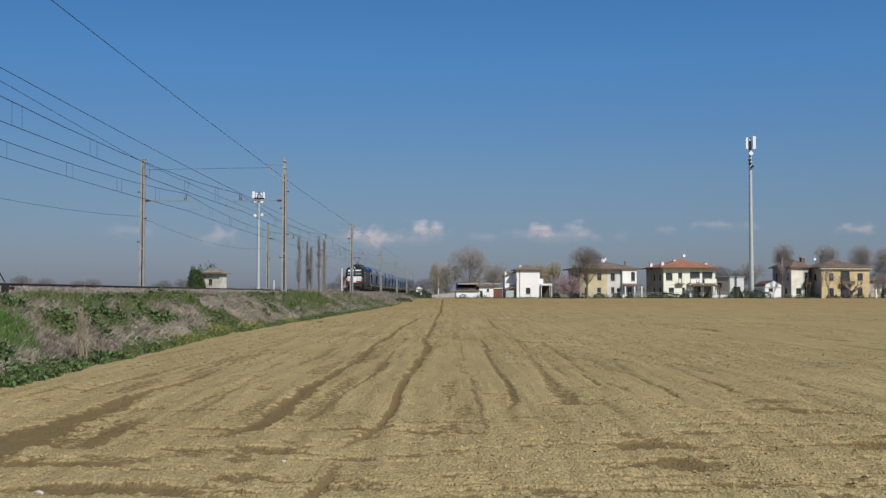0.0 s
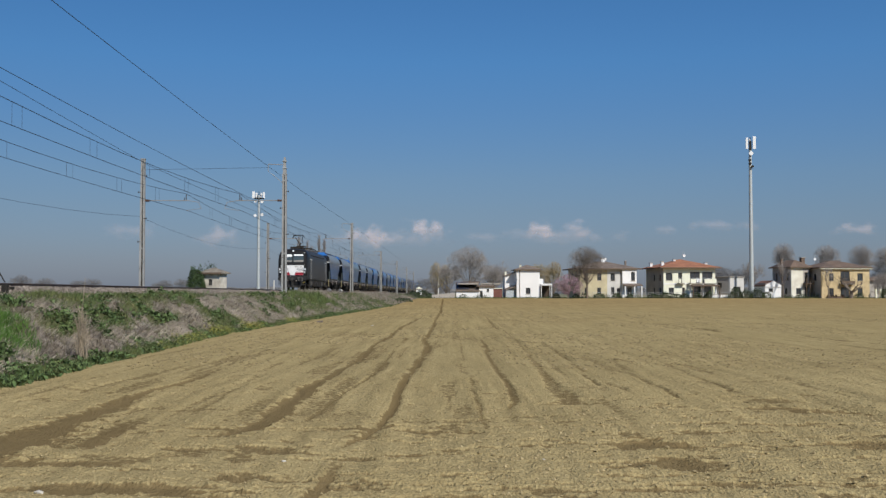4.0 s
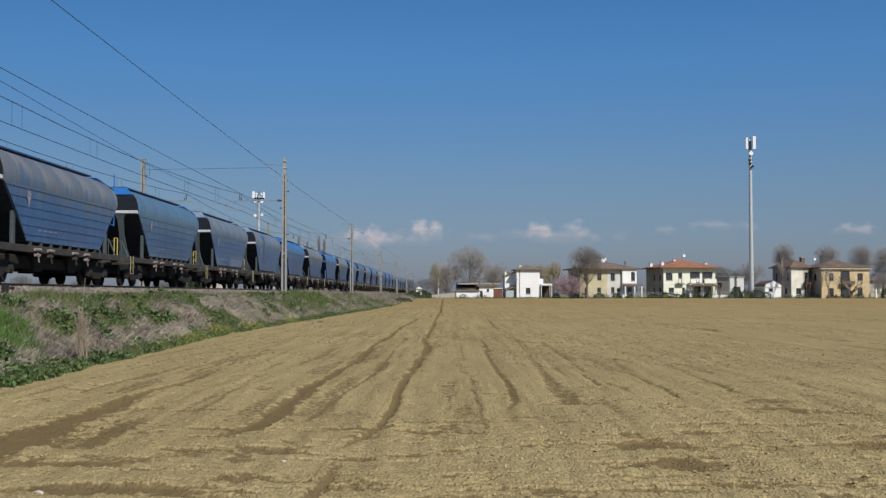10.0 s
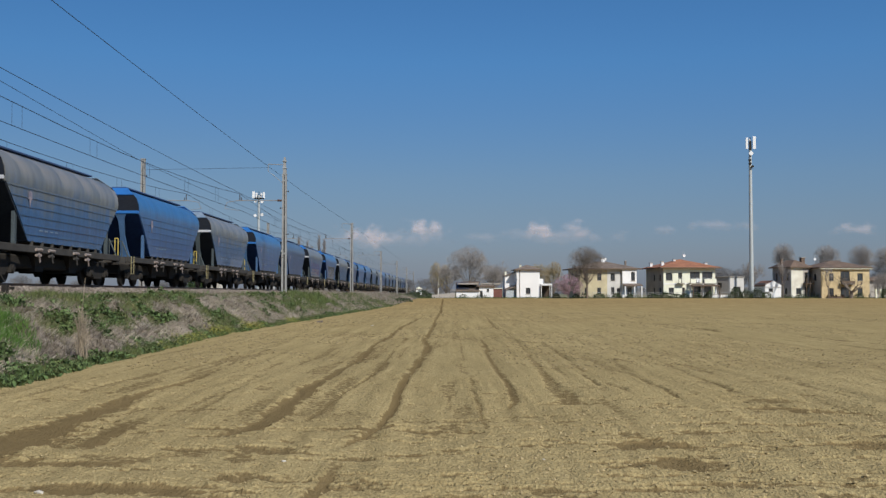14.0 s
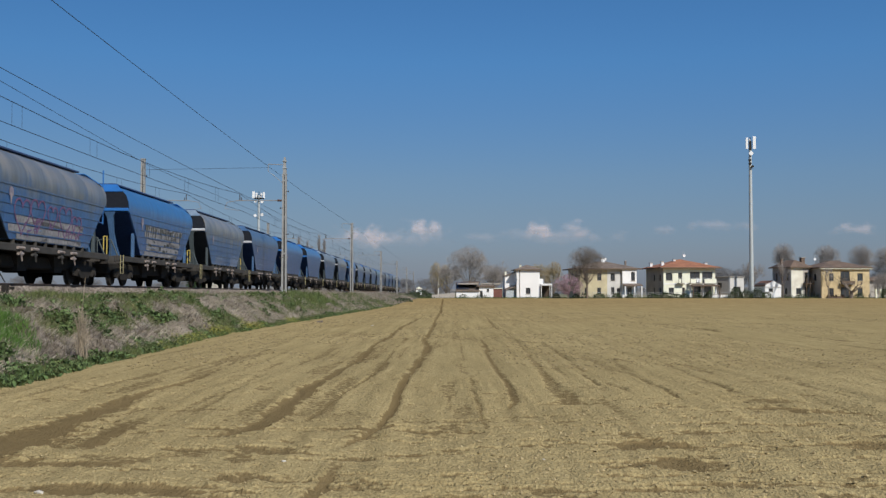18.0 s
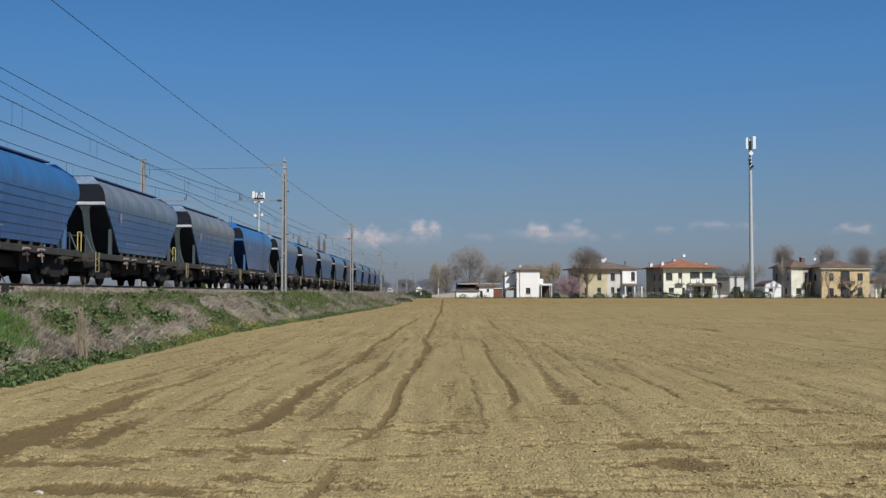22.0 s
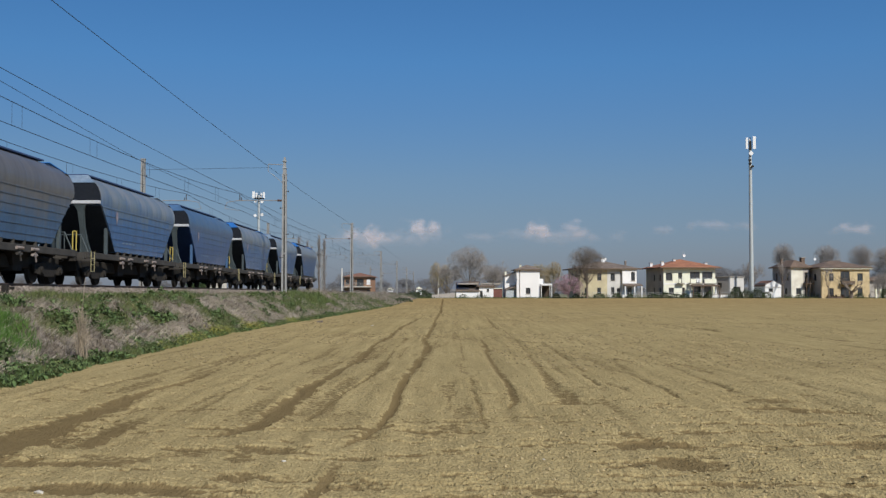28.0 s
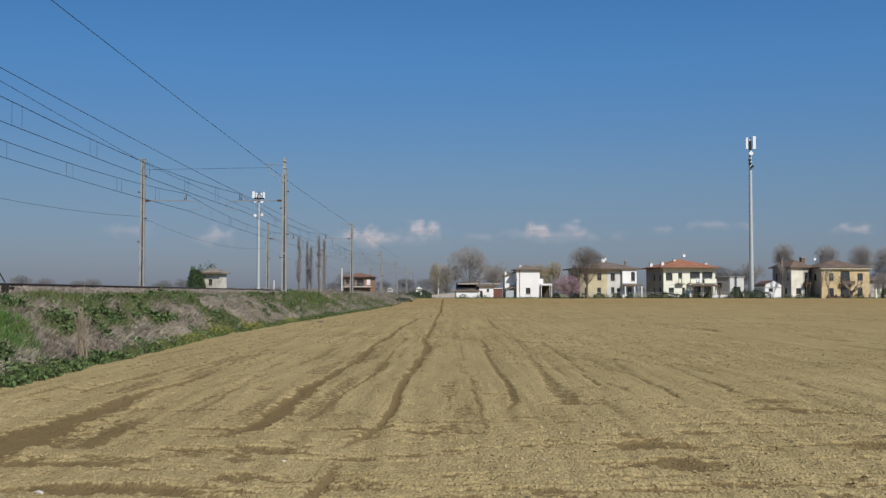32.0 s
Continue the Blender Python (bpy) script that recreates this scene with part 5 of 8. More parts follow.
# --- hopper wagon, buffer faces at y = 0 and y = PITCH ---
def hopper_ring(y, hip):
    """Cross-section of the hopper top; hip pulls the roof down towards the ends."""
    half = [(1.45, 3.2), (1.47, 3.40), (1.44, 3.66), (1.32, 3.94), (1.10, 4.18), (0.78, 4.34), (0.4, 4.42)]
    pts = []
    for sgn, seq in ((1, half), (-1, half[::-1])):
        for hx, hz in seq:
            pts.append(Vector((sgn * hx, y, hz if hz < 4.10 else 4.10 + (hz - 4.10) * hip)))
    return pts


def build_wagon(kind):
    paint = WAGON[kind]
    # every kind gets the near-black ends, recess shade included in the colour
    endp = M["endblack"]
    words = {"F": "blue hopper wagon with faded dusty grey roof", "W": "blue hopper wagon with faded roof and bleached end panels", "G": "hopper wagon with bleached grey-blue paint", "M": "mid-blue hopper wagon with slightly dusty roof",
             "V": "vivid blue hopper wagon with clean paint", "L": "light blue hopper wagon", "D": "blue hopper wagon under a smooth coat of brown dirt"}[kind]
    wg = thing("hopper_wagon", (TRACK, 200, RAIL), words, "wagon", "hopper wagons of the freight train")
    P = PITCH
    y0, y1 = 1.95, P - 1.22
    # roof vault with hipped ends
    bm = B()
    loft(bm, [hopper_ring(y0, 0.06), hopper_ring(y0 + 0.55, 1.0), hopper_ring(y0 + 2.5, 1.0), hopper_ring(P / 2, 1.0), hopper_ring(y1 - 2.5, 1.0), hopper_ring(y1 - 0.55, 1.0), hopper_ring(y1, 0.06)])
    part("roof", bm, paint, wg, smooth=40)
    # sides: upright upper band, then a funnel narrowing at the ends
    def side_ring(z, hx, a, b):
        return [Vector((hx, a, z)), Vector((hx, b, z)), Vector((-hx, b, z)), Vector((-hx, a, z))]
    bm = B()
    loft(bm, [side_ring(1.40, 1.36, y0 + 2.15, y1 - 1.95), side_ring(2.35, 1.41, y0 + 1.14, y1 - 1.04), side_ring(3.22, 1.449, y0 + 0.05, y1 - 0.05)])
    hop = part("hopper", bm, paint, wg)
    for z in (1.64, 1.94, 2.24, 2.54, 2.84, 3.14):
        t = (z - 1.40) / 1.82
        hx = 1.36 + 0.09 * t
        a, b = y0 + 2.15 - 2.1 * t, y1 - 1.95 + 1.9 * t
        for s in (-1, 1):
            part("side_rib", box(B(), min(s * hx, s * (hx + 0.024)), max(s * hx, s * (hx + 0.024)), a + 0.02, b - 0.02, z - 0.018, z + 0.018), paint, hop)
    # dark end sheets, bright hip panels, white beams
    for e in (0, 1):
        def Y(y):
            return y if e == 0 else P + 0.73 - y if y > 1.3 else P - y
        sg = 1 if e == 0 else -1
        bm = B()
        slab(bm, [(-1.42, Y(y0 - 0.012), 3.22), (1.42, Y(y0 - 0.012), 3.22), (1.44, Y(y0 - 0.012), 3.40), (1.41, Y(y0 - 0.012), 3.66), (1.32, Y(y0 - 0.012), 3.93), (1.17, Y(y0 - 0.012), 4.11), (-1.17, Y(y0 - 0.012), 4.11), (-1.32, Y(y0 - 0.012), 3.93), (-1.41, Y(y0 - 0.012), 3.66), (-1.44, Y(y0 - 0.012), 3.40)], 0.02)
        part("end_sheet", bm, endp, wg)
        # slope sheets lie in shade, so their colour is lifted to compensate
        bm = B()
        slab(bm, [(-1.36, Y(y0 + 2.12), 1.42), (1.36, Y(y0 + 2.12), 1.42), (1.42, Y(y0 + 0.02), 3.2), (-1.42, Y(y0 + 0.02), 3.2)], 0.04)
        part("slope_sheet", bm, M["slope_navy"] if kind in "VM" else M["slope_lifted"], wg)
        bm = B()
        slab(bm, [(-1.17, Y(y0 - 0.05), 4.10), (1.17, Y(y0 - 0.05), 4.10), (0.74, Y(y0 + 0.56), 4.46), (-0.74, Y(y0 + 0.56), 4.46)], 0.03)
        part("hip_panel", bm, M["palehip"] if kind in "GW" else WAGON["strut_blue"] if kind == "M" else WAGON["blue_panel"], wg)
        bm = B()
        box(bm, -1.43, 1.43, min(Y(y0 - 0.10), Y(y0 + 0.04)), max(Y(y0 - 0.10), Y(y0 + 0.04)), 3.24, 3.38, 0.02)
        part("end_beam", bm, WAGON["blue_panel"] if kind in "V" else M["palebeam"], wg, "pale painted cross beam")
        # raking struts and corner posts
        for s in (-1, 1):
            bm = B()
            c = s * 0.62
            slab(bm, [(c - 0.24, Y(y0 - 0.02), 3.23), (c + 0.24, Y(y0 - 0.02), 3.23), (c + 0.13, Y(y0 + 0.06), 3.0), (c + 0.10, Y(y0 + 0.28), 2.3), (c + 0.16, Y(y0 + 0.48), 1.7), (c + 0.26, Y(y0 + 0.62), 1.27),
                      (c - 0.22, Y(y0 + 0.62), 1.27), (c - 0.14, Y(y0 + 0.48), 1.7), (c - 0.10, Y(y0 + 0.28), 2.3), (c - 0.13, Y(y0 + 0.06), 3.0)], 0.14)
            part("strut", bm, WAGON["strut_blue"] if kind in "V" else M["strut"], wg, "raking steel strut")
            bm = B()
            box(bm, min(s * 1.24, s * 1.36), max(s * 1.24, s * 1.36), min(Y(y0 + 1.0), Y(y0 + 1.2)), max(Y(y0 + 1.0), Y(y0 + 1.2)), 1.25, 2.35, 0.015)
            part("corner_post", bm, WAGON["strut_blue"] if kind in "VM" else M["strut"], wg)
        bm = B()
        rod(bm, (-1.0, Y(0.9), 1.95), (1.0, Y(0.9), 1.95), 0.025, n=6)
        rod(bm, (1.0, Y(0.9), 1.95), (1.3, Y(0.9), 1.25), 0.03, n=6)
        rod(bm, (-1.0, Y(0.9), 1.95), (-1.3, Y(0.9), 1.25), 0.03, n=6)
        for x in (-1.0, 0, 1.0):
            rod(bm, (x, Y(0.9), 1.25), (x, Y(0.9), 1.95), 0.022, n=6)
        part("platform_rail", bm, M["strut"], wg, "grey platform handrail")
        s = 1 if e == 0 else -1
        for s in (-1, 1):
            if e == 1:
                continue
            bm = B()
            rod(bm, (s * 0.70, Y(0.85), 1.2), (s * 0.70, Y(0.85), 2.08), 0.026, n=6)
            rod(bm, (s * 0.70, Y(0.85), 2.08), (s * 0.84, Y(0.85), 2.08), 0.026, n=6)
            rod(bm, (s * 0.84, Y(0.85), 2.08), (s * 0.84, Y(0.85), 1.2), 0.026, n=6)
            part("grab_handle", bm, M["yellowpaint"], wg, "yellow grab handle")
            bm = B()
            for yy in (0.85, 1.25):
                rod(bm, (s * 1.43, Y(yy), 0.5), (s * 1.43, Y(yy), 1.3), 0.018, n=6)
            for z in (0.52, 0.78, 1.02):
                rod(bm, (s * 1.43, Y(0.85), z), (s * 1.43, Y(1.25), z), 0.018, n=6)
            part("step_ladder", bm, M["ladder"] if e == 0 else M["brownsteel"], wg)
        buffers(wg, Y(0.62), -sg * 0.62, M["darksteel"])
        bm = B()
        rod(bm, (0, Y(0.6), 1.0), (0, Y(0.02), 0.95), 0.06)
        part("coupling", bm, M["darksteel"], wg)
    # roof walkway and hatch hinge line
    bm = B()
    box(bm, -0.62, 0.62, y0 + 0.7, y1 - 0.8, 4.47, 4.53, 0.01)
    for k in range(9):
        yy = y0 + 1.0 + k * (y1 - y0 - 2.0) / 8
        box(bm, -0.25, 0.25, yy - 0.04, yy + 0.04, 4.32, 4.48)
    part("roof_walkway", bm, WAGON["walkway"], wg, "dark blue roof walkway")
    # underframe
    bm = B()
    for s in (-1, 1):
        x0, x1 = sorted((s * 1.22, s * 1.40))
        box(bm, x0, x1, 0.62, P - 0.62, 1.03, 1.27, 0.015)
    for yy in (0.64, 2.6, P / 2 - 1.6, P / 2 + 1.6, P - 2.6, P - 0.64):
        box(bm, -1.25, 1.25, yy - 0.1, yy + 0.1, 0.98, 1.25)
    box(bm, -0.3, 0.3, 0.7, P - 0.7, 0.9, 1.24)
    sole = part("underframe", bm, M["brownsteel"], wg, "rusty brown underframe")
    for k in range(8):
        yy = y0 + 2.5 + k * (y1 - y0 - 5.0) / 7
        for s in (-1, 1):
            part("gusset", box(B(), min(s * 1.28, s * 1.39), max(s * 1.28, s * 1.39), yy - 0.04, yy + 0.04, 1.27, 1.42), M["brownsteel"], sole)
    for e in (-1, 1):
        yy = P / 2 + 0.5 + e * 1.7
        bm = B()
        loft(bm, [[Vector((1.2 * k, yy - 1.1 * j, z)), Vector((1.2 * k, yy + 1.1 * j, z)), Vector((-1.2 * k, yy + 1.1 * j, z)), Vector((-1.2 * k, yy - 1.1 * j, z))] for z, k, j in ((1.40, 1, 1), (0.62, 0.8, 0.35), (0.42, 0.8, 0.35))])
        part("discharge_chute", bm, M["darksteel"], wg)
    for yy in (4.9, 6.1, 8.6, 9.9):
        part("valve_cylinder", rod(B(), (1.43, yy - 0.28, 1.14), (1.43, yy + 0.28, 1.14), 0.055, n=8), M["valve"], wg, "pinkish valve cylinder")
        bm = B()
        rod(bm, (1.42, yy - 0.2, 0.95), (1.42, yy + 0.2, 0.95), 0.05, n=8)
        rod(bm, (1.44, yy, 0.95), (1.44, yy + 0.1, 0.72), 0.03, n=6)
        rod(bm, (1.44, yy, 0.95), (1.46, yy, 0.95), 0.09, n=12)
        part("valve_gear", bm, M["valve"] if yy < 6 or yy > 9 else M["brownsteel"], wg)
    # added dark block, closes the bright see-through gaps under the wagon
    part("brake_rigging", box(B(), -0.85, 0.85, 1.0, P - 1.0, 0.52, 0.97, 0.05), M["darksteel"], wg)
    rod_b = rod(B(), (-0.5, P / 2 - 0.6, 0.75), (-0.5, P / 2 + 0.6, 0.75), 0.2, n=12)
    part("air_tank", rod_b, M["darksteel"], wg)
    # emblem and lettering bars on both sides
    for s in (-1, 1):
        bm = B()
        hx = 1.465
        slab(bm, [(s * hx, 3.85, 2.78), (s * hx, 4.15, 2.78), (s * hx, 4.15, 3.0), (s * hx, 4.0, 3.08), (s * hx, 3.85, 3.0)], 0.012)
        slab(bm, [(s * hx, 3.92, 2.782), (s * (hx - 0.015), 4.0, 2.48), (s * hx, 4.08, 2.782)], 0.012)
        part("emblem", bm, M["emblem"], hop, "worn pale emblem")
        for k in range(4):
            part("lettering_bar", box(B(), min(s * 1.388, s * 1.396), max(s * 1.388, s * 1.396), 5.0 + k * 0.5, 5.3 + k * 0.5, 1.78, 1.83), M["palehip"], hop)
    for yy in (2.55, P - 2.55):
        bogie(wg, yy, 1.8, 0.46, 1.0)
    return wg


KINDS = "FFLWWVGVGVMFVGMVVWGVWFWLDWMFWF"
masters, wagons = {}, []
for i, k in enumerate(KINDS):
    if k not in masters:
        masters[k] = build_wagon(k)
        wagons.append(masters[k])
    else:
        wagons.append(copy_thing(masters[k], pose(TRACK, 200, RAIL)))

# slender roof ladders at the rear of a few wagons
for k in (1, 11, 18):
    bm = rod(B(), (1.15, PITCH - 0.70, 2.5), (1.15, PITCH - 0.70, 4.72), 0.028, n=6)
    for z in (2.55, 3.0):
        rod(bm, (1.15, PITCH - 1.25, z), (1.15, PITCH - 0.70, z), 0.022, n=6)
    part("roof_ladder", bm, WAGON["blue_panel"], wagons[k], "thin blue roof ladder")

# sprayed patches on two of the wagons: pale fields with outlined hearts on one, dark drips on the other
rs = np.random.RandomState(77)
M["spray_pale"] = mat("pale_spray_paint", (0.27, 0.26, 0.26), (0.19, 0.19, 0.20), 0.7, 1.5, 9, 0.0, grain=0.3)
M["spray_dark"] = mat("dark_spray_paint", (0.045, 0.05, 0.045), (0.08, 0.085, 0.08), 0.7, 2, 12, 0.0)
M["spray_violet"] = mat("violet_spray_paint", (0.13, 0.075, 0.17), (0.19, 0.10, 0.18), 0.7, 2, 12, 0.0)


def sprayed(w, ya, yb, ragged):
    """Pale fields plank by plank, ragged at the sides."""
    for z0_, z1_ in ((1.43, 1.615), (1.665, 1.915), (1.965, 2.215), (2.265, 2.515), (2.565, 2.815)):
        if z1_ > ragged[2]:
            continue
        slope = (z1_ - 1.4) * 0.5
        a, b, m_ = ya + rs.uniform(-ragged[0], ragged[0]), yb + slope * ragged[1] + rs.uniform(-ragged[0], ragged[0]), 9
        low = [(plank(z0_), a + (b - a) * k / m_, z0_) for k in range(m_ + 1)]
        high = [(plank(z1_), a + (b - a) * k / m_ + rs.uniform(-0.1, 0.1), z1_ - rs.uniform(0, 0.05)) for k in range(m_ + 1)]
        part("sprayed_field", slab(B(), low + high[::-1], 0.006), M["spray_pale"], w)


def plank(z):
    return 1.36 + 0.09 * (z - 1.40) / 1.82 + 0.014


def ribbon(w, pts, width, m):
    """A sprayed line of the given width along points (y, z) on the wagon's side."""
    bm = B()
    for (ya, za), (yb, zb) in zip(pts, pts[1:]):
        d = Vector((yb - ya, zb - za, 0)).normalized() * width / 2
        slab(bm, [(plank(za + d.x) + 0.008, ya - d.y, za + d.x), (plank(za - d.x) + 0.008, ya + d.y, za - d.x), (plank(zb - d.x) + 0.008, yb + d.y, zb - d.x), (plank(zb + d.x) + 0.008, yb - d.y, zb + d.x)], 0.006)
    part("sprayed_line", bm, m, w)


sprayed(wagons[11], 4.3, 10.7, (0.35, 0.0, 2.25))
for cy_, cz_, q in ((5.0, 2.25, 0.052), (6.35, 2.35, 0.050), (7.7, 2.35, 0.036), (9.0, 2.3, 0.050), (10.2, 2.15, 0.038)):
    turn = [k * math.tau / 22 for k in range(23)]
    ribbon(wagons[11], [(cy_ + q * 13 / 16 * 16 * math.sin(a) ** 3, cz_ + q * 0.8 * (13 * math.cos(a) - 5 * math.cos(2 * a) - 2 * math.cos(3 * a) - math.cos(4 * a))) for a in turn], 0.06, M["spray_violet"])
for k in range(14):
    y_, z_ = rs.uniform(4.6, 10.5), rs.uniform(1.5, 2.0)
    ribbon(wagons[11], [(y_, z_), (y_ + rs.uniform(-0.15, 0.15), z_ + 0.2), (y_ + rs.uniform(0.1, 0.4), z_ + 0.25)], 0.05, M["spray_violet"])
sprayed(wagons[12], 4.6, 10.6, (0.3, 0.8, 2.9))
for k in range(46):
    y_, top_ = 4.6 + 6.6 * k / 46 + rs.uniform(-0.1, 0.1), 2.82 - 0.12 * rs.rand()
    ribbon(wagons[12], [(y_, top_), (y_ + rs.uniform(-0.04, 0.04), top_ - rs.uniform(0.15, 0.9) * (0.4 + 0.6 * rs.rand()))], rs.uniform(0.03, 0.12), M["spray_dark"])
for k in range(12):
    y_, z_ = rs.uniform(5.0, 10.5), rs.uniform(1.6, 2.3)
    ribbon(wagons[12], [(y_, z_), (y_ + rs.uniform(0.2, 0.5), z_ + rs.uniform(-0.05, 0.05))], rs.uniform(0.05, 0.14), M["spray_dark"])


# ---- buildings ----
FRONT = 220.0


def holed(bm, u0, u1, z0, z1, holes, place, thick):
    """A wall panel with openings; place maps (u, depth, z) to the thing's space."""
    us = sorted({u0, u1, *[v for h in holes for v in (h[0], h[1])]})
    zs = sorted({z0, z1, *[v for h in holes for v in (h[2], h[3])]})
    nu, nz, made = len(us) - 1, len(zs) - 1, {}

    def full(i, j):
        if not (0 <= i < nu and 0 <= j < nz):
            return False
        um, zm = (us[i] + us[i + 1]) / 2, (zs[j] + zs[j + 1]) / 2
        return not any(h[0] < um < h[1] and h[2] < zm < h[3] for h in holes)

    def v(i, j, k):
        if (i, j, k) not in made:
            made[i, j, k] = bm.verts.new(place(us[i], k * thick, zs[j]))
        return made[i, j, k]

    for i in range(nu):
        for j in range(nz):
            if not full(i, j):
                continue
            for k in (0, 1):
                bm.faces.new((v(i, j, k), v(i + 1, j, k), v(i + 1, j + 1, k), v(i, j + 1, k)))
            for (a, b), (c, d), near in (((0, 0), (1, 0), (i, j - 1)), ((1, 0), (1, 1), (i + 1, j)), ((1, 1), (0, 1), (i, j + 1)), ((0, 1), (0, 0), (i - 1, j))):
                if not full(*near):
                    bm.faces.new((v(i + a, j + b, 0), v(i + c, j + d, 0), v(i + c, j + d, 1), v(i + a, j + b, 1)))
    return bm


def bar(bm, place, u0, u1, d0, d1, z0, z1):
    return loft(bm, [[Vector(place(u, d0, z)) for u, z in ((u0, z0), (u1, z0), (u1, z1), (u0, z1))], [Vector(place(u, d1, z)) for u, z in ((u0, z0), (u1, z0), (u1, z1), (u0, z1))]])


def window(parent, place, h, shutters=True, frame_mat=None, kind="window"):
    """Frame, pane, sill and opened or closed shutters in an opening."""
    u0, u1, z0, z1 = h
    fm = frame_mat or M["shutter"]
    bm = B()
    t = 0.07
    for q in ((u0, u0 + t, z0, z1), (u1 - t, u1, z0, z1), (u0 + t, u1 - t, z0, z0 + t), (u0 + t, u1 - t, z1 - t, z1), ((u0 + u1) / 2 - 0.03, (u0 + u1) / 2 + 0.03, z0 + t, z1 - t)):
        bar(bm, place, q[0], q[1], 0.10, 0.17, q[2], q[3])
    w = part(kind, bm, fm, parent)
    part("pane", bar(B(), place, u0 + 0.02, u1 - 0.02, 0.13, 0.15, z0 + 0.02, z1 - 0.02), M["darkglass"], w)
    if kind == "window":
        part("sill", bar(B(), place, u0 - 0.1, u1 + 0.1, -0.08, 0.06, z0 - 0.09, z0 - 0.005), M["concrete"], w)
    if shutters:
        ww = (u1 - u0) / 2
        for a, b in ((u0 - ww, u0 - 0.01), (u1 + 0.01, u1 + ww)):
            part("shutter", bar(B(), place, a, b, -0.06, -0.015, z0, z1), M["shutter"], w)
    return w


def hip_roof(bm, x0, x1, y0, y1, z, rise, over, gable=False):
    a, b, c, d = x0 - over, x1 + over, y0 - over, y1 + over
    w, l = b - a, d - c
    k = min(w, l) / 2
    if w >= l:
        r0, r1 = Vector((a + (0 if gable else k), (c + d) / 2, z + rise)), Vector((b - (0 if gable else k), (c + d) / 2, z + rise))
    else:
        r0, r1 = Vector(((a + b) / 2, c + (0 if gable else k), z + rise)), Vector(((a + b) / 2, d - (0 if gable else k), z + rise))
    low = [bm.verts.new(p) for p in ((a, c, z), (b, c, z), (b, d, z), (a, d, z))]
    mid = [bm.verts.new(p) for p in ((a, c, z + 0.16), (b, c, z + 0.16), (b, d, z + 0.16), (a, d, z + 0.16))]
    t0, t1 = bm.verts.new(r0), bm.verts.new(r1)
    bm.faces.new(low[::-1])
    for i in range(4):
        bm.faces.new((low[i], low[(i + 1) % 4], mid[(i + 1) % 4], mid[i]))
    if w >= l:
        bm.faces.new((mid[0], mid[1], t1, t0)), bm.faces.new((mid[2], mid[3], t0, t1)), bm.faces.new((mid[1], mid[2], t1)), bm.faces.new((mid[3], mid[0], t0))
    else:
        bm.faces.new((mid[1], mid[2], t1, t0)), bm.faces.new((mid[3], mid[0], t0, t1)), bm.faces.new((mid[0], mid[1], t0)), bm.faces.new((mid[2], mid[3], t1))
    return bm


def chimney(parent, x, y, z, h, m, w=0.5):
    bm = box(B(), x - w / 2, x + w / 2, y - w / 2, y + w / 2, z, z + h, 0.02)
    c = part("chimney", bm, m, parent)
    part("chimney_cap", box(B(), x - w * 0.65, x + w * 0.65, y - w * 0.65, y + w * 0.65, z + h, z + h + 0.1), M["concrete"], c)


def house(label, x, y, rz, w, d, h, rise, over, wall, roof, front=(), left=(), gable=False, name="house", side=None, doors=(), group="houses at the field's edge", shutters=True):
    """Origin at the middle of the front wall's foot; the front looks to -y. Openings: u0, u1, z0, z1."""
    ho = thing(name, (x, y, float(gz(y)) - 0.05), label, name.split("_")[-1], group, rz=rz)
    F = lambda u, dep, z: (u, dep, z)
    Lf = lambda u, dep, z: (-w / 2 + dep, u, z)
    t = 0.3
    part("wall", holed(B(), -w / 2, w / 2, 0, h, list(front) + list(doors), F, t), wall, ho)
    part("wall", holed(B(), t, d - t, 0, h, list(left), Lf, t), side or wall, ho)
    part("wall", box(B(), w / 2 - t, w / 2, t, d - t, 0, h), side or wall, ho)
    part("wall", box(B(), -w / 2, w / 2, d - t, d, 0, h), wall, ho)
    part("floor_slab", box(B(), -w / 2 + t, w / 2 - t, t, d - t, 2.85, 3.1), M["concrete"], ho)
    for q in front:
        window(ho, F, q, shutters)
    for q in left:
        window(ho, Lf, q, False)
    for q in doors:
        window(ho, F, q, False, M["timber"], "door")
    if rise:
        rf = part("roof", hip_roof(B(), -w / 2, w / 2, 0, d, h, rise, over, gable), roof, ho)
        bm = B()
        for a, b, c, e in ((-w / 2 - over - 0.1, w / 2 + over + 0.1, -over - 0.12, -over - 0.005), (-w / 2 - over - 0.12, -w / 2 - over - 0.005, -over, d + over)):
            box(bm, a, b, c, e, h - 0.06, h + 0.16)
        part("gutter", bm, M["timber"], rf)
    return ho, F


def balcony(parent, u0, u1, z, dep=1.2, floor_m=None, rail_m=None):
    b = part("balcony", box(B(), u0, u1, -dep, -0.005, z - 0.18, z), floor_m or M["concrete"], parent)
    bm = B()
    rod(bm, (u0, -dep + 0.05, z + 1.0), (u1, -dep + 0.05, z + 1.0), 0.03, n=6)
    n = int((u1 - u0) / 0.35)
    for k in range(n + 1):
        u = u0 + 0.03 + (u1 - u0 - 0.06) * k / n
        rod(bm, (u, -dep + 0.05, z), (u, -dep + 0.05, z + 1.0), 0.018, n=4)
    part("railing", bm, rail_m or M["galv"], b)


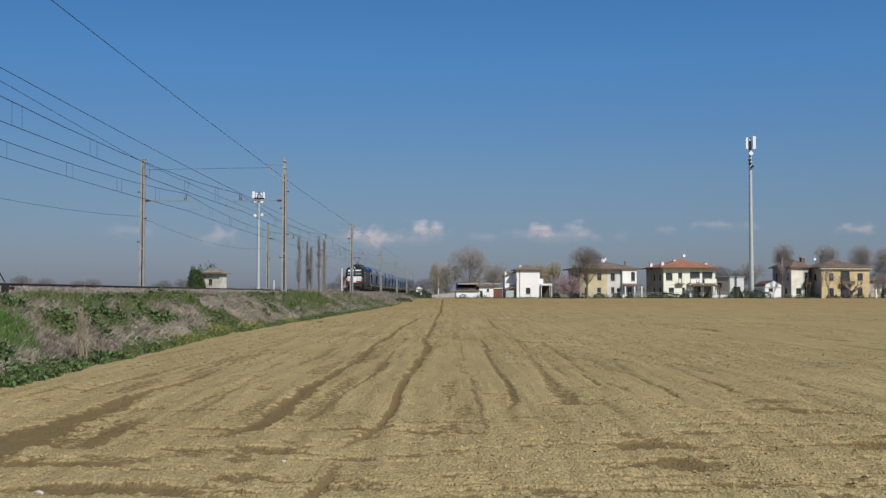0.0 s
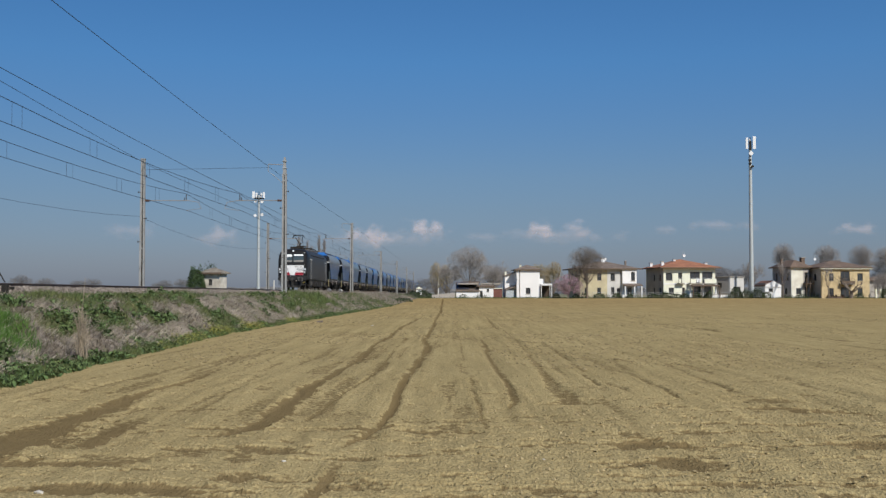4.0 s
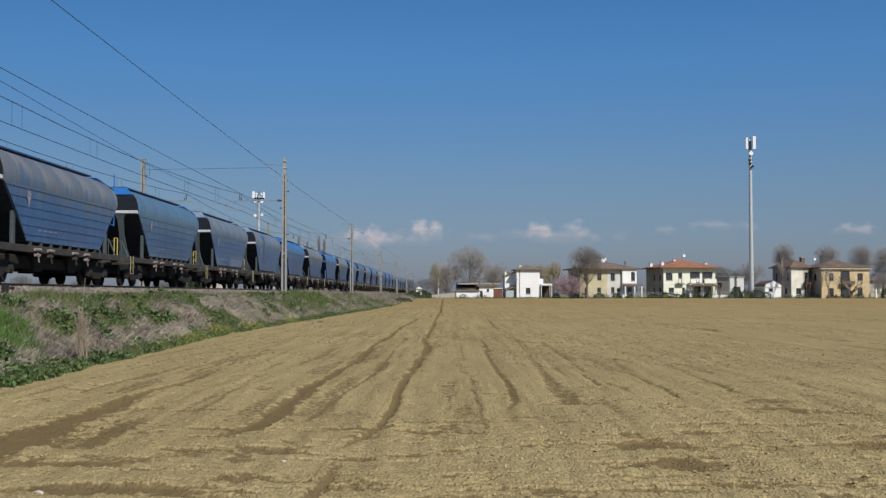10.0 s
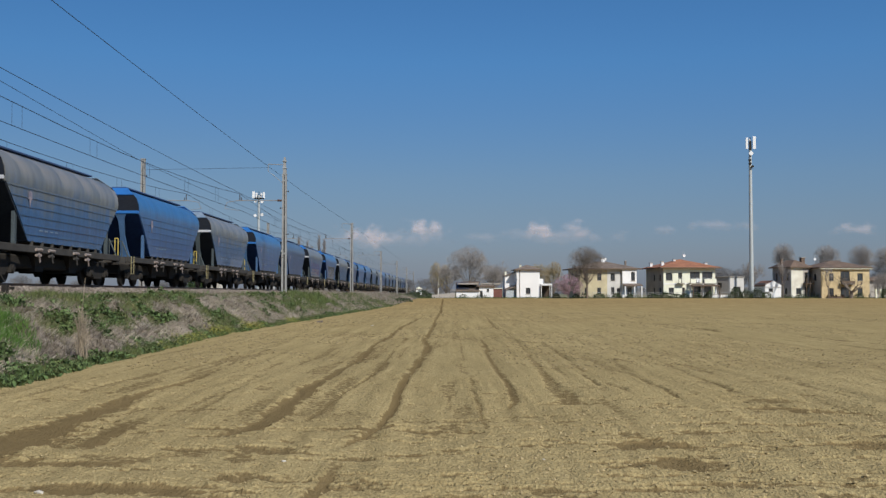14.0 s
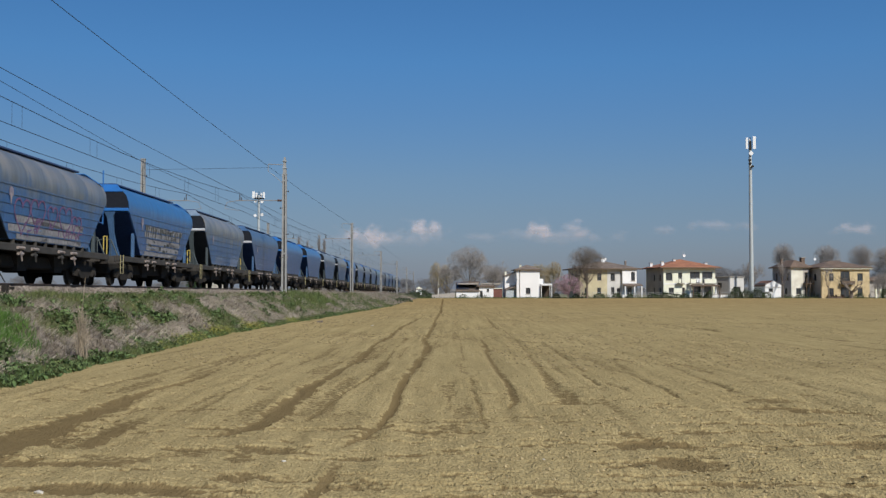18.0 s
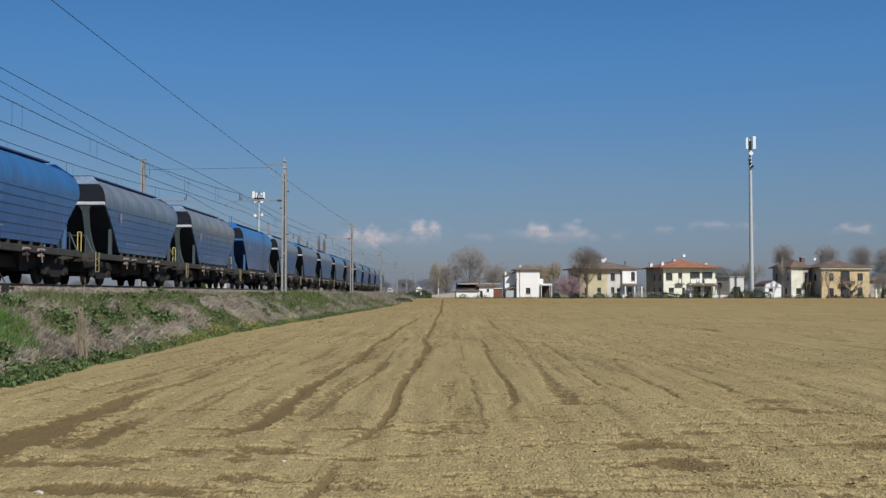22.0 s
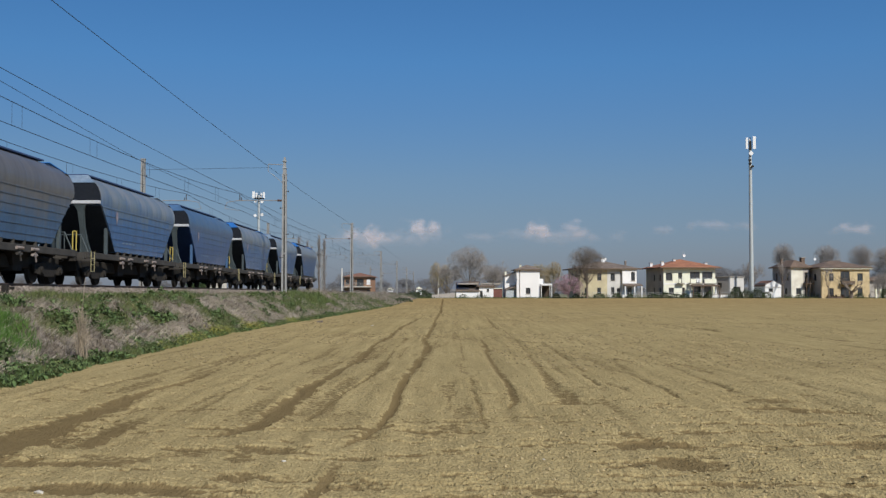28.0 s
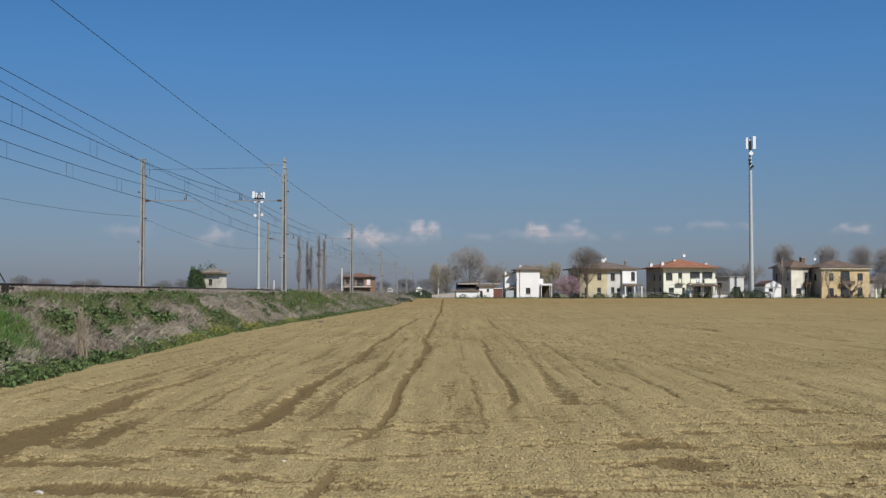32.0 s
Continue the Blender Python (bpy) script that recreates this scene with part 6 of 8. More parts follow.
def aerial(parent, x, y, z, h, dish=False):
    bm = rod(B(), (x, y, z), (x, y, z + h), 0.03, n=5)
    for k in range(4):
        rod(bm, (x - 0.4, y, z + h - 0.1 - 0.15 * k), (x + 0.4, y, z + h - 0.1 - 0.15 * k), 0.012, n=4)
    a = part("aerial", bm, M["galv"], parent)
    if dish:
        bm = B()
        loft(bm, [[Vector((x + r * math.cos(i * math.tau / 16), y - 0.1 - dd, z + h * 0.55 + r * math.sin(i * math.tau / 16))) for i in range(16)] for r, dd in ((0.03, 0.0), (0.2, 0.03), (0.29, 0.08), (0.28, 0.09), (0.03, 0.02))])
        part("dish", bm, M["whitepaint"], a)


# white farm building row with solar panels
lo, F = house("low white outbuilding with solar panels on its sloping roof", 3.75, FRONT, 0, 4.6, 6, 1.55, 0, 0, M["stucco_white"], M["tile_brown"], name="outbuilding")
rf = part("roof", slab(B(), [(-2.4, -0.3, 1.5), (2.4, -0.3, 1.5), (2.4, 5.6, 3.3), (-2.4, 5.6, 3.3)], 0.14), M["tile_brown"], lo)
for k in range(4):
    for j in range(2):
        a, b = -2.2 + k * 0.62, -2.2 + k * 0.62 + 0.58
        y0, y1 = 0.4 + j * 2.3, 2.5 + j * 2.3
        z = lambda yy: 1.72 + (yy + 0.3) * 1.8 / 5.9
        part("solar_panel", slab(B(), [(a, y0, z(y0)), (b, y0, z(y0)), (b, y1, z(y1)), (a, y1, z(y1))], 0.05), M["solar"], rf)
part("ridge_beam", box(B(), -1.4, 2.6, 5.5, 5.75, 3.25, 3.5), M["timber"], lo)
bm = B()
box(bm, -2.0, 2.0, 6.0, 6.3, 0, 3.1)
part("wall", bm, M["tile_brown"], lo)
lo, F = house("small white outbuilding with a flat tiled roof", 7.5, FRONT, 0, 2.9, 5, 2.4, 0.7, 0.25, M["stucco_white"], M["tile_brown"], [(0.1, 0.55, 1.35, 1.95)], name="outbuilding", doors=[(-1.3, -0.75, 0.3, 1.6)], shutters=False)
lo, F = house("brick-red tool shed with a pale roof edge", 9.75, FRONT + 0.3, 0, 1.9, 3, 1.95, 0.0, 0.0, M["door_red"], M["stucco_white"], name="tool_shed")
part("roof", box(B(), -1.05, 1.05, -0.15, 3.1, 1.96, 2.12, 0.02), M["stucco_cream"], lo)
for k in range(3):
    part("door_panel", box(B(), -0.85 + k * 0.58, -0.85 + k * 0.58 + 0.54, -0.05, -0.005, 0.1, 1.8), M["door_red"], lo)
# low pale yard fence
fe = thing("yard_fence", (-1.2, 219.2, 0.62), "low grey panel fence at the field's edge", "fence")
for k in range(9):
    x0 = -2.3 + k * 0.52
    hh = 0.75 + 0.05 * k
    part("panel", box(B(), x0, x0 + 0.48, -0.03, 0.03, 0.05, hh, 0.01), M["stucco_grey_and_shade"], fe)
    part("post", box(B(), x0 + 0.485, x0 + 0.515, -0.05, 0.05, 0, hh + 0.05), M["concrete"], fe)

# tall white house with a set-back wing
hb, F = house("plain tall white house with a brown hipped roof", 16.0, FRONT, 2, 4.7, 6.5, 5.75, 1.15, 0.35, M["stucco_white"], M["tile_brown"], [(-0.5, 0.45, 0.95, 2.15)], [(3, 4, 3.6, 4.8)], shutters=False)
chimney(hb, -1.3, 3.0, 5.9, 0.95, M["stucco_cream"], 0.4)
part("side_balcony", box(B(), 2.36, 3.1, 0.4, 2.2, 2.9, 4.0, 0.03), M["whitepaint"], hb)
bm = B()
loft(bm, [[Vector((-2.35, y, 0)), Vector((-4.55, y, 0)), Vector((-4.55, y, 4.55)), Vector((-2.35, y, 5.3))] for y in (2.2, 6.5)])
wing = part("wing", bm, M["stucco_white"], hb)
part("wing_roof", slab(B(), [(-4.85, 1.8, 4.52), (-2.36, 1.8, 5.42), (-2.36, 6.8, 5.42), (-4.85, 6.8, 4.52)], 0.14), M["tile_brown"], wing)
part("lean_to", slab(B(), [(-4.6, 0.4, 1.7), (-2.36, 0.4, 2.4), (-2.36, 2.19, 2.75), (-4.6, 2.19, 2.0)], 0.12), M["tile_brown"], wing)
part("greenhouse", box(B(), -4.5, -2.9, 0.6, 2.1, 0.1, 1.65, 0.03), M["galv"], wing)
chimney(hb, -4.3, 3.5, 4.6, 0.9, M["stucco_cream"], 0.35)
part("drainpipe", rod(B(), (-1.75, -0.08, 0.1), (-1.75, -0.08, 5.7), 0.05, n=6), M["timber"], hb)
part("wall_lamp", rod(B(), (-2.2, -0.3, 4.0), (-2.2, -0.02, 4.0), 0.12), M["whitepaint"], hb)
cp = thing("carport", (19.6, FRONT + 1, 0.66), "white flat-roofed carport beside the house", "carport")
part("roof", box(B(), -1.1, 1.2, -1.5, 3, 2.55, 2.95, 0.04), M["whitepaint"], cp)
for px, py in ((-1.0, -1.4), (1.1, -1.4), (-1.0, 2.9), (1.1, 2.9)):
    part("post", box(B(), px - 0.06, px + 0.06, py - 0.06, py + 0.06, 0, 2.55), M["whitepaint"], cp)
part("back_panel", box(B(), -1.1, 1.2, 2.95, 3.05, 0, 2.5), M["timber"], cp)

# ochre, grey and white farmhouse
LOWER, UPPER = (0.9, 2.2), (3.7, 5.1)
hd, F = house("two-storey farmhouse with ochre and white plaster and brown roof", 32.3, FRONT + 1.5, 7, 11.6, 10, 5.95, 1.75, 0.95, M["stucco_butter"], M["tile_brown"],
              [(-4.9, -4.1, *UPPER), (-2.2, -1.3, *UPPER), (-4.8, -4.1, *LOWER), (-2.2, -1.4, *LOWER), (0.6, 1.5, 3.6, 5.1), (0.7, 1.4, 0.9, 2.3)], [(2, 3, *UPPER), (5.5, 6.5, *UPPER), (4, 5, *LOWER)], doors=[(1.9, 2.6, 0.1, 2.1)], shutters=False)
part("pale_facing", holed(B(), -0.1, 2.8, 0.0, 5.95, [(0.6, 1.5, 3.6, 5.1), (0.7, 1.4, 0.9, 2.3), (1.9, 2.6, 0.1, 2.1)], lambda u, dep, z: (u, -0.012 - dep, z), 0.02), M["stucco_pale"], hd)
WF = lambda u, dep, z: (u, dep - 0.7, z)
ww = part("white_wing", holed(B(), 2.9, 5.85, 0.0, 5.9, [(4.7, 5.5, 3.6, 5.4), (3.9, 4.8, 0.1, 2.3)], WF, 0.3), M["stucco_white"], hd)
for q in ((2.9, 3.2), (5.55, 5.85)):
    part("wing_side", box(B(), q[0], q[1], -0.4, -0.003, 0, 5.9), M["stucco_white"], ww)
window(hd, WF, (4.7, 5.5, 3.6, 5.4), False)
window(hd, WF, (3.9, 4.8, 0.1, 2.3), False, M["timber"], "door")
pr = part("porch_roof", slab(B(), [(2.8, -2.6, 2.6), (6.6, -2.6, 2.6), (6.6, -0.72, 3.0), (2.8, -0.72, 3.0)], 0.12), M["tile_brown"], hd)
for px in (2.95, 4.9, 6.4):
    part("porch_post", box(B(), px - 0.1, px + 0.1, -2.5, -2.3, 0, 2.5), M["stucco_white"], pr)
aerial(hd, 0.8, 5.0, 7.5, 1.2, True)
chimney(hd, 0.2, 4.6, 7.3, 0.9, M["whitepaint"], 0.7)
chimney(hd, 4.6, 3.0, 6.4, 1.3, M["tile_brown"], 0.35)

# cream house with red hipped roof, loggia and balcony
# side walls are grey instead of cream, with their shade in the colour
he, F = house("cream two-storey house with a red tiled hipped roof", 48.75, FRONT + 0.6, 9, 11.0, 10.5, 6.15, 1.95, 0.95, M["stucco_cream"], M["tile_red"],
              [(-5.0, -3.6, 3.7, 5.2), (-4.4, -3.3, 0.9, 2.2)], [(1.5, 2.5, 3.6, 4.9), (5, 6, 3.6, 4.9), (1.5, 2.5, 1.0, 2.2), (5, 6, 1.0, 2.2)], side=M["stucco_grey_and_shade"],
              doors=[(-2.4, -1.55, 3.1, 5.2), (0.1, 2.2, 3.1, 5.4), (2.7, 4.9, 3.1, 5.4), (-1.6, -1.0, 0.1, 2.2), (0.6, 2.4, 0.1, 2.6), (2.8, 4.7, 0.1, 2.6)], shutters=False)
balcony(he, -0.2, 5.3, 3.1, 1.1)
balcony(he, -2.7, -1.3, 3.1, 0.9)
for u0, u1 in ((-0.2, 1.0), (2.75, 5.3), (-2.7, -2.2)):
    part("parapet", box(B(), u0, u1, -1.14, -1.06, 3.1, 3.95, 0.01), M["stucco_cream"], he)
part("pergola_roof", slab(B(), [(-0.4, -2.6, 2.5), (5.6, -2.6, 2.5), (5.6, -1.15, 2.75), (-0.4, -1.15, 2.75)], 0.1), M["timber"], he)
for px in (-0.2, 1.7, 3.6, 5.4):
    part("pergola_post", box(B(), px - 0.06, px + 0.06, -2.5, -2.38, 0, 2.42), M["timber"], he)
part("string_course", box(B(), -5.52, 5.52, -0.06, -0.004, 2.85, 3.08), M["stucco_white"], he)
for px in (-0.2, 5.2, 2.5):
    part("pillar", box(B(), px - 0.14, px + 0.14, -1.05, -0.8, 0, 2.9), M["stucco_white"], he)
for px, py, h in ((-5.0, 2.0, 0.9), (-5.3, 8.0, 0.8), (-1.5, 4.5, 0.5), (4.3, 2.0, 0.7)):
    chimney(he, px, py, 6.3 + (1.2 if px == -1.5 else 0.25), h, M["whitepaint"], 0.55)
aerial(he, 0.8, 5.0, 8.0, 1.6, True)
for k in range(3):
    part("washing", box(B(), 0.6 + k * 0.5, 1.0 + k * 0.5, -1.12, -1.09, 3.3, 4.0), M["whitepaint"], he)
tw = thing("terrace_wall", (54.3, FRONT - 0.5, 0.62), "low white terrace wall", "wall")
part("wall_block", box(B(), -2.5, 2.2, -0.15, 0.15, 0, 0.75, 0.02), M["stucco_white"], tw)
part("coping", box(B(), -2.55, 2.25, -0.22, 0.22, 0.752, 0.83, 0.01), M["concrete"], tw)

# garage, white hut, brown-roofed house, ochre house
hg, F = house("flat-roofed grey and white garage", 59.0, FRONT + 3, 42, 5.0, 5.2, 4.3, 0, 0, M["stucco_pale"], M["tile_brown"], (), [(2, 3, 2.2, 3.2)], side=M["stucco_grey_and_shade"], name="garage", doors=[(-1.3, 1.3, 0.05, 2.4)])
part("roof", box(B(), -2.65, 2.65, -0.15, 5.35, 4.3, 4.5, 0.02), M["concrete"], hg)
sh, F = house("small white gabled hut with a red-brown roof", 65.3, FRONT - 0.6, 6, 3.4, 6.0, 2.5, 1.15, 0.04, M["whitepaint"], M["tile_rust"], [(-0.9, 0.0, 1.4, 2.05)], (), gable=True, name="garden_hut", shutters=False)
part("gable", loft(B(), [[Vector((-1.7, y, 2.3)), Vector((1.7, y, 2.3)), Vector((1.7, y, 2.64)), Vector((0, y, 3.58)), Vector((-1.7, y, 2.64))] for y in (-0.19, -0.004)]), M["whitepaint"], sh)
# grey sides hold the old house's side shade as plaster colour
hh, F = house("old two-storey house with brown tiles and white front", 71.5, FRONT + 1.5, 14, 4.1, 7.2, 6.3, 1.65, 0.5, M["stucco_off"], M["tile_umber"], [(-1.0, 0.1, 0.9, 2.1)], [(1.0, 1.8, 3.7, 5.2), (3.1, 3.9, 3.7, 5.2), (5.2, 6.0, 3.7, 5.2), (1.6, 2.5, 0.9, 2.1), (4.4, 5.2, 0.9, 2.1)], side=M["stucco_grey_and_shade"], doors=[(0.95, 1.65, 3.2, 5.3), (0.95, 1.65, 0.1, 2.4)], shutters=False)
chimney(hh, 1.7, 2.0, 6.9, 1.45, M["tile_umber"], 0.8)
chimney(hh, -1.5, 4.6, 6.9, 1.2, M["tile_umber"], 0.45)
part("brown_facing", holed(B(), 0.62, 2.0, 0.0, 6.2, [(0.95, 1.65, 3.2, 5.3), (0.95, 1.65, 0.1, 2.4)], lambda u, dep, z: (u, -0.012 - dep, z), 0.02), M["stucco_grey_and_shade"], hh, "bare grey-brown plaster strip")
ld = part("upper_landing", box(B(), 0.5, 2.3, -1.4, -0.04, 2.95, 3.12, 0.01), M["timber"], hh)
for u in (0.56, 1.4, 2.24):
    part("landing_post", box(B(), u - 0.06, u + 0.06, -1.36, -1.24, 0, 2.95), M["timber"], ld)
    part("rail_post", box(B(), u - 0.04, u + 0.04, -1.36, -1.28, 3.12, 4.1), M["timber"], ld)
for z in (3.35, 3.6, 3.85, 4.1):
    part("rail", box(B(), 0.5, 2.3, -1.35, -1.29, z, z + 0.07), M["timber"], ld)
# shaded flanks of the ochre house are coloured grey
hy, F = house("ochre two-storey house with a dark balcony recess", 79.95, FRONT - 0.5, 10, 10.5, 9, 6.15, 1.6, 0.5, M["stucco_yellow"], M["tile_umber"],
              [(-3.6, -2.6, 3.6, 5.1), (2.6, 3.8, 3.6, 5.1), (-3.6, -2.6, 0.5, 2.1), (2.6, 3.7, 0.5, 2.1)], [(2, 3, 3.6, 5), (5.5, 6.5, 3.6, 5)], side=M["stucco_grey_and_shade"], doors=[(-1.1, 0.9, 3.0, 5.5), (-1.0, 0.8, 0.05, 2.3)], shutters=False)
balcony(hy, -1.4, 1.5, 3.0, 1.0, M["shutter"], M["timber"])
part("balcony_front", box(B(), -1.4, 1.5, -1.03, -0.99, 3.02, 3.55), M["timber"], hy)
part("cornice", box(B(), -5.7, 5.7, -0.56, -0.004, 5.93, 6.14), M["stucco_cream"], hy)
aerial(hy, -4.5, 4.0, 7.0, 1.9, True)
hz, F = house("brown plaster outbuilding partly hidden by shrubs", 90.2, FRONT + 6, 6, 6.4, 7, 3.6, 1.0, 0.4, M["stucco_grey_and_shade"], M["tile_umber"], [(-2, -1.2, 1.0, 2.2)], (), name="outbuilding", shutters=False)
gp = thing("gate_pillars", (85.9, FRONT - 0.8, 0.62), "pale gate pillars with caps", "pillar")
for k in range(2):
    p_ = part("pillar", box(B(), k * 0.9 - 0.16, k * 0.9 + 0.16, -0.2, 0.2, 0, 1.9, 0.02), M["stucco_cream"], gp)
    part("cap", box(B(), k * 0.9 - 0.21, k * 0.9 + 0.21, -0.27, 0.27, 1.9, 2.05, 0.03), M["concrete"], p_)

# brick house beside the line, far off
hr, F = house("brick-red two-storey house with a long balcony", -24.9, 296, -4, 7.4, 8, 5.5, 1.25, 0.55, M["brick"], M["tile_rust"], [(-3.4, -2.4, 3.5, 4.7), (-3.0, -2.2, 0.6, 1.6), (2.5, 3.4, 0.4, 2.0)], (), doors=[(-0.4, 1.6, 2.9, 5.0)], shutters=False)
balcony(hr, -3.7, 3.7, 2.9, 1.0)
part("string_course", box(B(), -3.75, 3.75, -1.1, -0.004, 2.72, 2.95), M["stucco_old"], hr)
part("timber_screen", box(B(), -2.2, -0.6, -0.06, -0.004, 3.1, 4.9), M["timber"], hr)
part("white_window", box(B(), 2.4, 3.4, -0.05, -0.003, 3.4, 4.9), M["whitepaint"], hr)
for x, y, w, h in ((-18.6, 340, 1.9, 2.6), (-9.6, 345, 1.9, 2.9), (-20.5, 345, 1.4, 1.6)):
    o, F = house("small white cabin far beside the railway", x, y, 0, w, 2.5, h * 0.8, h * 0.3, 0.1, M["whitepaint"], M["stucco_cream"], [(-0.2, 0.25, 0.9, 1.5)], (), gable=True, name="cabin", shutters=False)

# signal hut overgrown with ivy behind the line
hu, F = house("weathered lineside hut with a mossy tiled roof", -33.05, 150, -14, 2.75, 2.3, 4.05, 0.85, 0.42, M["stucco_old"], M["tile_grey"], [(-0.30, 0.30, 2.45, 3.3)], (), name="lineside_hut", shutters=False)
hu.location.z = 0.3


# ---- mobile phone masts ----
def phone_mast(x, y, base, top, r, label, heads):
    t = thing("phone_mast", (x, y, base), label, "mast", "phone masts")
    h = top - base
    part("pole", rod(B(), (0, 0, 0), (0, 0, h - 1.0), r, r * 0.62, 14), M["galv"], t, "grey steel pole", 40)
    part("head_frame", rod(B(), (0, 0, h - 1.0), (0, 0, h), 0.09), M["darksteel"], t)
    for k, (dx, dy, z0, z1, w) in enumerate(heads):
        a = part("antenna_panel", box(B(), dx - w / 2, dx + w / 2, dy - 0.1, dy + 0.1, h + z0, h + z1, 0.04), M["whitepaint"], t)
        part("clamp", rod(B(), (0, 0, h + (z0 + z1) / 2), (dx, dy, h + (z0 + z1) / 2), 0.05, n=6), M["darksteel"], a)
    return t


tm = phone_mast(60.9, 219, 0.62, 33.2, 0.47, "tall grey phone mast with white antenna panels", [(-0.75, -0.3, -2.4, -0.1, 0.45), (0.75, -0.3, -2.4, 0.15, 0.6), (0.1, 0.7, -2.2, -0.2, 0.4)])
part("equipment_box", box(B(), -0.2, 0.2, -0.35, 0.0, 29.9, 31.9, 0.03), M["darksteel"], tm)
for z, s in ((29.25, 0.0), (27.9, -0.25), (27.2, -0.2), (26.6, 0.25)):
    part("dish" if s == 0 else "radio_unit", rod(B(), (s, -0.3, z), (s, -0.75, z), 0.42 if s == 0 else 0.26, n=16), M["whitepaint"] if s == 0 else M["darksteel"], tm)
tm2 = phone_mast(-55.6, 316, 0.3, 31.4, 0.5, "grey phone mast with white antenna panels behind the railway", [(-1.5, -0.4, -2.0, 0.0, 0.8), (-0.8, 0.5, -2.0, -0.3, 0.6), (1.5, -0.3, -2.0, -0.2, 0.6), (0.6, 0.6, -1.8, -0.4, 0.5)])
for z, s in ((24.0, -1.0), (24.3, 1.0), (28.3, -0.9), (28.1, 1.0)):
    part("dish", rod(B(), (s, -0.2, z), (s, -0.6, z), 0.45, n=14), M["whitepaint"], tm2)
part("platform", rod(B(), (0, 0, 29.0), (0, 0, 29.2), 1.5, n=14), M["darksteel"], tm2)

# pale posts and boards beside the far line
for x, y, z0, h, w in ((-25.7, 260, 0.5, 7.2, 0.30), (-22.6, 140, 1.2, 2.1, 0.16), (-29.4, 252, 0.5, 3.2, 0.30), (-3.0, 300, 0.5, 9.0, 0.25)):
    t = thing("marker_post", (x, y, z0), "pale concrete post standing beside the railway", "post", "posts beside the railway")
    part("shaft", box(B(), -w / 2, w / 2, -w / 2, w / 2, 0, h, 0.02), M["stucco_pale"], t)
    part("base", box(B(), -w, w, -w, w, -0.8, 0.12, 0.02), M["concrete"], t)
# garden bench by the ochre house
t = thing("garden_bench", (77.6, 218.4, 0.62), "dark wooden garden bench and table by the fence", "bench")
part("tabletop", box(B(), -1.6, 1.6, -0.35, 0.35, 0.72, 0.78, 0.01), M["timber"], t)
for px in (-1.4, 0, 1.4):
    part("leg", box(B(), px - 0.06, px + 0.06, -0.3, 0.3, 0, 0.72), M["timber"], t)
for py in (-0.75, 0.75):
    part("seat", box(B(), -1.6, 1.6, py - 0.15, py + 0.15, 0.42, 0.47, 0.01), M["timber"], t)
    part("seat_leg", box(B(), -1.4, 1.4, py - 0.05, py + 0.05, 0, 0.42), M["timber"], t)


# ---- plants on the bank ----
def leafy(name, c1, c2, vary, trans=0.25):
    m = island(mat(name, c1, c2, 0.75, 0.8, 12, 0.0, grain=0.1, spec=0.25), vary)
    b = m.node_tree.nodes["Principled BSDF"]
    b.inputs["Subsurface Weight"].default_value = 0.0
    return m


M["grass"] = leafy("green_grass_blade", (0.075, 0.108, 0.036), (0.125, 0.135, 0.052), 0.5)
M["drygrass"] = leafy("dead_grass_blade", (0.46, 0.415, 0.315), (0.32, 0.285, 0.22), 0.55)
M["purple"] = leafy("dead_bramble", (0.20, 0.165, 0.138), (0.29, 0.25, 0.205), 0.5)
M["weed"] = leafy("dark_weed_leaf", (0.055, 0.095, 0.032), (0.105, 0.145, 0.05), 0.65)
M["mustard"] = leafy("yellow_flower", (0.30, 0.28, 0.06), (0.17, 0.20, 0.05), 0.5)


def blades(name, x, y, z, hmin, hmax, width, lean, m, seed, label, flat=0.2, swing=None):
    """Grass blades as single bent-over triangles; swing lets them all fall down the slope, more or less."""
    rs = np.random.RandomState(seed)
    n = len(x)
    a = rs.uniform(0, math.tau, n)
    h = rs.uniform(hmin, hmax, n)
    l = rs.uniform(flat, 1, n) * lean * h
    b = rs.uniform(0, math.tau, n) if swing is None else rs.normal(-0.35, swing, n) + 2.0 * (fbm(x * 1.1, y * 1.1, 2, 88) - 0.5)
    w = width * rs.uniform(0.6, 1.4, n)
    base = np.stack([x, y, z - 0.03], 1)
    off = np.stack([np.cos(a) * w, np.sin(a) * w, 0 * w], 1)
    tip = base + np.stack([np.cos(b) * l, np.sin(b) * l, np.sqrt(np.maximum(h * h - l * l, 0.0004)) + 0.03], 1)
    v = np.stack([base - off, base + off, tip], 1).reshape(-1, 3)
    return tagged(quads(name, v, m, 3), label, "grass", kind="stuff")


def leaves(name, x, y, z, size, m, seed, label, category="weeds", parent=None, up=0.55):
    """Small folded leaves, each one quad, tilted at random."""
    rs = np.random.RandomState(seed)
    n = len(x)
    nrm = rs.normal(size=(n, 3))
    nrm[:, 2] = np.abs(nrm[:, 2]) * 0.6 + up
    nrm /= np.linalg.norm(nrm, axis=1)[:, None]
    t = np.cross(nrm, rs.normal(size=(n, 3)))
    t /= np.linalg.norm(t, axis=1)[:, None]
    b = np.cross(nrm, t)
    s = size * rs.uniform(0.6, 1.35, n)[:, None]
    c = np.stack([x, y, z], 1)
    v = np.stack([c - t * s, c + b * s * 0.55, c + t * s, c - b * s * 0.55], 1).reshape(-1, 3)
    ob = quads(name, v, m, 4, parent)
    return tagged(ob, label, category if not parent else "", kind="stuff")


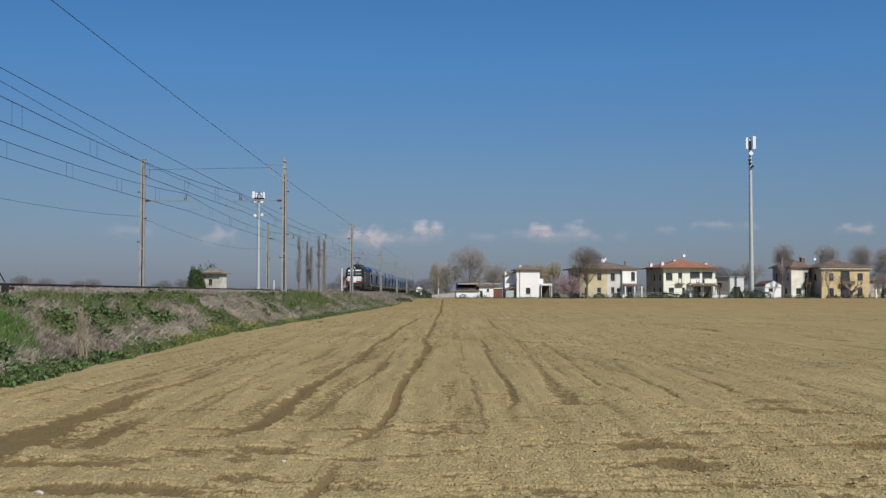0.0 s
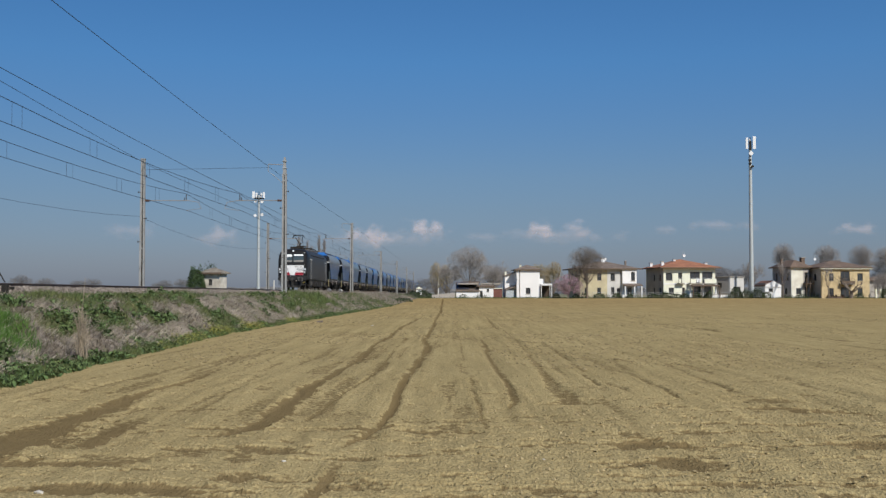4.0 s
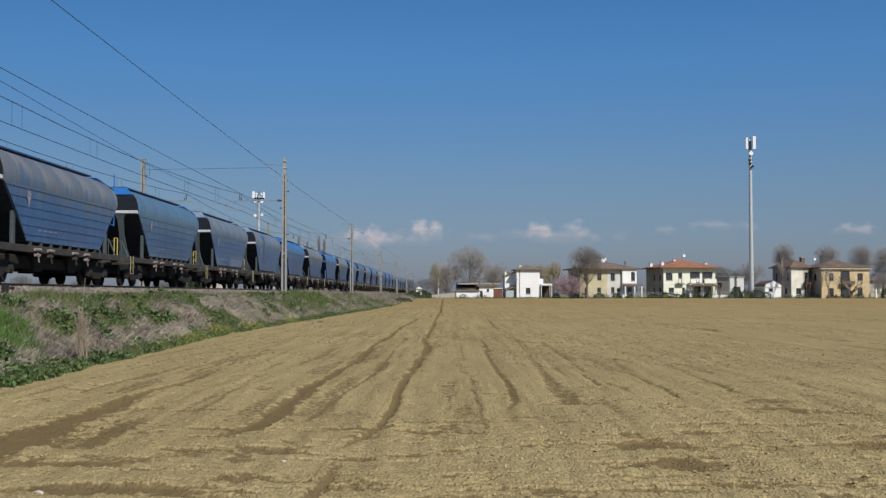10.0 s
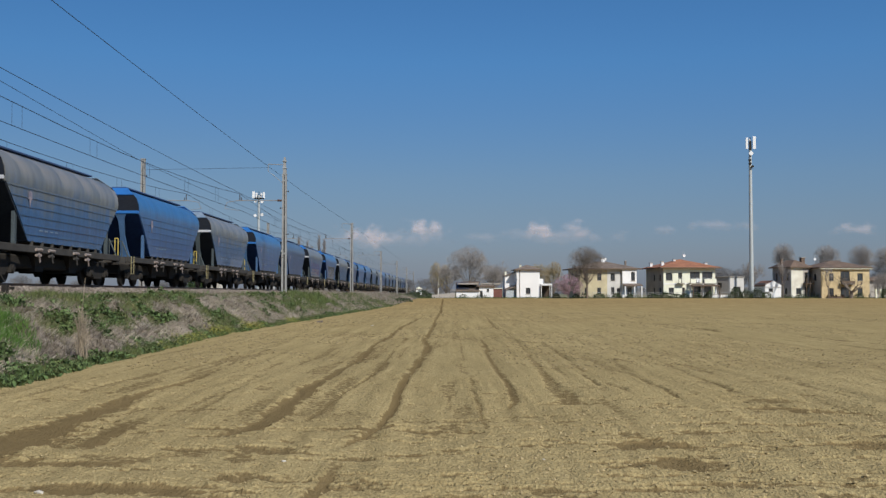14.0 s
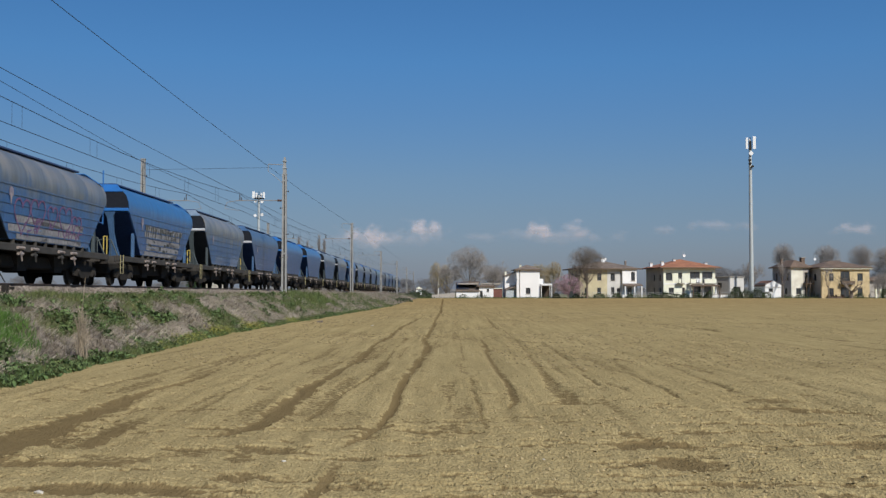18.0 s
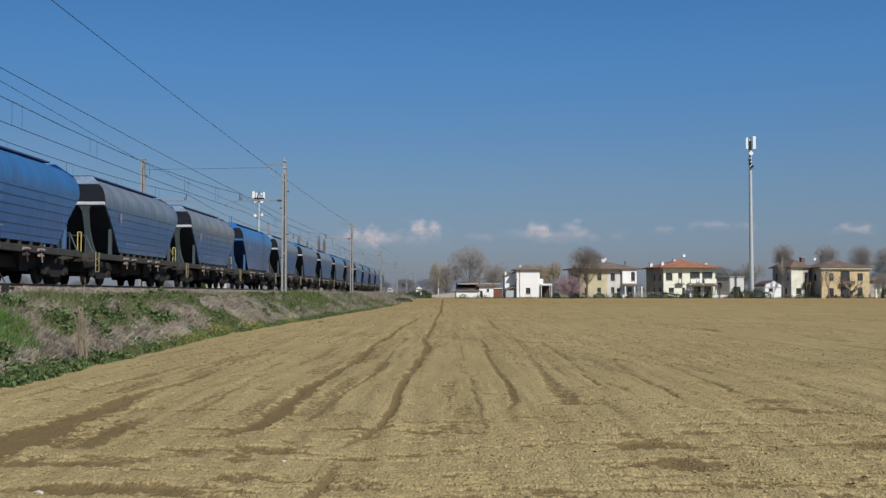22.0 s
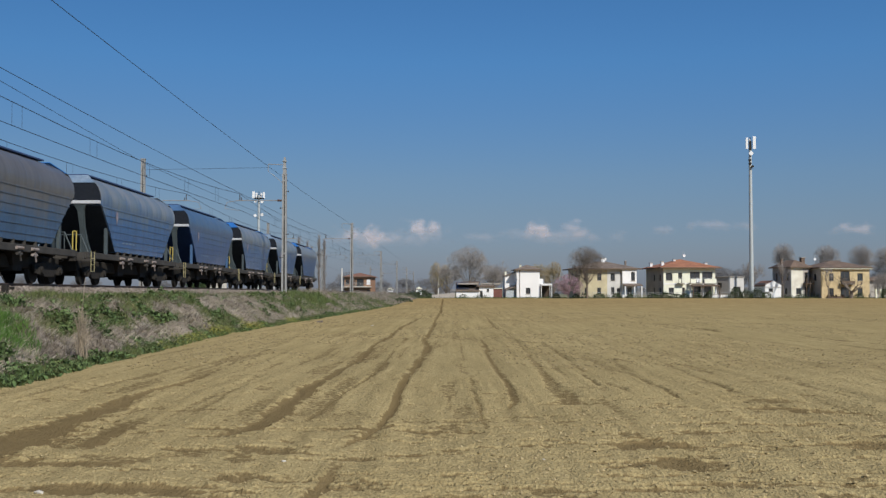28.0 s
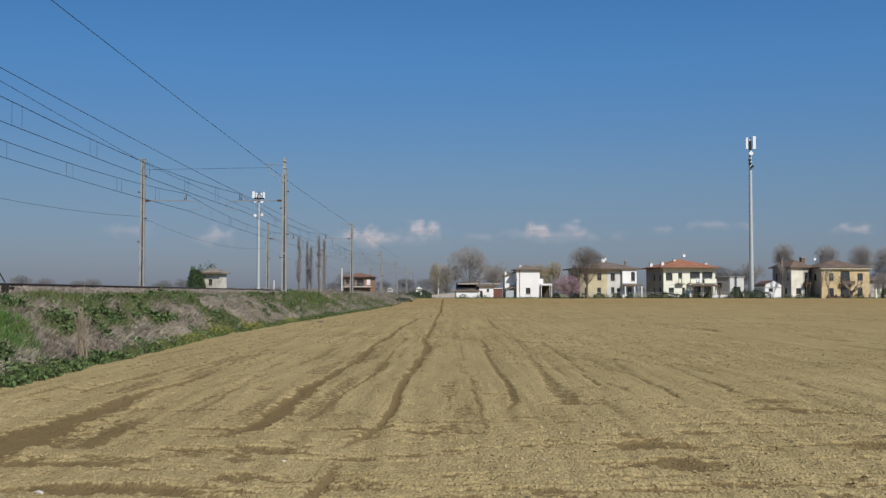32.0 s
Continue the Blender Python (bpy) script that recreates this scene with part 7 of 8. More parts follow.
def bank_points(n, seed, y0=12.0, y1=130.0, power=1.9):
    rs = np.random.RandomState(seed)
    y = y0 + (y1 - y0) * rs.rand(n) ** power
    f = foot(y)
    t = rs.rand(n)
    return f + (-12.75 - f) * t, y, t, rs


def patch(x, y, s, seed):
    return fbm(x * s, y * s * 0.6, 4, seed)


x, y, t, rs = bank_points(120000, 1)
g = green_cover(x, y)
k = (g < 0.75) & (fbm(x * 1.6, y * 1.2, 4, 203) > 0.45)
blades("dry_grass", x[k], y[k], bank_z(x[k], y[k]), 0.12, 0.42, 0.008, 1.0, M["drygrass"], 2, "pale matted dead grass on the bank", 0.8, 1.1)
x, y, t, rs = bank_points(120000, 3)
k = (fbm(x * 1.6, y * 1.2, 4, 203) < 0.52) & (green_cover(x, y) < 0.6)
blades("dead_brambles", x[k], y[k], bank_z(x[k], y[k]), 0.10, 0.36, 0.010, 1.0, M["purple"], 4, "greyish brown dead brambles on the bank", 0.7, 0.9)
x, y, t, rs = bank_points(170000, 5)
g = green_cover(x, y)
k = (g > 0.45) | (rs.rand(len(x)) < 0.04)
blades("green_grass", x[k], y[k], bank_z(x[k], y[k]), 0.08, 0.26, 0.011, 0.9, M["grass"], 6, "dark green grass patches on the bank")

# sparse olive grass and moss tufts all over the slope, in loose drifts
x, y, t, rs = bank_points(60000, 15)
k = fbm(x * 1.3 + 4, y * 0.9, 4, 209) > 0.62
M["olive"] = leafy("olive_grass_blade", (0.135, 0.135, 0.058), (0.18, 0.165, 0.082), 0.5)
blades("olive_grass", x[k], y[k], bank_z(x[k], y[k]), 0.06, 0.24, 0.010, 0.9, M["olive"], 16, "half dead olive grass drifting over the bank", 0.3)
# tall spring grass on the hump by the second pair of masts
rs = np.random.RandomState(65)
hx, hy = -9.7 + rs.normal(0, 0.7, 11000), 78 + rs.normal(0, 6.0, 11000)
k = (hx < foot(hy) - 0.2) & (hx > -11.6) & (fbm(hx * 1.1, hy * 0.35, 3, 66) > 0.47)
hx, hy = hx[k], hy[k]
M["meadow"] = leafy("spring_grass_blade", (0.070, 0.105, 0.032), (0.12, 0.145, 0.05), 0.6)
blades("spring_grass", hx, hy, bank_z(hx, hy), 0.12, 0.50, 0.020, 0.7, M["meadow"], 67, "tall fresh green grass on a hump of the bank")
# straw and bramble tangle on the far bank
x, y, t, rs = bank_points(16000, 17, 85, 200, 1.0)
k = fbm(x * 0.6, y * 0.25, 3, 68) > 0.48
blades("far_brambles", x[k], y[k], bank_z(x[k], y[k]), 0.2, 0.6, 0.02, 0.8, M["purple"], 69, "brown bramble tangle on the far bank", 0.3)

M["lush"] = leafy("lush_grass_blade", (0.060, 0.135, 0.024), (0.10, 0.175, 0.036), 0.5)
rs = np.random.RandomState(61)
mx, my = -9.7 + rs.normal(0, 0.42, 12000), 22.2 + rs.normal(0, 0.95, 12000)
k = my < 24.1 - 0.9 * ((mx + 9.6) / 0.9) ** 2 + rs.normal(0, 0.12, 12000)
mx, my = mx[k], my[k]
blades("lush_grass", mx, my, bank_z(mx, my) + 0.12 * rs.rand(len(mx)), 0.08, 0.24, 0.009, 0.9, M["lush"], 62, "lush bright green mound of grass on the bank")

# broad-leaved weeds: clumps along the foot and dotted up the slope
rs = np.random.RandomState(7)
cx, cy, cr, ch = [], [], [], []
for i in range(230):
    yy = 12 + 100 * rs.rand() ** 1.8
    cx.append(foot(yy) - 0.24 + rs.normal(0, 0.14))
    cy.append(yy)
    cr.append(rs.uniform(0.18, 0.42) * (1.1 if yy < 24 else 0.9))
    ch.append(rs.uniform(0.06, 0.22) * (1.0 if yy < 25 else 0.7))
for i in range(130):
    yy = 18 + 75 * rs.rand() ** 1.4
    xx = foot(yy) + (-11.6 - foot(yy)) * rs.uniform(0.2, 0.95)
    if rs.rand() < 0.8:
        ga, gb, gra, grb = GREEN[rs.randint(0, len(GREEN))]
        xx, yy = ga + rs.normal(0, 0.45) * gra, gb + rs.normal(0, 0.45) * grb
    if xx > -11.3:
        cx.append(xx)
        cy.append(yy)
        cr.append(rs.uniform(0.15, 0.42))
        ch.append(rs.uniform(0.12, 0.4))
cx, cy, cr, ch = map(np.array, (cx, cy, cr, ch))
n = 90
lx = (cx[:, None] + rs.normal(0, 0.5, (len(cx), n)) * cr[:, None]).ravel()
ly = (cy[:, None] + rs.normal(0, 0.5, (len(cx), n)) * cr[:, None]).ravel()
rad = np.hypot(lx - np.repeat(cx, n), ly - np.repeat(cy, n)) / np.repeat(cr, n)
lz = np.maximum(bank_z(lx, ly), gz(ly)) + np.repeat(ch, n) * np.clip(1.1 - 0.6 * rad, 0.1, 1) * rs.uniform(0.2, 1, len(lx))
k = lx < foot(ly) + 0.05
lx, ly, lz = lx[k], ly[k], lz[k]
leaves("weeds", lx, ly, lz, 0.058, M["weed"], 8, "dark green broad-leaved weeds along the field's edge")
yy = 27 + 28 * rs.rand(7500)
xx = foot(yy) - 0.2 + rs.normal(0, 0.22, 7500)
k = patch(xx, yy, 0.6, 215) > 0.5
leaves("mustard_flowers", xx[k], yy[k], np.maximum(bank_z(xx[k], yy[k]), gz(yy[k])) + rs.uniform(0.03, 0.28, k.sum()), 0.022, M["mustard"], 9, "yellowish flowering mustard plants at the foot of the bank", "weeds")

# tall dead stalks standing at the foot of the bank
M["straw"] = mat("straw_stalk", (0.34, 0.28, 0.20), (0.26, 0.21, 0.15), 0.9, 3, 20, 0.0)
st = thing("dead_stalks", (-8.0, 23.7, 0.2), "tall bunch of straw-coloured dead stalks", "weed")
for k in range(34):
    a, l = rs.uniform(0, math.tau), rs.uniform(0.0, 0.24)
    h = 1.75 if k == 0 else rs.uniform(0.5, 1.15)
    bm = rod(B(), (rs.normal(0, 0.07), rs.normal(0, 0.07), -0.1), (math.cos(a) * l * (0.1 if k == 0 else 1), math.sin(a) * l, h), 0.009, 0.004, 5)
    for j in range(4):
        z0 = h * rs.uniform(0.45, 0.9)
        b = rs.uniform(0, math.tau)
        rod(bm, (math.cos(a) * l * z0 / h, math.sin(a) * l * z0 / h, z0), (math.cos(a) * l * z0 / h + math.cos(b) * 0.09, math.sin(a) * l * z0 / h + math.sin(b) * 0.09, z0 + rs.uniform(-0.12, 0.1)), 0.006, 0.003, 3)
    part("stalk", bm, M["straw"], st)

# small trackside box with a rod, at the ballast's edge
tb = thing("trackside_box", (-12.75, 31.1, 1.52), "dark trackside box on a stone footing with a leaning rod", "box")
part("footing", box(B(), -0.16, 0.16, -0.15, 0.15, -0.25, 0.08, 0.04), M["sleeper"], tb)
part("case", box(B(), -0.08, 0.09, -0.08, 0.08, 0.08, 0.34, 0.02), M["darksteel"], tb)
part("lever", rod(B(), (0.0, 0, 0.4), (-0.32, 0, 0.95), 0.018, n=6), M["darksteel"], tb)
part("bracket", box(B(), 0.14, 0.26, -0.05, 0.05, 0.2, 0.28), M["darksteel"], tb)

# loose clods and pebbles over the field
cnt = 26000
sy = 6.5 + 34 * rs.rand(cnt) ** 1.5
sx = rs.uniform(-1, 1, cnt) * (1.5 + 0.43 * sy)
k = (sx > foot(sy) + 0.4) & (damp(sx, sy) < 0.3)
sx, sy = sx[k], sy[k]
cnt = len(sx)
r = (0.007 + 0.019 * rs.rand(cnt) ** 2.6 * (0.6 + 0.6 * (sx > 0) * (sy < 15)))[:, None, None]
shp = octa[None] * r * rs.uniform(0.6, 1.3, (cnt, 6, 3)) * np.array([1, 1, 0.75])
pts = shp + np.stack([sx, sy, field_z(sx, sy) + 0.003], 1)[:, None]
M["clod"] = island(mat("soil_clod", (0.35, 0.28, 0.15), (0.28, 0.22, 0.115), 0.97, 1, 30, 0.0, grain=0.2, spec=0.1), 0.25)
tagged(quads("soil_clods", pts[:, tri].reshape(-1, 3), M["clod"], 3), "loose dry soil clods", "soil", kind="stuff")
# lumps turned up by the harrow in uneven drifts further out
ly = 22 + 60 * rs.rand(26000)
lx = rs.uniform(-1, 1, 26000) * (1.5 + 0.43 * ly)
k = (lx > foot(ly) + 0.6) & (fbm(lx * 0.35, ly * 0.16, 3, 21) > 0.47)
lx, ly = lx[k], ly[k]
r = (0.012 + 0.026 * rs.rand(len(lx)) ** 2.2)[:, None, None]
pts = octa[None] * r * rs.uniform(0.6, 1.3, (len(lx), 6, 3)) * np.array([1.5, 1, 0.7]) + np.stack([lx, ly, field_z(lx, ly) + 0.006], 1)[:, None]
M["lump"] = island(mat("brown_soil_lump", (0.29, 0.228, 0.122), (0.24, 0.188, 0.10), 0.97, 1, 30, 0.0, grain=0.2, spec=0.1), 0.3)
tagged(quads("soil_clods", pts[:, tri].reshape(-1, 3), M["lump"], 3), "brown soil clods", "soil", kind="stuff")
M["pebble"] = island(mat("pale_pebble", (0.42, 0.39, 0.33), (0.34, 0.31, 0.26), 0.9, 1, 30, 0.0), 0.3)
for px, py, pr in ((-3.25, 8.65, 0.035), (-3.85, 9.2, 0.025), (-1.55, 10.25, 0.022), (-2.5, 8.0, 0.02), (-3.4, 48.0, 0.06), (0.9, 10.4, 0.015), (-1.2, 8.5, 0.02)):
    bm = B()
    bmesh.ops.create_icosphere(bm, subdivisions=1, radius=pr)
    for v in bm.verts:
        v.co = Vector((v.co.x * rs.uniform(0.9, 1.5), v.co.y * rs.uniform(0.8, 1.1), v.co.z * 0.6))
    o = link("stone", bm, M["pebble"])
    o.location = (px, py, float(field_z(np.array([px]), np.array([py]))[0]) + pr * 0.2)
    tagged(o, "pale stone lying on the bare field", "stone", "stones on the field")
o = link("dark_clod", rod(B(), (-0.14, 0, 0), (0.14, 0, 0.05), 0.08, 0.05, 7), M["bark"])
o.location = (-6.3, 53.0, 0.2)
tagged(o, "dark lump of earth on the field", "clod")


# ---- trees ----
def grow(rs, p, d, length, r, depth, segs, twigs, upward, spread, ends):
    """Collect limb segments and twig bases of a bare tree."""
    q = p
    for k in range(3):
        d = (d + Vector(rs.normal(0, 0.10, 3)) + Vector((0, 0, upward * 0.10))).normalized()
        n = q + d * length / 3
        r2 = r * 0.86
        segs.append((q, n, r, r2))
        if depth <= 1:
            twigs.append((q, n, d))
        q, r = n, r2
        if depth > 0 and k > 0:
            for j in range(2):
                e = (d + Vector(rs.normal(0, spread, 3)) + Vector((0, 0, upward * 0.2))).normalized()
                grow(rs, q, e, length * rs.uniform(0.55, 0.8), r * 0.62, depth - 1, segs, twigs, upward, spread, ends)
    ends.append(q)


def bare_tree(x, y, h, label, seed, spread=0.55, upward=0.6, trunk=0.28, depth=3, twig_m=None, r0=None, tw=14, base=None, twig_len=0.9, name="bare_tree", bm_mat=None, tw_w=0.012):
    rs = np.random.RandomState(seed)
    segs, twigs, ends = [], [], []
    zb = float(gz(y)) - 0.1 if base is None else base
    r0 = r0 or h * 0.016
    lead = h * trunk
    p = Vector((0, 0, 0))
    top = Vector((rs.normal(0, 0.02) * h, 0, lead))
    segs.append((p, top, r0 * 1.25, r0))
    for j in range(4):
        a = j * math.tau / 4 + rs.uniform(-0.5, 0.5)
        e = Vector((math.cos(a) * spread, math.sin(a) * spread, 0.75)).normalized()
        grow(rs, top - Vector((0, 0, lead * rs.uniform(0, 0.25))), e, h * rs.uniform(0.30, 0.42), r0 * 0.6, depth, segs, twigs, upward, spread, ends)
    hi = max(e.z for e in ends)
    sc = (h * 0.95) / hi
    t = thing(name, (x, y, zb), label, "tree")
    bm = B()
    for a, b, ra, rb in segs:
        if ra > 0.012:
            rod(bm, a * sc, b * sc, ra * sc, rb * sc, 6 if ra > 0.08 else 3)
    part("trunk", bm, bm_mat or M["bark"], t, "forked grey trunk and limbs")
    a = np.array([q[0] * sc for q in twigs])
    b = np.array([q[1] * sc for q in twigs])
    d = np.array([q[2] for q in twigs])
    n = len(a)
    u = rs.rand(n, tw, 1)
    s = a[:, None] * (1 - u) + b[:, None] * u
    e = d[:, None] * 0.6 + rs.normal(0, 0.6, (n, tw, 3)) + np.array([0, 0, 0.35 * upward])
    e /= np.linalg.norm(e, axis=2)[:, :, None]
    tip = s + e * rs.uniform(0.4, 1.0, (n, tw, 1)) * twig_len
    w = np.cross(e, rs.normal(size=e.shape))
    w = w / np.linalg.norm(w, axis=2)[:, :, None] * tw_w
    c = part_stuff(np.stack([s - w, s + w, tip], 2).reshape(-1, 3), twig_m or M["twig"], t)
    return t, tip.reshape(-1, 3)


def part_stuff(v, m, t):
    ob = quads("crown", v, m, 3, t)
    return tagged(ob, "crown of fine bare twigs", kind="stuff")


def dome_tree(x, y, h, w, bole, label, seed, n=70, tw=26, m=None):
    """A bare broad tree whose limbs fan out into a rounded crown of fine twigs."""
    rs = np.random.RandomState(seed)
    t = thing("bare_tree", (x, y, float(gz(y)) - 0.1), label, "tree")
    zb = h * bole
    bm = rod(B(), (0, 0, 0), (rs.normal(0, 0.1), 0, zb), h * 0.022, h * 0.016, 8)
    ends, bases = [], []
    for k in range(n):
        a = rs.uniform(0, math.tau)
        el = math.asin(rs.uniform(0.0, 1.0)) * 0.9 + 0.12
        rr = rs.uniform(0.72, 1.0)
        e = Vector((math.cos(a) * math.cos(el) * w / 2 * rr, math.sin(a) * math.cos(el) * w / 2 * rr, zb + (h - zb) * (0.12 + 0.88 * math.sin(el) * rr)))
        s = Vector((0, 0, zb * rs.uniform(0.8, 1.02)))
        mid = s.lerp(e, 0.5) + Vector((rs.normal(0, 0.12), rs.normal(0, 0.12), 0.06 * h * rs.rand()))
        thick = 0.06 if k < 9 else 0.017
        rod(bm, s, mid, thick, thick * 0.6, 5)
        rod(bm, mid, e, thick * 0.6, 0.008, 4)
        bases.append(mid)
        ends.append(e)
    part("trunk", bm, M["bark"], t, "grey trunk and fanning limbs")
    a, b = np.array(bases), np.array(ends)
    tw = tw * 4
    u = rs.rand(n, tw, 1) ** 0.7
    s = a[:, None] * (1 - u) + b[:, None] * u
    d = (b - a)
    d /= np.linalg.norm(d, axis=1)[:, None]
    e = d[:, None] * 0.5 + rs.normal(0, 0.55, (n, tw, 3)) + np.array([0, 0, 0.3])
    e /= np.linalg.norm(e, axis=2)[:, :, None]
    tip = s + e * rs.uniform(0.3, 1.0, (n, tw, 1)) * h * 0.075
    wv = np.cross(e, rs.normal(size=e.shape))
    wv = wv / np.linalg.norm(wv, axis=2)[:, :, None] * 0.015
    v = np.stack([s - wv, s + wv, tip], 2).reshape(-1, 3)
    # spray of finest twigs filling the crown out to an uneven rounded edge
    c = int(130 * w * (h - zb))
    g = rs.normal(size=(c, 3))
    g /= np.linalg.norm(g, axis=1)[:, None]
    g[:, 2] = np.where(g[:, 2] < -0.35, -g[:, 2], g[:, 2])
    lump = 0.80 + 0.42 * fbm(g[:, 0] * 2.2 + seed, g[:, 2] * 2.2 + g[:, 1], 3, seed)
    q = g * (rs.rand(c, 1) ** 0.45) * lump[:, None] * np.array([w / 2, w / 2, (h - zb) / 2]) * 0.93 + np.array([0, 0, zb + (h - zb) / 2])
    e = g * 0.8 + rs.normal(0, 0.45, (c, 3)) + np.array([0, 0, 0.45])
    e = e / np.linalg.norm(e, axis=1)[:, None] * rs.uniform(0.35, 0.9, (c, 1))
    wv = np.cross(e, rs.normal(size=e.shape))
    wv = wv / np.linalg.norm(wv, axis=1)[:, None] * 0.011
    v = np.concatenate([v, np.stack([q - wv, q + wv, q + e], 1).reshape(-1, 3)])
    part_stuff(v, m or M["twig"], t)
    return t


# grove behind the outbuildings
for i, (x, y, h) in enumerate(((0.2, 260, 8.6), (10.6, 262, 9.6), (12.6, 266, 7.6))):
    bare_tree(x, y, h, "bare spreading tree with a dense grey-brown crown", 300 + i, 0.6, 0.6, 0.2, 3, tw=7, twig_len=1.3, tw_w=0.009)
dome_tree(4.6, 250, 11.9, 10.8, 0.18, "broad bare tree with a rounded grey-brown crown", 305, 90, 16)
dome_tree(10.2, 254, 7.6, 4.6, 0.25, "broad bare tree behind the outbuildings", 306, 60, 26)
dome_tree(-3.3, 268, 8.8, 3.6, 0.12, "slim tree with dense yellowish spring twigs", 320, 40, 14, M["twig_yellow"])
dome_tree(-0.8, 271, 8.2, 3.4, 0.12, "slim tree with dense yellowish spring twigs", 321, 40, 14, M["twig_yellow"])
dome_tree(20.2, 244, 7.9, 5.4, 0.15, "willow with dense yellow twigs", 330, 50, 14, M["twig_yellow"])
dome_tree(23.6, 246, 8.4, 4.6, 0.15, "willow with dense yellow twigs", 331, 50, 14, M["twig_yellow"])
for i, (x, y, h) in enumerate(((69.0, 250, 8.5),)):
    bare_tree(x, y, h, "bare tree rising behind the houses", 350 + i, 0.5, 0.7, 0.2, 3, tw=6, twig_len=1.1)
bare_tree(80.1, 217.0, 4.9, "dark pollarded tree with wide forked limbs before the ochre house", 371, 0.95, 0.35, 0.22, 1, r0=0.24, tw=3, twig_len=0.6)
dome_tree(88.0, 221.6, 5.4, 3.8, 0.05, "dense low bare thicket by the gate pillars", 373, 60, 26)
dome_tree(27.4, 216, 10.5, 7.4, 0.3, "tall dark bare tree standing before the farmhouse", 342, 70, 14, M["bark"])
for i, (x, h, w) in enumerate(((72.6, 11.9, 5.2), (82.4, 11.6, 5.8), (89.4, 11.5, 5.8), (95.0, 11.0, 5.8))):
    dome_tree(x, 236 + i % 2 * 0.8, h, w, 0.42, "tall bare plane tree with a rounded crown behind the houses", 362 + i, 60, 22)
bare_tree(75.6, 217.0, 7.5, "slim bare tree before the ochre house", 367, 0.2, 1.2, 0.4, 2, tw=4, twig_len=0.7)
bare_tree(66.6, 217.2, 8.0, "slim bare tree before the old house", 368, 0.2, 1.2, 0.4, 2, tw=4, twig_len=0.7)
# pink blossoming tree
bt, tips = bare_tree(23.4, 214, 4.7, "round plum tree in pink blossom", 374, 0.6, 0.4, 0.18, 2, tw=10, twig_len=0.7, name="blossom_tree")
rs = np.random.RandomState(371)
pk = tips[rs.randint(0, len(tips), 9000)] + rs.normal(0, 0.2, (9000, 3))
u = rs.normal(size=(9000, 3))
u = u / np.linalg.norm(u, axis=1)[:, None] * rs.uniform(0.35, 1, (9000, 1)) ** 0.5
u *= (0.75 + 0.5 * fbm(u[:, :1] * 2 + 7, u[:, 2:] * 2 + 3, 3, 9))
pk = np.concatenate([pk[:3500], u * np.array([2.8, 2.2, 2.1]) + np.array([0, 0, 2.75])])
pk = pk[fbm(pk[:, 0] * 1.3, pk[:, 2] * 1.3, 3, 12) > 0.38]
leaves("blossom", pk[:, 0], pk[:, 1], pk[:, 2], 0.065, island(M["blossom"], 0.3), 372, "pink blossom", parent=bt)
# columnar poplars
def poplar(x, y, h, w, seed):
    rs = np.random.RandomState(seed)
    t = thing("poplar", (x, y, float(gz(y)) - 0.15), "slim columnar poplar, still bare", "tree", "poplars by the railway")
    bm = rod(B(), (0, 0, 0), (0, 0, h * 0.55), 0.20, 0.11, 7)
    rod(bm, (0, 0, h * 0.55), (rs.normal(0, 0.1), 0, h * 0.97), 0.11, 0.02, 5)
    n = 90
    z0 = h * (0.12 + 0.8 * rs.rand(n))
    a = rs.uniform(0, math.tau, n)
    rad = w / 2 * np.sin(np.pi * np.clip(z0 / h, 0, 1) ** 0.8) * rs.uniform(0.5, 1.0, n)
    ln = h * 0.14 * rs.uniform(0.6, 1.2, n)
    p0 = np.stack([0 * a, 0 * a, z0], 1)
    p1 = np.stack([np.cos(a) * rad, np.sin(a) * rad, np.minimum(z0 + ln, h)], 1)
    for q0, q1 in zip(p0, p1):
        rod(bm, q0, q1, 0.035, 0.012, 3)
    part("trunk", bm, M["bark"], t, "upright trunk and limbs")
    u = rs.rand(n, 26, 1)
    s = p0[:, None] * (1 - u) + p1[:, None] * u
    e = np.stack([rs.normal(0, 0.35, (n, 26)), rs.normal(0, 0.35, (n, 26)), np.ones((n, 26))], 2)
    tip = s + e * rs.uniform(0.4, 1.1, (n, 26, 1))
    wv = np.cross(e, rs.normal(size=e.shape))
    wv = wv / np.linalg.norm(wv, axis=2)[:, :, None] * 0.014
    # poplar twigs have the haze mixed into their colour
    part_stuff(np.stack([s - wv, s + wv, tip], 2).reshape(-1, 3), M["twig_far"], t)


for i, (x, y, h, w) in enumerate(((-34.6, 250, 14.0, 2.0), (-33.2, 254, 13.2, 1.7), (-32.6, 256, 12.0, 1.5), (-30.0, 250, 14.3, 1.9), (-29.2, 253, 13.4, 1.7))):
    poplar(x, y, h, w, 380 + i)
# far trees beyond the railway
for i, (x, y, h) in enumerate(((-158, 400, 9.2), (-150, 402, 8.0), (-137, 400, 7.0), (-131, 398, 7.6), (-105, 400, 7.0), (-99, 402, 7.4), (-113, 420, 6), (-28, 300, 8.0), (-26, 310, 7.6), (-20, 330, 6), (-14, 350, 7), (-8, 360, 7), (-45, 420, 6.5), (-17, 420, 8), (-4, 330, 6), (64, 240, 7.5), (60, 246, 8.0), (62, 250, 8.5), (95, 238, 7.0), (100, 240, 7.4))):
    dome_tree(x, y, h * 0.86, h * 1.05, 0.08, "small bare tree in the distance", 400 + i, 22, 5, M["twig_grey"])

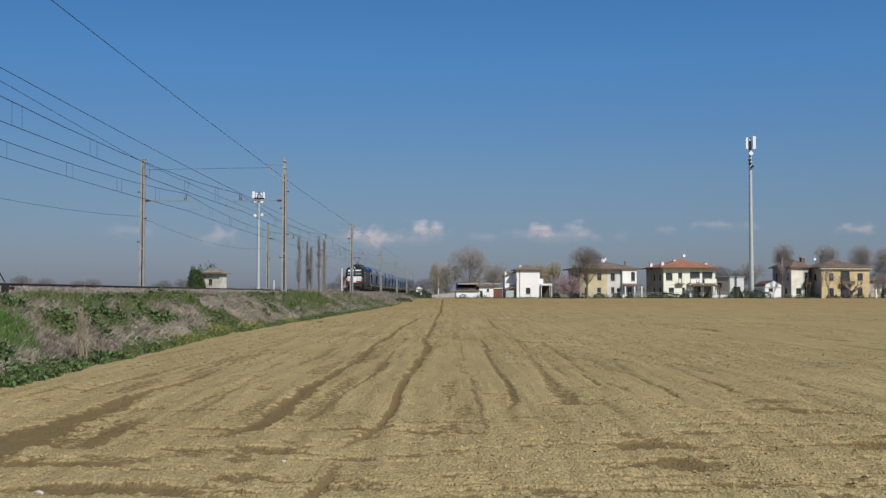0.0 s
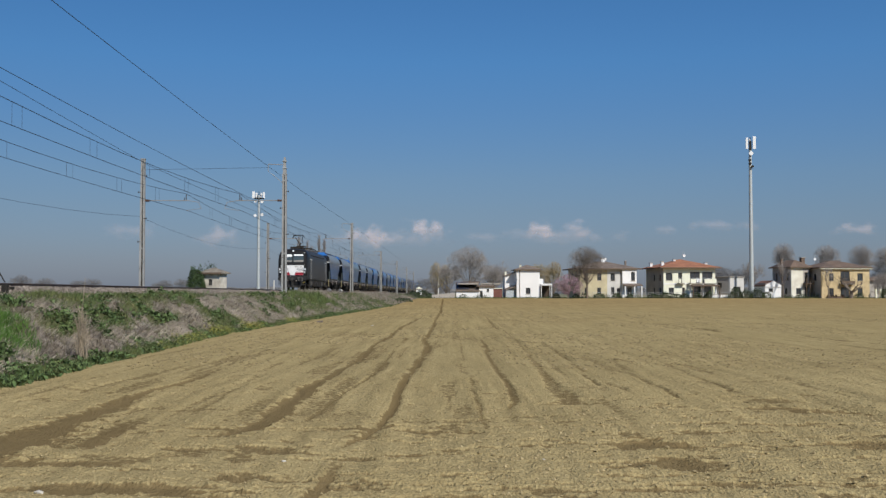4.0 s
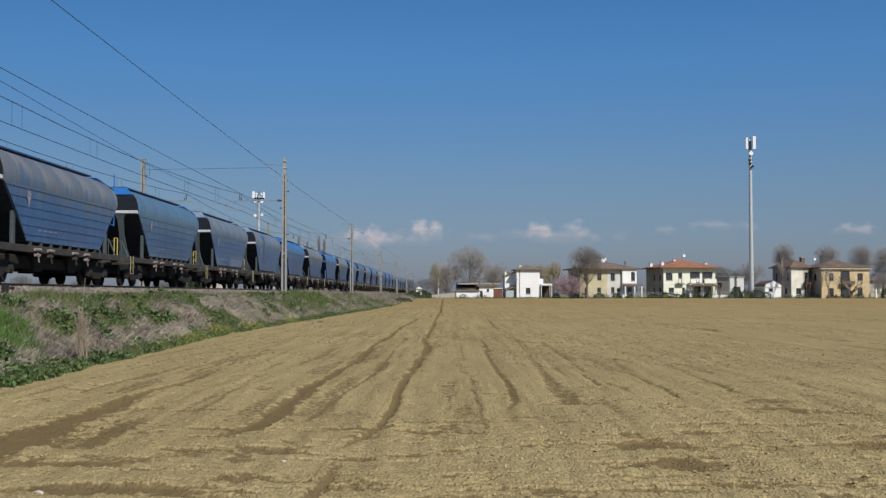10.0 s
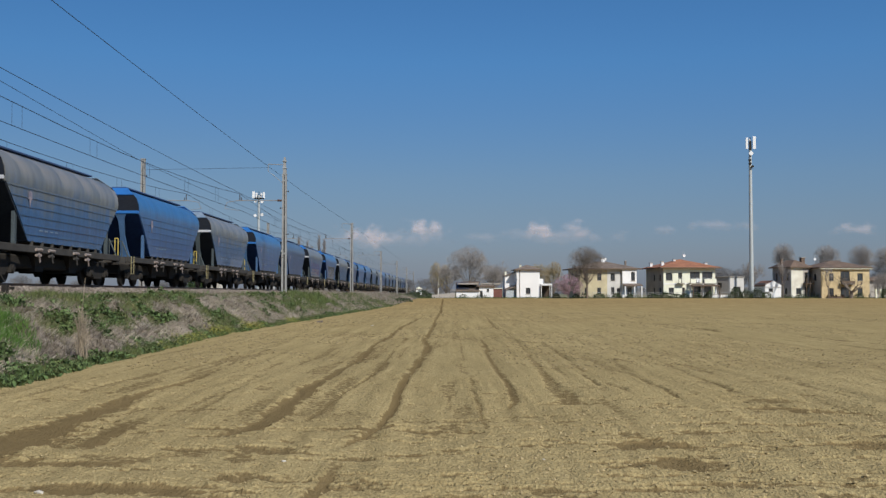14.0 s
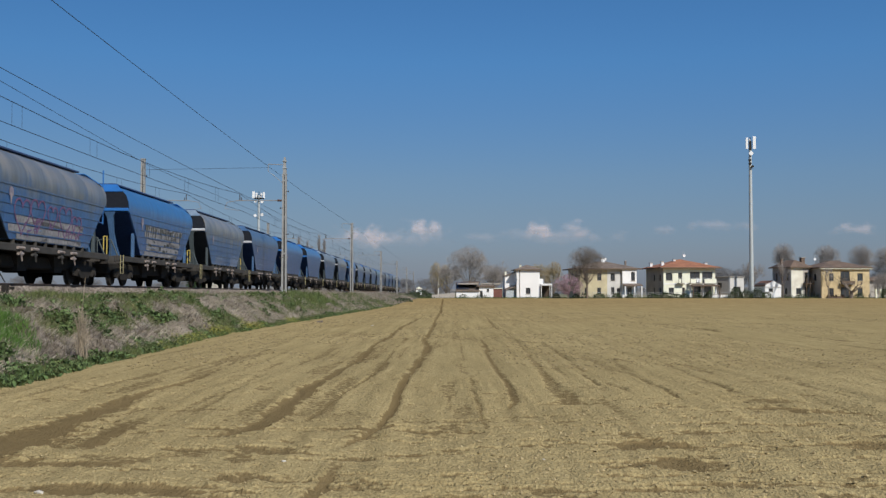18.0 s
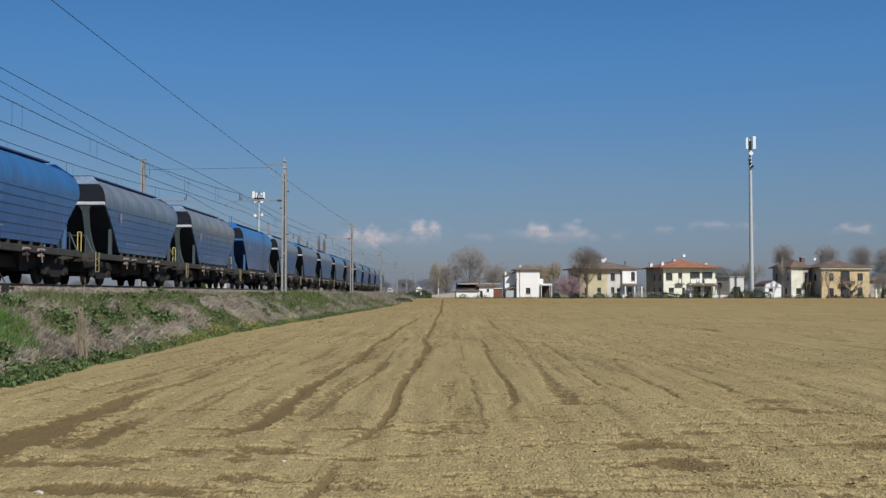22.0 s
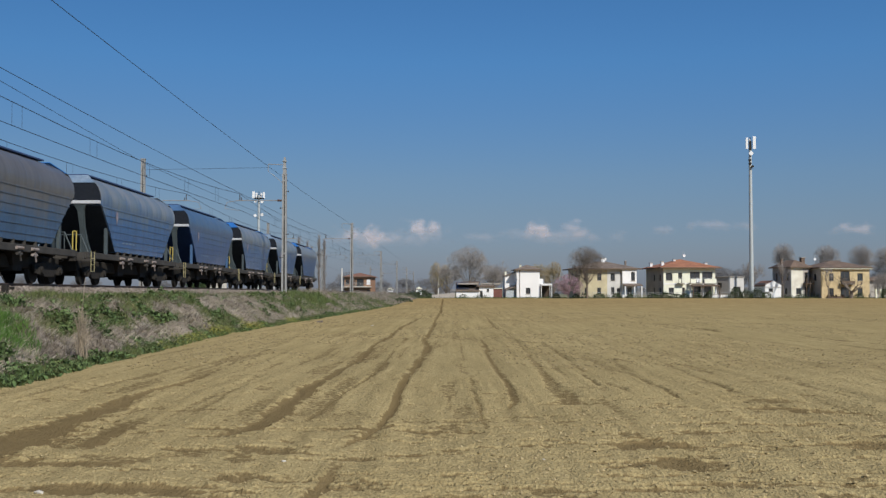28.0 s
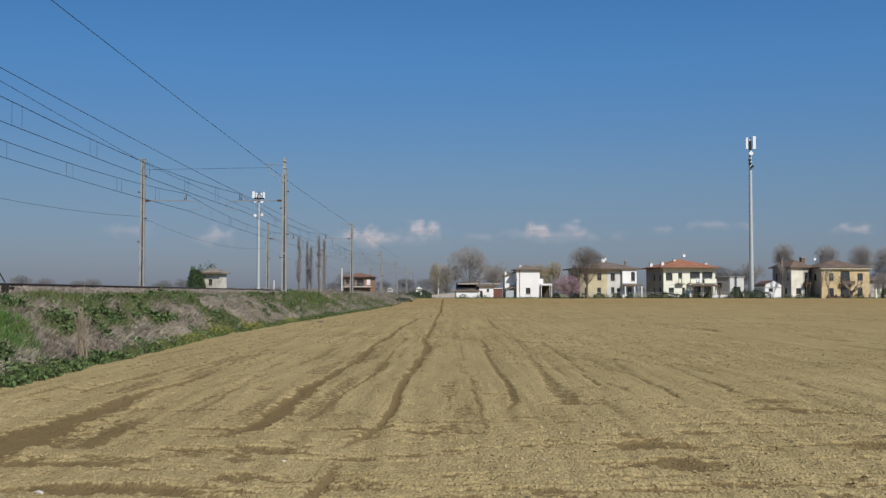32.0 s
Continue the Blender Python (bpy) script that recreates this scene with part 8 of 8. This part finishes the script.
# ivy round the hut, shrubs and hedges
def shrub(name, x, y, w, d, h, n, m, seed, label, size=0.09, base=None):
    rs = np.random.RandomState(seed)
    zb = float(gz(y)) - 0.05 if base is None else base
    t = thing(name, (x, y, zb), label, name.split("_")[-1])
    u = rs.normal(size=(n, 3))
    u /= np.linalg.norm(u, axis=1)[:, None]
    u *= rs.uniform(0.55, 1.0, n)[:, None] ** 0.5
    lump = 0.75 + 0.5 * fbm(u[:, 0] * 2 + seed, u[:, 2] * 2, 3, seed)
    px, py, pz = u[:, 0] * w / 2 * lump, u[:, 1] * d / 2 * lump, np.abs(u[:, 2]) * h * lump
    for k in range(4):
        a = k * 1.7
        part("stem", rod(B(), (0, 0, -0.05), (math.cos(a) * w * 0.25, math.sin(a) * d * 0.25, h * 0.6), 0.04, 0.015, 5), M["bark"], t)
    leaves("foliage", px, py, pz, size, m, seed + 1, "", parent=t, up=0.2)
    return t


shrub("ivy_bush", -34.95, 149.7, 2.9, 2.2, 5.3, 6200, island(M["ivy"], 0.4), 501, "dense dark ivy climbing beside the hut", 0.11, 0.3)
shrub("ivy_bush", -33.6, 152.8, 3.0, 1.2, 5.6, 1900, M["ivy"], 503, "dense dark ivy climbing behind the hut", 0.10, 0.3)
island(M["hedge"], 0.4)
for i, (x, y, w, h) in enumerate(((57.2, 217.5, 3.0, 2.3), (59.5, 217.6, 2.6, 1.9), (61.6, 217.4, 3.0, 2.1), (63.6, 218.0, 2.2, 1.5), (70.5, 218, 2.8, 0.9), (45.4, 218.3, 3.0, 1.0), (41.0, 218.5, 2.6, 1.1), (30.0, 218.2, 2.6, 1.1), (-5.5, 232, 4.5, 1.7), (-8.0, 236, 4.0, 1.5), (88.5, 219, 4.0, 2.6), (92, 220, 4, 3.2), (25.6, 218.6, 1.8, 1.0), (27.2, 218.4, 1.6, 1.3), (33.6, 218.4, 2.4, 1.2), (36.2, 218.6, 1.8, 0.9), (43.2, 218.2, 2.2, 1.5), (47.4, 218.4, 1.8, 1.2), (49.8, 218.6, 1.6, 1.4), (52.2, 218.5, 1.5, 1.7), (21.4, 217, 1.8, 1.2), (-6.4, 150, 3, 0.7))):
    shrub("garden_shrub", x, y, w, 1.6, h, int(700 * w * h / 3), M["hedge"], 510 + 2 * i, "dark evergreen shrub at the field's edge", 0.09)
rs = np.random.RandomState(600)
n = 26000
hx = rs.uniform(-6, 104, n)
hy = 219.4 + rs.normal(0, 0.35, n)
hgt = 0.25 + 0.9 * np.clip(fbm(hx * 0.35, hx * 0 + 2, 3, 601) - 0.45, 0, 1) * 2.2
blades("edge_grass", hx, hy, gz(hy) - 0.1, 0.2, 0.45, 0.03, 0.5, M["grass"], 602, "strip of rough grass along the field's far edge")
k = rs.rand(n) < np.clip(hgt - 0.35, 0, 1) * 1.2
leaves("edge_scrub", hx[k], hy[k] + 0.4, gz(hy[k]) + rs.rand(k.sum()) * hgt[k], 0.09, M["hedge"], 604, "low dark scrub and hedge plants before the houses", "hedge")
# wire fence before the houses
fe = thing("garden_fence", (0, 219.6, 0.6), "thin grey garden fence along the gardens", "fence")
for k in range(34):
    part("post", box(B(), 27 + k * 0.95 - 0.04, 27 + k * 0.95 + 0.04, -0.04, 0.04, 0, 1.25), M["concrete"], fe)
for z in (0.4, 0.8, 1.2):
    part("rail", box(B(), 27, 27 + 33 * 0.95, -0.015, 0.015, z, z + 0.03), M["galv"], fe)
# distant belt of woods on the horizon
n = 60000
bx = rs.uniform(-1300, 1300, n)
top = 5 + 9 * fbm(bx * 0.02, bx * 0, 4, 611)
bz = 0.2 + top * rs.rand(n) ** 0.8
by = 1500 + rs.normal(0, 12, n)
leaves("distant_woods", bx, by, bz, 1.1, island(mat("hazy_woods", (0.20, 0.20, 0.20), (0.25, 0.24, 0.23), 0.95, 0.01, 0.1, 0), 0.15), 612, "hazy belt of bare woods on the horizon", "woods", up=0.0)


# ---- clouds: thin sunlit banks far off ----
def cloud_material(seed, dense):
    m = bpy.data.materials.new("cloud_vapour")
    m.use_nodes = True
    n, l = m.node_tree.nodes, m.node_tree.links
    n.remove(n["Principled BSDF"])
    out = n["Material Output"]
    df = n.new("ShaderNodeBsdfDiffuse")
    df.inputs[0].default_value = (0.66, 0.55, 0.545, 1)
    tr = n.new("ShaderNodeBsdfTransparent")
    mx = n.new("ShaderNodeMixShader")
    co = n.new("ShaderNodeTexCoord")
    mp = n.new("ShaderNodeMapping")
    mp.inputs["Location"].default_value = (seed * 3.1, seed * 1.7, 0)
    mp.inputs["Scale"].default_value = (0.018, 0.01, 0.024)
    ns = n.new("ShaderNodeTexNoise")
    ns.inputs["Scale"].default_value, ns.inputs["Detail"].default_value = 1.0, 6
    l.new(co.outputs["Object"], mp.inputs[0])
    l.new(mp.outputs[0], ns.inputs[0])
    gen = n.new("ShaderNodeMapping")
    gen.inputs["Location"].default_value = (-1.5, 0, -1.4)
    gen.inputs["Scale"].default_value = (3, 0, 2.85)
    l.new(co.outputs["Generated"], gen.inputs[0])
    ln = n.new("ShaderNodeVectorMath")
    ln.operation = 'LENGTH'
    l.new(gen.outputs[0], ln.inputs[0])
    ad = n.new("ShaderNodeMath")
    ad.operation = 'MULTIPLY_ADD'
    ad.inputs[1].default_value = 2.3
    l.new(ns.outputs["Fac"], ad.inputs[0])
    iv = n.new("ShaderNodeMath")
    iv.operation = 'SUBTRACT'
    iv.inputs[0].default_value = 0.0
    l.new(ln.outputs["Value"], iv.inputs[1])
    l.new(iv.outputs[0], ad.inputs[2])
    mr = n.new("ShaderNodeMapRange")
    mr.interpolation_type = 'SMOOTHSTEP'
    mr.inputs[1].default_value, mr.inputs[2].default_value, mr.inputs[4].default_value = 0.20, 1.25, dense
    l.new(ad.outputs[0], mr.inputs[0])
    l.new(mr.outputs[0], mx.inputs[0])
    l.new(tr.outputs[0], mx.inputs[1])
    l.new(df.outputs[0], mx.inputs[2])
    l.new(mx.outputs[0], out.inputs[0])
    return m


clouds = []
for i, (cx_, cz_, w, h, dens) in enumerate(((-312, 226, 225, 105, 0.46), (-110, 246, 165, 84, 0.50), (-55, 250, 80, 62, 0.40), (360, 248, 110, 78, 0.50), (495, 250, 125, 64, 0.34), (-895, 220, 190, 84, 0.27), (1572, 246, 190, 62, 0.34), (-1220, 240, 230, 70, 0.16),
                                                (1030, 262, 230, 44, 0.16), (130, 216, 150, 44, 0.14), (845, 244, 120, 40, 0.12), (-210, 205, 640, 70, 0.16), (430, 222, 520, 70, 0.16), (1160, 262, 90, 60, 0.16))):
    bm = B()
    w, h = w * 1.75, h * 1.55
    vs = [[bm.verts.new((w * (a / 8 - 0.5), -14 * math.sin(math.pi * a / 8) * math.sin(math.pi * b / 4), h * (b / 4 - 0.5))) for a in range(9)] for b in range(5)]
    for r0, r1 in zip(vs, vs[1:]):
        for a in range(8):
            bm.faces.new((r0[a], r0[a + 1], r1[a + 1], r1[a]))
    c = link("cloud", bm, cloud_material(i + 1, dens))
    c.location = (cx_, 4200, EYE + cz_)
    c.visible_shadow = False
    tagged(c, "soft pale cloud low over the horizon", "cloud", "fair weather clouds", "structure")
    clouds.append((c, cx_, EYE + cz_))


# ---- motion ----
def travel(t):
    """Way of the train since the start: it gains speed slowly."""
    return 17.214 * t + 0.5 * 0.104 * t * t


START = 175.65


def motions():
    steps = [0.5 * k for k in range(65)]
    walk(loco, [(t, pose(TRACK, START - travel(t), RAIL)) for t in steps])
    for i, w in enumerate(wagons):
        walk(w, [(t, pose(TRACK, START + LOCO_LEN + PITCH * i - travel(t), RAIL)) for t in steps])
    for c, x, z in clouds:
        walk(c, [(0, pose(x, 4200, z)), (32, pose(x - 12, 4200, z))])
    ticks = [k / 30 for k in range(961)]
    shared = {}
    for th in [loco] + wagons:
        for w in th.children_recursive:
            if not w.name.startswith("wheelset"):
                continue
            y, r = w.location.y, w.location.z
            key = (round(y, 3), round(r, 3))
            if key in shared:
                src = shared[key].animation_data
                w.rotation_mode = "QUATERNION"
                ad = w.animation_data_create()
                ad.action = src.action
                ad.action_slot = src.action_slot
            else:
                shared[key] = w
                walk(w, [(t, pose(0, y, r) @ Matrix.Rotation(travel(t) / r, 4, 'X')) for t in ticks])


motions()
